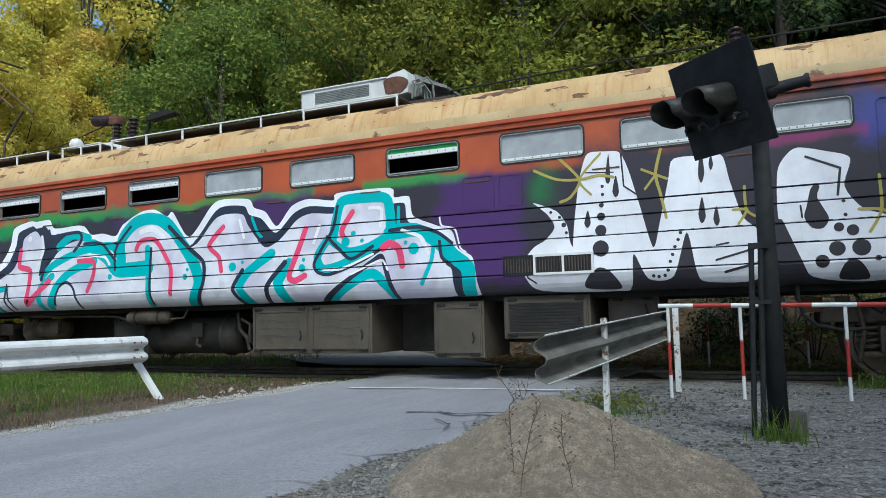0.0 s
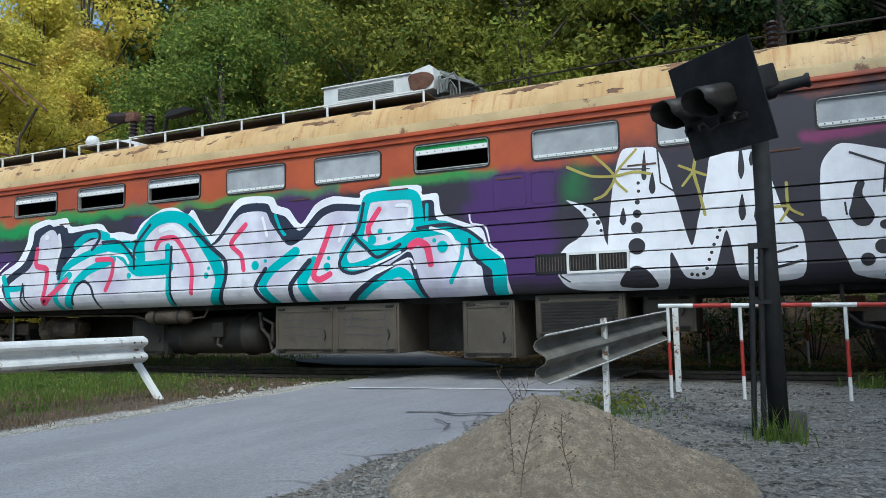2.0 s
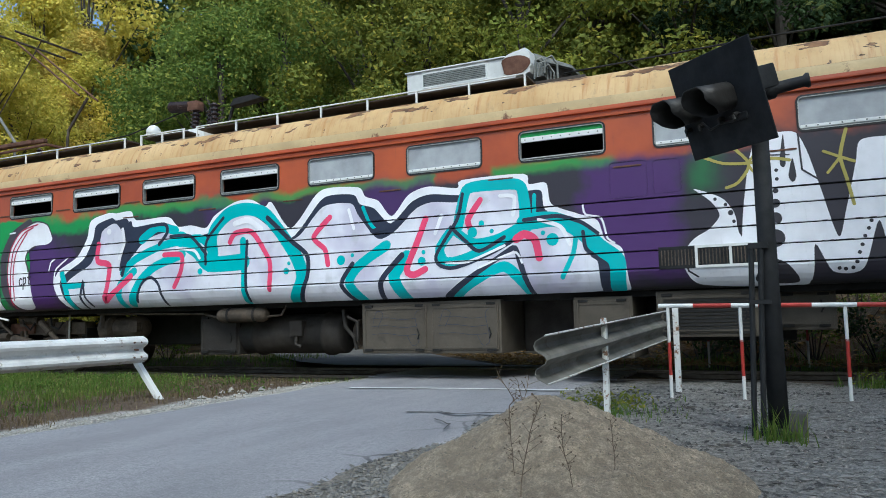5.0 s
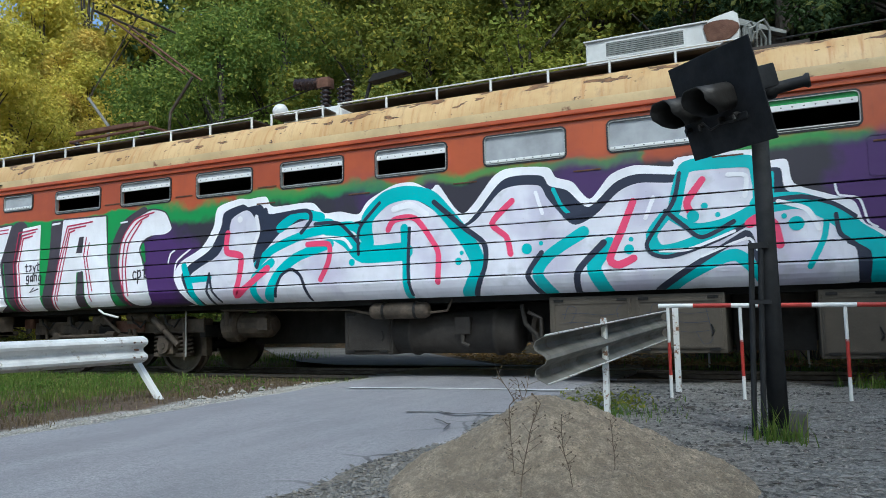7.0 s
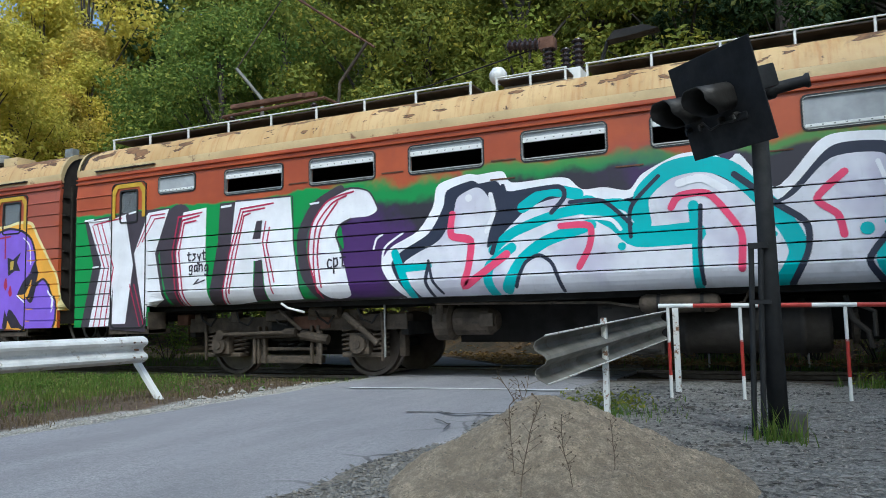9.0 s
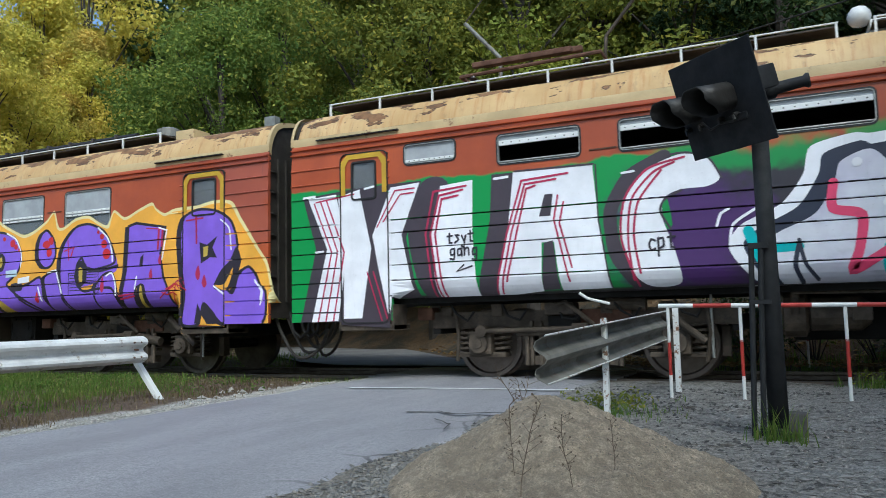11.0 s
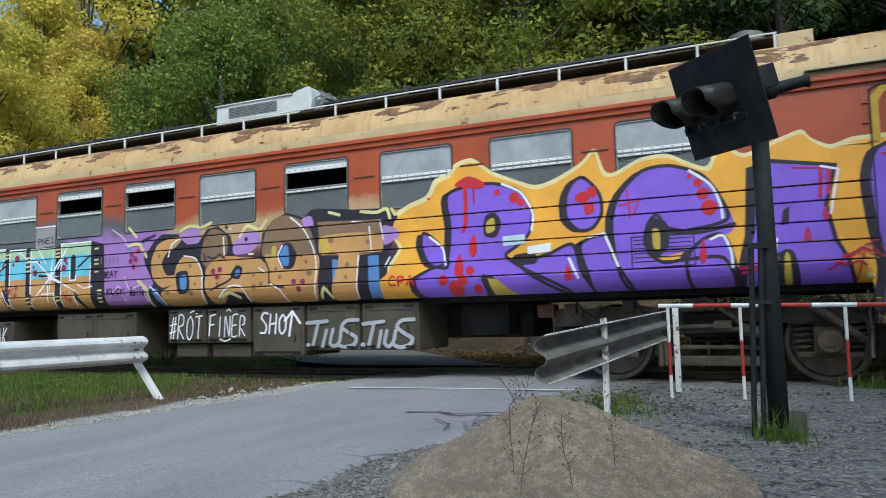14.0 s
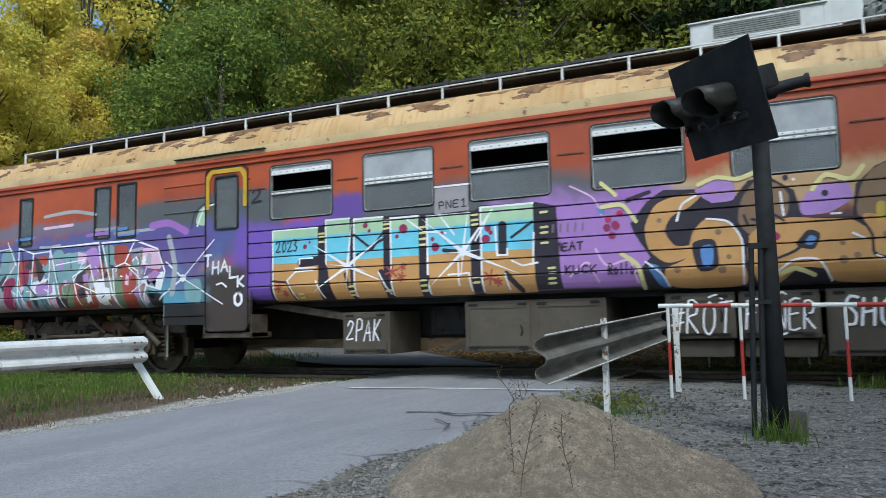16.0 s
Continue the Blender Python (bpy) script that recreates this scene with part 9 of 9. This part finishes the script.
part("rear_housing", box(box(B(), -0.3, 0.3, 0.01, 0.12, -0.12, 0.16, 0.02), 0.0, 0.36, 0.01, 0.2, -0.02, 0.14, 0.02), M["black"], board)
part("clamp", box(B(), 0.05, 0.22, -0.03, -0.008, -0.17, -0.12, 0.01), M["black"], board)
part("bell", lathe(B(), [(0.03, 0.0), (0.07, 0.02), (0.07, 0.1), (0.045, 0.12), (0.04, 0.3), (0.055, 0.32), (0.05, 0.34)], 16, Matrix.Translation((0.0, 0.1, 2.44)) @ Matrix.Rotation(radians(82), 4, "Y")), M["black"], sig, smooth=True)


# sand heap
HEAP_X, HEAP_Y = -1.28, 4.05


def heap_top(x, y):
    a, b = (x - HEAP_X) / (1.06 if x > HEAP_X else 0.80), (y - HEAP_Y) / 1.0
    r = math.sqrt(a * a + b * b + 0.012)
    n = 0.05 * noise.noise((x * 2.2, y * 2.2, 4)) + 0.03 * noise.noise((x * 6, y * 6, 5)) + 0.02 * noise.noise((x * 18, y * 18, 5)) + 0.010 * noise.noise((x * 40, y * 40, 5))
    h = (HEAP_H + 0.02) * max(0.0, 1.06 - r) ** 1.1
    return h + n * min(1, max(0, 1.15 - r) * 3) - 0.05 * max(0, r - 0.98) * 12 - 0.01


grid_sheet("sand_heap", steps((HEAP_X - 1.0, HEAP_X + 1.4, 0.014)), steps((HEAP_Y - 1.1, HEAP_Y + 1.1, 0.014)), heap_top, M["sand"], "heap of pale damp sand dumped beside the road", kind="stuff", category="sand")


# ---------------------------------------------------------------- plants
def leaf_cloud(centres, per, size, seed, up=0.5):
    """Many small folded leaves round clump centres (x, y, z, radius)."""
    rng = np.random.default_rng(seed)
    vs, fs = [], []
    for cx, cy, cz, r in centres:
        n = int(per * (r / 0.8) ** 2)
        d = rng.normal(size=(n, 3))
        d /= np.linalg.norm(d, axis=1)[:, None]
        rad = r * rng.uniform(0.35, 1.0, n) ** 0.6
        p = np.array((cx, cy, cz)) + d * rad[:, None] * np.array((1, 1, 0.75))
        nrm = d * 0.8 + rng.normal(size=(n, 3)) * 0.6 + np.array((0, 0, up))
        nrm /= np.linalg.norm(nrm, axis=1)[:, None]
        u = np.cross(nrm, rng.normal(size=(n, 3)))
        u /= np.linalg.norm(u, axis=1)[:, None]
        w = np.cross(nrm, u)
        s = size * rng.uniform(0.6, 1.35, n)[:, None]
        q = np.stack((p - u * s, p + w * s * 0.55 - nrm * s * 0.15, p + u * s, p - w * s * 0.55 - nrm * s * 0.15), 1)
        k = len(vs)
        vs += q.reshape(-1, 3).tolist()
        fs += [(k + 4 * i, k + 4 * i + 1, k + 4 * i + 2, k + 4 * i + 3) for i in range(n)]
    return vs, fs


def tree_kind(name, label, leaf, height, spread, seed, low=0.12, clumps=75, per=185, size=0.115):
    rng = random.Random(seed)
    root = thing(name, label, "tree", group="trees of the wooded bank")
    cl = []
    bm = B()
    tube(bm, (0, 0, -0.6), (0.1, 0, height * 0.45), 0.19, 0.13, 9)
    tube(bm, (0.1, 0, height * 0.45), (0.0, 0.1, height * 0.9), 0.13, 0.03, 8)
    for k in range(clumps):
        f = low + (1 - low) * rng.random()
        env = spread * (math.sin(math.pi * min(1, (f - low) / (1 - low) * 0.86 + 0.14)) ** 0.7) * rng.uniform(0.9, 1.12)
        a, rr = rng.random() * 6.283, env * math.sqrt(rng.uniform(0.12, 1))
        c = (rr * math.cos(a), rr * math.sin(a), height * f, rng.uniform(0.5, 1.0))
        cl.append(c)
        if k % 3 == 0:
            z0 = height * max(0.1, f * 0.72)
            mid = (c[0] * 0.55, c[1] * 0.55, (z0 + c[2]) / 2 + 0.2)
            tube(bm, (0.05, 0.05, z0), mid, 0.06, 0.035, 6)
            tube(bm, mid, c[:3], 0.035, 0.01, 5)
    part("trunk", bm, M["bark"], root)
    vs, fs = leaf_cloud(cl, per, size, seed)
    me = bpy.data.meshes.new("crown")
    me.from_pydata(vs, [], fs)
    me.materials.append(leaf)
    ob = new("crown", me)
    ob.parent = root
    return root


def wood():
    kinds = [tree_kind("tree", "deciduous tree with dense deep green foliage", M["leaf_deep"], 9.5, 3.0, 11, 0.12, 80, 440, 0.062),
             tree_kind("tree", "deciduous tree with olive green foliage", M["leaf_olive"], 10.5, 3.2, 12, 0.12, 75, 330, 0.078),
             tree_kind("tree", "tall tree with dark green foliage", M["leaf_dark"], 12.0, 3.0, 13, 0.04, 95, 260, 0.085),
             tree_kind("tree", "autumn tree with golden yellow foliage", M["leaf_yellow"], 15.5, 4.0, 14, 0.1, 125, 290, 0.082),
             tree_kind("tree", "olive tree with thin yellowing foliage", M["leaf_olive"], 8.0, 2.6, 15, 0.05, 62, 300, 0.075),
             tree_kind("tree", "small slender tree with pale green leaves", M["leaf_light"], 7.5, 1.3, 16, 0.45, 26, 210, 0.072),
             tree_kind("tree", "autumn tree with yellow-green foliage", M["leaf_lime"], 13.0, 3.6, 17, 0.08, 95, 290, 0.082),
             tree_kind("tree", "far tree with olive green foliage", M["leaf_olive"], 12.0, 3.6, 18, 0.1, 70, 85, 0.15),
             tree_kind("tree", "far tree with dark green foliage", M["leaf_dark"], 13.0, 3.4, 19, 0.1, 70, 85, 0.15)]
    rng = random.Random(5)
    used = set()
    for x, y, k, s in WOOD:
        m = Matrix.Translation((x, y, hill(x, y) - 0.1)) @ Matrix.Rotation(rng.random() * 6.28, 4, "Z")
        if k not in used:
            used.add(k)
            ob = kinds[k]
            ob.matrix_basis = m
        else:
            ob = copy_thing(kinds[k], m)
        ob.scale = (s, s, s)
    for k, ob in enumerate(kinds):
        if k not in used:
            ob.matrix_basis = Matrix.Translation((-60 - 5 * k, 60, 0))


_r = random.Random(21)
WOOD = []
for dist, step in ((20.5, 6.8), (24, 6.0), (28, 5.6), (34, 5.2), (42, 4.6)):
    bearing = -14.0
    while bearing < 64:
        a, d = radians(bearing + _r.uniform(-1.5, 1.5)), dist * _r.uniform(0.95, 1.05)
        x, y = -d * math.sin(a), d * math.cos(a)
        off = (x - FAR_AT.x) * 0.42 + (y - FAR_AT.y) * 0.907
        if (d < 31 and 42 < bearing < 54) or (d < 31 and bearing > 54 and d < 23):
            pass
        elif off > 3.2 or d > 37 or (off < -4.5 and d > 30):
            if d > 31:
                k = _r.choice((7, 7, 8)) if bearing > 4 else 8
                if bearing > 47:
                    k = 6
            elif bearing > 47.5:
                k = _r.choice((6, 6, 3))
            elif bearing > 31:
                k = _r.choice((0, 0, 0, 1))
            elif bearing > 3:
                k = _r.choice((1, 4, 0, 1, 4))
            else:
                # right-hand trees get the leaves with shade in their colour
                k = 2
            big = 1.0 + max(0.0, d - 26) / (28 if bearing > 40 else 45)
            WOOD.append((x, y, k, _r.uniform(0.9, 1.15) * (big if k not in (3, 6) else 0.72 * big)))
        bearing += step * _r.uniform(0.8, 1.2)
for dg, d, k, s in ((57.6, 25.5, 6, 0.8), (54.6, 29.0, 6, 0.85), (51.6, 32.0, 3, 0.62), (50.4, 35.0, 3, 0.85), (53.6, 37.0, 3, 0.8), (61.0, 31.0, 6, 1.0), (55.5, 40.0, 6, 1.15), (50.4, 40.0, 6, 1.5), (47.5, 46.0, 6, 1.5), (53.2, 38.0, 6, 1.25), (50.2, 33.5, 6, 0.9),
                    (58.5, 46.0, 6, 1.4), (41.2, 24.0, 0, 1.1), (42.0, 30.0, 0, 1.35), (36.5, 27.0, 0, 1.3), (53.4, 24.8, 4, 0.5)):
    WOOD.append((-d * math.sin(radians(dg)), d * math.cos(radians(dg)), k, s))
# unseen trees added beside the camera on the near side, to shade the right
for x, y, k, s in ((6.5, 1.0, 2, 0.95), (5.4, 4.6, 8, 0.8), (9.5, 5.2, 7, 0.85), (5.5, -4.5, 8, 0.9), (11.0, 0.0, 7, 1.0)):
    WOOD.append((x, y, k, s))
WOOD.append((-5.35, 16.6, 5, 1.0))
# tree row behind the camera, out of view, for the window glass to reflect
for k in range(11):
    WOOD.append((-46 + 9 * k + _r.uniform(-2, 2), -24 + _r.uniform(-4, 4), _r.choice((7, 8)), 1.2))
WOOD += [(-23.5, 30, 7, 1.5), (-19.2, 25.3, 4, 1.1)]
wood()


def blades(name, spots, label, h=0.22, n=26, seed=3, spread=0.13, material=None):
    """Tufts of grass: curved tapering blades."""
    rng = np.random.default_rng(seed)
    vs, fs = [], []
    for x, y, k in spots:
        for _ in range(int(n * k)):
            bx, by = x + rng.normal() * spread, y + rng.normal() * spread
            bz = lie(bx, by) - 0.01
            a, L, w = rng.uniform(0, 6.28), h * rng.uniform(0.4, 1.25) * min(1.3, k), rng.uniform(0.003, 0.006)
            lean = rng.uniform(0.1, 0.7) * L
            dx, dy = math.cos(a), math.sin(a)
            px_, py_ = -dy * w, dx * w
            i = len(vs)
            vs += [(bx - px_, by - py_, bz), (bx + px_, by + py_, bz), (bx + dx * lean * 0.35 + px_ * 0.8, by + dy * lean * 0.35 + py_ * 0.8, bz + L * 0.6),
                   (bx + dx * lean * 0.35 - px_ * 0.8, by + dy * lean * 0.35 - py_ * 0.8, bz + L * 0.6), (bx + dx * lean, by + dy * lean, bz + L)]
            fs += [(i, i + 1, i + 2, i + 3), (i + 3, i + 2, i + 4)]
    me = bpy.data.meshes.new(name)
    me.from_pydata(vs, [], fs)
    me.materials.append(material or M["grass"])
    return tagged(new(name, me), label, "grass", kind="stuff")


_g = random.Random(8)
verge = []
while len(verge) < 900:
    x, y = _g.uniform(-13, -5.9), _g.uniform(2.5, 9.9)
    if noise.noise((x * 0.5, y * 0.5, 1)) + 0.25 * (-(x + 6.6)) > _g.uniform(-0.2, 0.9) and x < -6.3 - 0.12 * abs(y - 6) and (x < -7.7 - 0.5 * noise.noise((x, y, 3)) or y < 5.6 or _g.random() < 0.12):
        verge.append((x, y, _g.uniform(0.5, 1.1)))
blades("verge_grass", verge, "short rough grass on the road verge", 0.12, 42, 3, 0.16)
straw = [(_g.uniform(-11, -6.25), _g.uniform(4.5, 9.7), _g.uniform(0.4, 1.0)) for _ in range(520)]
blades("dry_grass", straw, "matted dry brown grass on the road verge", 0.085, 40, 7, 0.2, M["hay"])
low = []
while len(low) < 520:
    x, y = _g.uniform(-12.5, -6.3), _g.uniform(3.0, 9.6)
    if noise.noise((x * 0.55, y * 0.55, 4)) + 0.22 * (-(x + 7.4)) > _g.uniform(-0.15, 0.5) and (x < -7.9 or y < 5.5 or _g.random() < 0.2):
        low.append((x, y, lie(x, y) + 0.01, _g.uniform(0.07, 0.17)))
vs, fs = leaf_cloud(low, 1500, 0.020, 77, 0.9)
me = bpy.data.meshes.new("low_weeds")
me.from_pydata(vs, [], fs)
me.materials.append(M["grass"])
tagged(new("low_weeds", me), "patches of low green weeds on the road verge", "weeds", kind="stuff")
tuft = [(-1.55 + _g.gauss(0, 0.18), 6.75 + _g.gauss(0, 0.3), 0.06 + _g.uniform(0, 0.08), _g.uniform(0.06, 0.12)) for _ in range(26)] + [(1.3 + _g.gauss(0, 0.3), 9.7 + _g.gauss(0, 0.1), 0.08, 0.14) for _ in range(14)]
vs, fs = leaf_cloud(tuft, 1100, 0.022, 78, 0.9)
me = bpy.data.meshes.new("post_weeds")
me.from_pydata(vs, [], fs)
me.materials.append(M["leaf_olive"])
tagged(new("post_weeds", me), "small leafy weeds round the guard rail post", "weeds", kind="stuff")
bank = [(_g.uniform(-16, 2), _g.uniform(12.3, 14.5), _g.uniform(0.5, 1.2)) for _ in range(420)]
blades("bank_grass", [b for b in bank if not -9.5 < b[0] + 0.0 < -2.0 or b[1] < 12.0], "grass behind the railway track", 0.2, 22, 4, 0.2)
near = [(_g.uniform(-12, -5.9), _g.uniform(9.0, 9.95), _g.uniform(0.4, 0.9)) for _ in range(160)]
blades("track_grass", near, "sparse grass along the track edge", 0.10, 18, 5)
blades("mast_grass", [(-0.13 + _g.gauss(0, 0.06), 5.56 + _g.gauss(0, 0.05), _g.uniform(0.4, 1.2)) for _ in range(8)], "tall green grass tuft at the foot of the signal mast", 0.24, 16, 16, 0.05)
blades("signal_grass", [(-0.08 + _g.gauss(0, 0.09), 5.56 + _g.gauss(0, 0.06), _g.uniform(0.4, 0.8)) for _ in range(8)] + [(-1.4 + _g.gauss(0, 0.25), 6.7 + _g.gauss(0, 0.35), _g.uniform(0.4, 0.8)) for _ in range(30)] + [(1.1 + _g.gauss(0, 0.5), 9.4 + _g.gauss(0, 0.2), 0.9) for _ in range(20)], "grass tufts round the signal mast and posts", 0.15, 16, 6, 0.06)


def shrub(x, y, h, seed):
    """A low dark bush: bare stems with clumps of small leaves."""
    rng = random.Random(seed)
    root = thing("bush", "low dark green bush behind the railway track", "bush", (x, y, hill(x, y) - 0.05), "bushes behind the track")
    bm, cl = B(), []
    for k in range(9):
        a, r = rng.random() * 6.28, rng.uniform(0.1, 0.55)
        top = (r * math.cos(a), r * math.sin(a), h * rng.uniform(0.35, 0.95))
        tube(bm, (0.04 * math.cos(a), 0.04 * math.sin(a), 0), top, 0.014, 0.005, 5)
        cl.append((*top, rng.uniform(0.18, 0.32)))
    part("stem", bm, M["bark"], root)
    vs, fs = leaf_cloud(cl, 900, 0.035, seed, 0.6)
    me = bpy.data.meshes.new("foliage")
    me.from_pydata(vs, [], fs)
    me.materials.append(M["leaf_dark"] if seed % 3 else M["leaf_deep"])
    ob = new("foliage", me)
    ob.parent = root


for k, (x, y, h) in enumerate(((-1.5, 13.9, 0.9), (-0.6, 13.5, 1.1), (0.3, 13.7, 1.2), (1.2, 13.4, 1.0), (2.1, 13.8, 1.2), (3.0, 13.5, 1.1), (-1.0, 14.6, 1.5), (0.0, 14.9, 1.7), (1.0, 14.7, 1.6), (2.0, 15.0, 1.8), (3.2, 14.6, 1.6), (-13.5, 13.6, 0.8), (-15.0, 13.2, 1.0), (-16.6, 13.6, 0.9))):
    shrub(x, y, h, 40 + k)


# fallen leaves on the bank behind the track
def litter():
    rng = np.random.default_rng(31)
    vs, fs = [], []
    for _ in range(9000):
        x, y = rng.uniform(-14, 4), 12.4 + abs(rng.normal()) * 2.6
        if (x + 4.5) * 0.78 + (y - 12.1) * 0.62 < 0.15:
            continue
        z, a, s = hill(x, y) + 0.015, rng.uniform(0, 6.28), rng.uniform(0.03, 0.07)
        c, d = math.cos(a) * s, math.sin(a) * s
        k = len(vs)
        t = rng.uniform(-0.03, 0.05)
        vs += [(x - c, y - d, z), (x + d * 0.6, y - c * 0.6, z + t), (x + c, y + d, z + 0.01), (x - d * 0.6, y + c * 0.6, z + 0.02)]
        fs.append((k, k + 1, k + 2, k + 3))
    me = bpy.data.meshes.new("fallen_leaves")
    me.from_pydata(vs, [], fs)
    me.materials.append(M["dead_leaf"])
    tagged(new("fallen_leaves", me), "brown and orange fallen leaves on the bank", "leaves", kind="stuff")


litter()


# stones along the road edge, and loose gravel
def pebbles(name, spots, label, material, flat=0.55, on=None):
    vs, fs = [], []
    rng = random.Random(4)
    base = [(1, 0, 0), (-1, 0, 0), (0, 1, 0), (0, -1, 0), (0, 0, 1), (0, 0, -1)]
    tri = [(0, 2, 4), (2, 1, 4), (1, 3, 4), (3, 0, 4), (2, 0, 5), (1, 2, 5), (3, 1, 5), (0, 3, 5)]
    for x, y, s in spots:
        k = len(vs)
        z, a = (on or lie)(x, y), rng.random() * 6.28
        for bx, by, bz in base:
            j = s * rng.uniform(0.6, 1.3)
            vs.append((x + (bx * math.cos(a) - by * math.sin(a)) * j, y + (bx * math.sin(a) + by * math.cos(a)) * j * 0.8, z + s * 0.2 + bz * j * flat))
        fs += [(k + p, k + q, k + r) for p, q, r in tri]
    me = bpy.data.meshes.new(name)
    me.from_pydata(vs, [], fs)
    me.materials.append(material)
    return tagged(new(name, me), label, "stones", kind="stuff")


edge = []
for _ in range(900):
    y = _g.uniform(3.0, 9.6)
    edge.append((road_edge(y, -1) - abs(_g.gauss(0, 0.13)) + 0.02, y, _g.uniform(0.006, 0.022)))
for _ in range(500):
    y = _g.uniform(3.2, 9.2)
    edge.append((road_edge(y, -1) - 0.05 - abs(_g.gauss(0, 0.16)), y, _g.uniform(0.008, 0.022)))
for _ in range(70):
    edge.append((-5.95 - abs(_g.gauss(0, 0.25)), 6.6 + 2.2 * _g.random(), _g.choice((0.015, 0.02, 0.03, 0.055))))
pebbles("edge_stones", edge, "pale broken stones along the asphalt edge", M["stone"])
grit = [(_g.uniform(-2.5, 1.5), _g.uniform(2.6, 9.0), _g.uniform(0.004, 0.016)) for _ in range(5200)]
grit = [g for g in grit if g[0] > road_edge(g[1], 1) - 0.25]
crumbs = [(_g.uniform(-2.5, 1.5), _g.uniform(3.2, 9.0), _g.uniform(0.008, 0.026)) for _ in range(1700)]
pebbles("asphalt_crumbs", [g for g in crumbs if g[0] > road_edge(g[1], 1) - 0.12 and noise.noise((g[0] * 1.3, g[1] * 1.3, 6)) > -0.05], "dark broken asphalt crumbs on the gravel", M["crumb"])
pebbles("grit_on_sand", [g for g in ((_g.uniform(-2.2, -0.1), _g.uniform(3.0, 4.9), _g.uniform(0.003, 0.009)) for _ in range(1900)) if heap_top(g[0], g[1]) > lie(g[0], g[1])], "small stones scattered over the sand heap", M["sand_grit"], 0.7, heap_top)
chips = [(_g.uniform(-2.6, 1.8), _g.uniform(2.7, 8.9), _g.uniform(0.009, 0.028)) for _ in range(6400)]
chips = [g for g in chips if g[0] > road_edge(g[1], 1) - 0.02]
pebbles("flat_chips", [g for g in chips if noise.noise((g[0] * 1.6, g[1] * 1.6, 2)) > -0.1][::2], "pale grey flat chips of stone beside the road", M["grit"], 0.3)
pebbles("asphalt_flakes", [g for g in chips if noise.noise((g[0] * 1.6, g[1] * 1.6, 6)) > 0.0][1::5], "dark flakes of broken asphalt beside the road", M["crumb"], 0.4)
rim = [(-2.0 + _g.gauss(0, 0.22), _g.uniform(3.0, 5.4), _g.uniform(0.006, 0.024)) for _ in range(2600)]
pebbles("road_edge_rubble", [g for g in rim if g[0] > road_edge(g[1], 1) - 0.15], "grey rubble between the road and the sand", M["rubble"], 0.5)
pebbles("grey_gravel", grit, "loose grey gravel beside the road", M["grit"])


def weed(x, y, h, seed, z=0.0):
    """A dry branching weed stalk."""
    rng = random.Random(seed)
    root = thing("dry_weed", "thin dry brown weed stalk with small seed heads", "weed", (x, y, z))
    bm, heads = B(), B()
    pts = [Vector((0, 0, -0.03))]
    d = Vector((rng.uniform(-0.2, 0.2), rng.uniform(-0.1, 0.1), 1)).normalized()
    for k in range(9):
        d = (d + Vector((rng.uniform(-0.16, 0.16), rng.uniform(-0.12, 0.12), 0))).normalized()
        pts.append(pts[-1] + d * h / 9)
    pipe(bm, pts, 0.0022, 5)
    for k in range(2, 10):
        for _ in range(2):
            q = Vector((rng.uniform(-1, 1), rng.uniform(-1, 1), rng.uniform(0.2, 0.9))).normalized()
            e = pts[k] + q * h * rng.uniform(0.08, 0.22)
            tube(heads, pts[k], e, 0.0016, 0.001, 4)
            bmesh.ops.create_icosphere(heads, subdivisions=1, radius=rng.uniform(0.003, 0.006), matrix=Matrix.Translation(e))
    part("stalk", bm, M["dry_stem"], root)
    tagged(part("twig_spray", heads, M["dry_stem"], root), kind="stuff")


for x, y, h, sd, z in ((-1.13, 3.15, 0.42, 1, 0.2), (-1.05, 3.0, 0.55, 2, 0.15), (-0.86, 3.1, 0.40, 3, 0.18), (-1.55, 4.6, 0.40, 4, 0.2), (-1.75, 4.9, 0.6, 5, 0.05), (-0.75, 3.4, 0.3, 6, 0.2), (-1.5, 4.3, 0.45, 7, 0.25)):
    weed(x, y, h * 0.72, sd, z)


# ---------------------------------------------------------------- what moves
def motions():
    for car in (motor_car, trailer):
        walk(car, [(t, pose(s, SIDE_Y, 0)) for t, s in TRAVEL])
    fine = []
    for (t0, s0), (t1, s1) in zip(TRAVEL, TRAVEL[1:]):
        n = max(1, math.ceil((s1 - s0) / 0.475 / radians(70)))
        fine += [(t0 + (t1 - t0) * k / n, s0 + (s1 - s0) * k / n) for k in range(n)]
    fine.append(TRAVEL[-1])
    for wheel, m, s in WHEELS:
        walk(wheel, [(t, m @ Matrix.Rotation(s * d / 0.475, 4, "Z")) for t, d in fine])


motions()
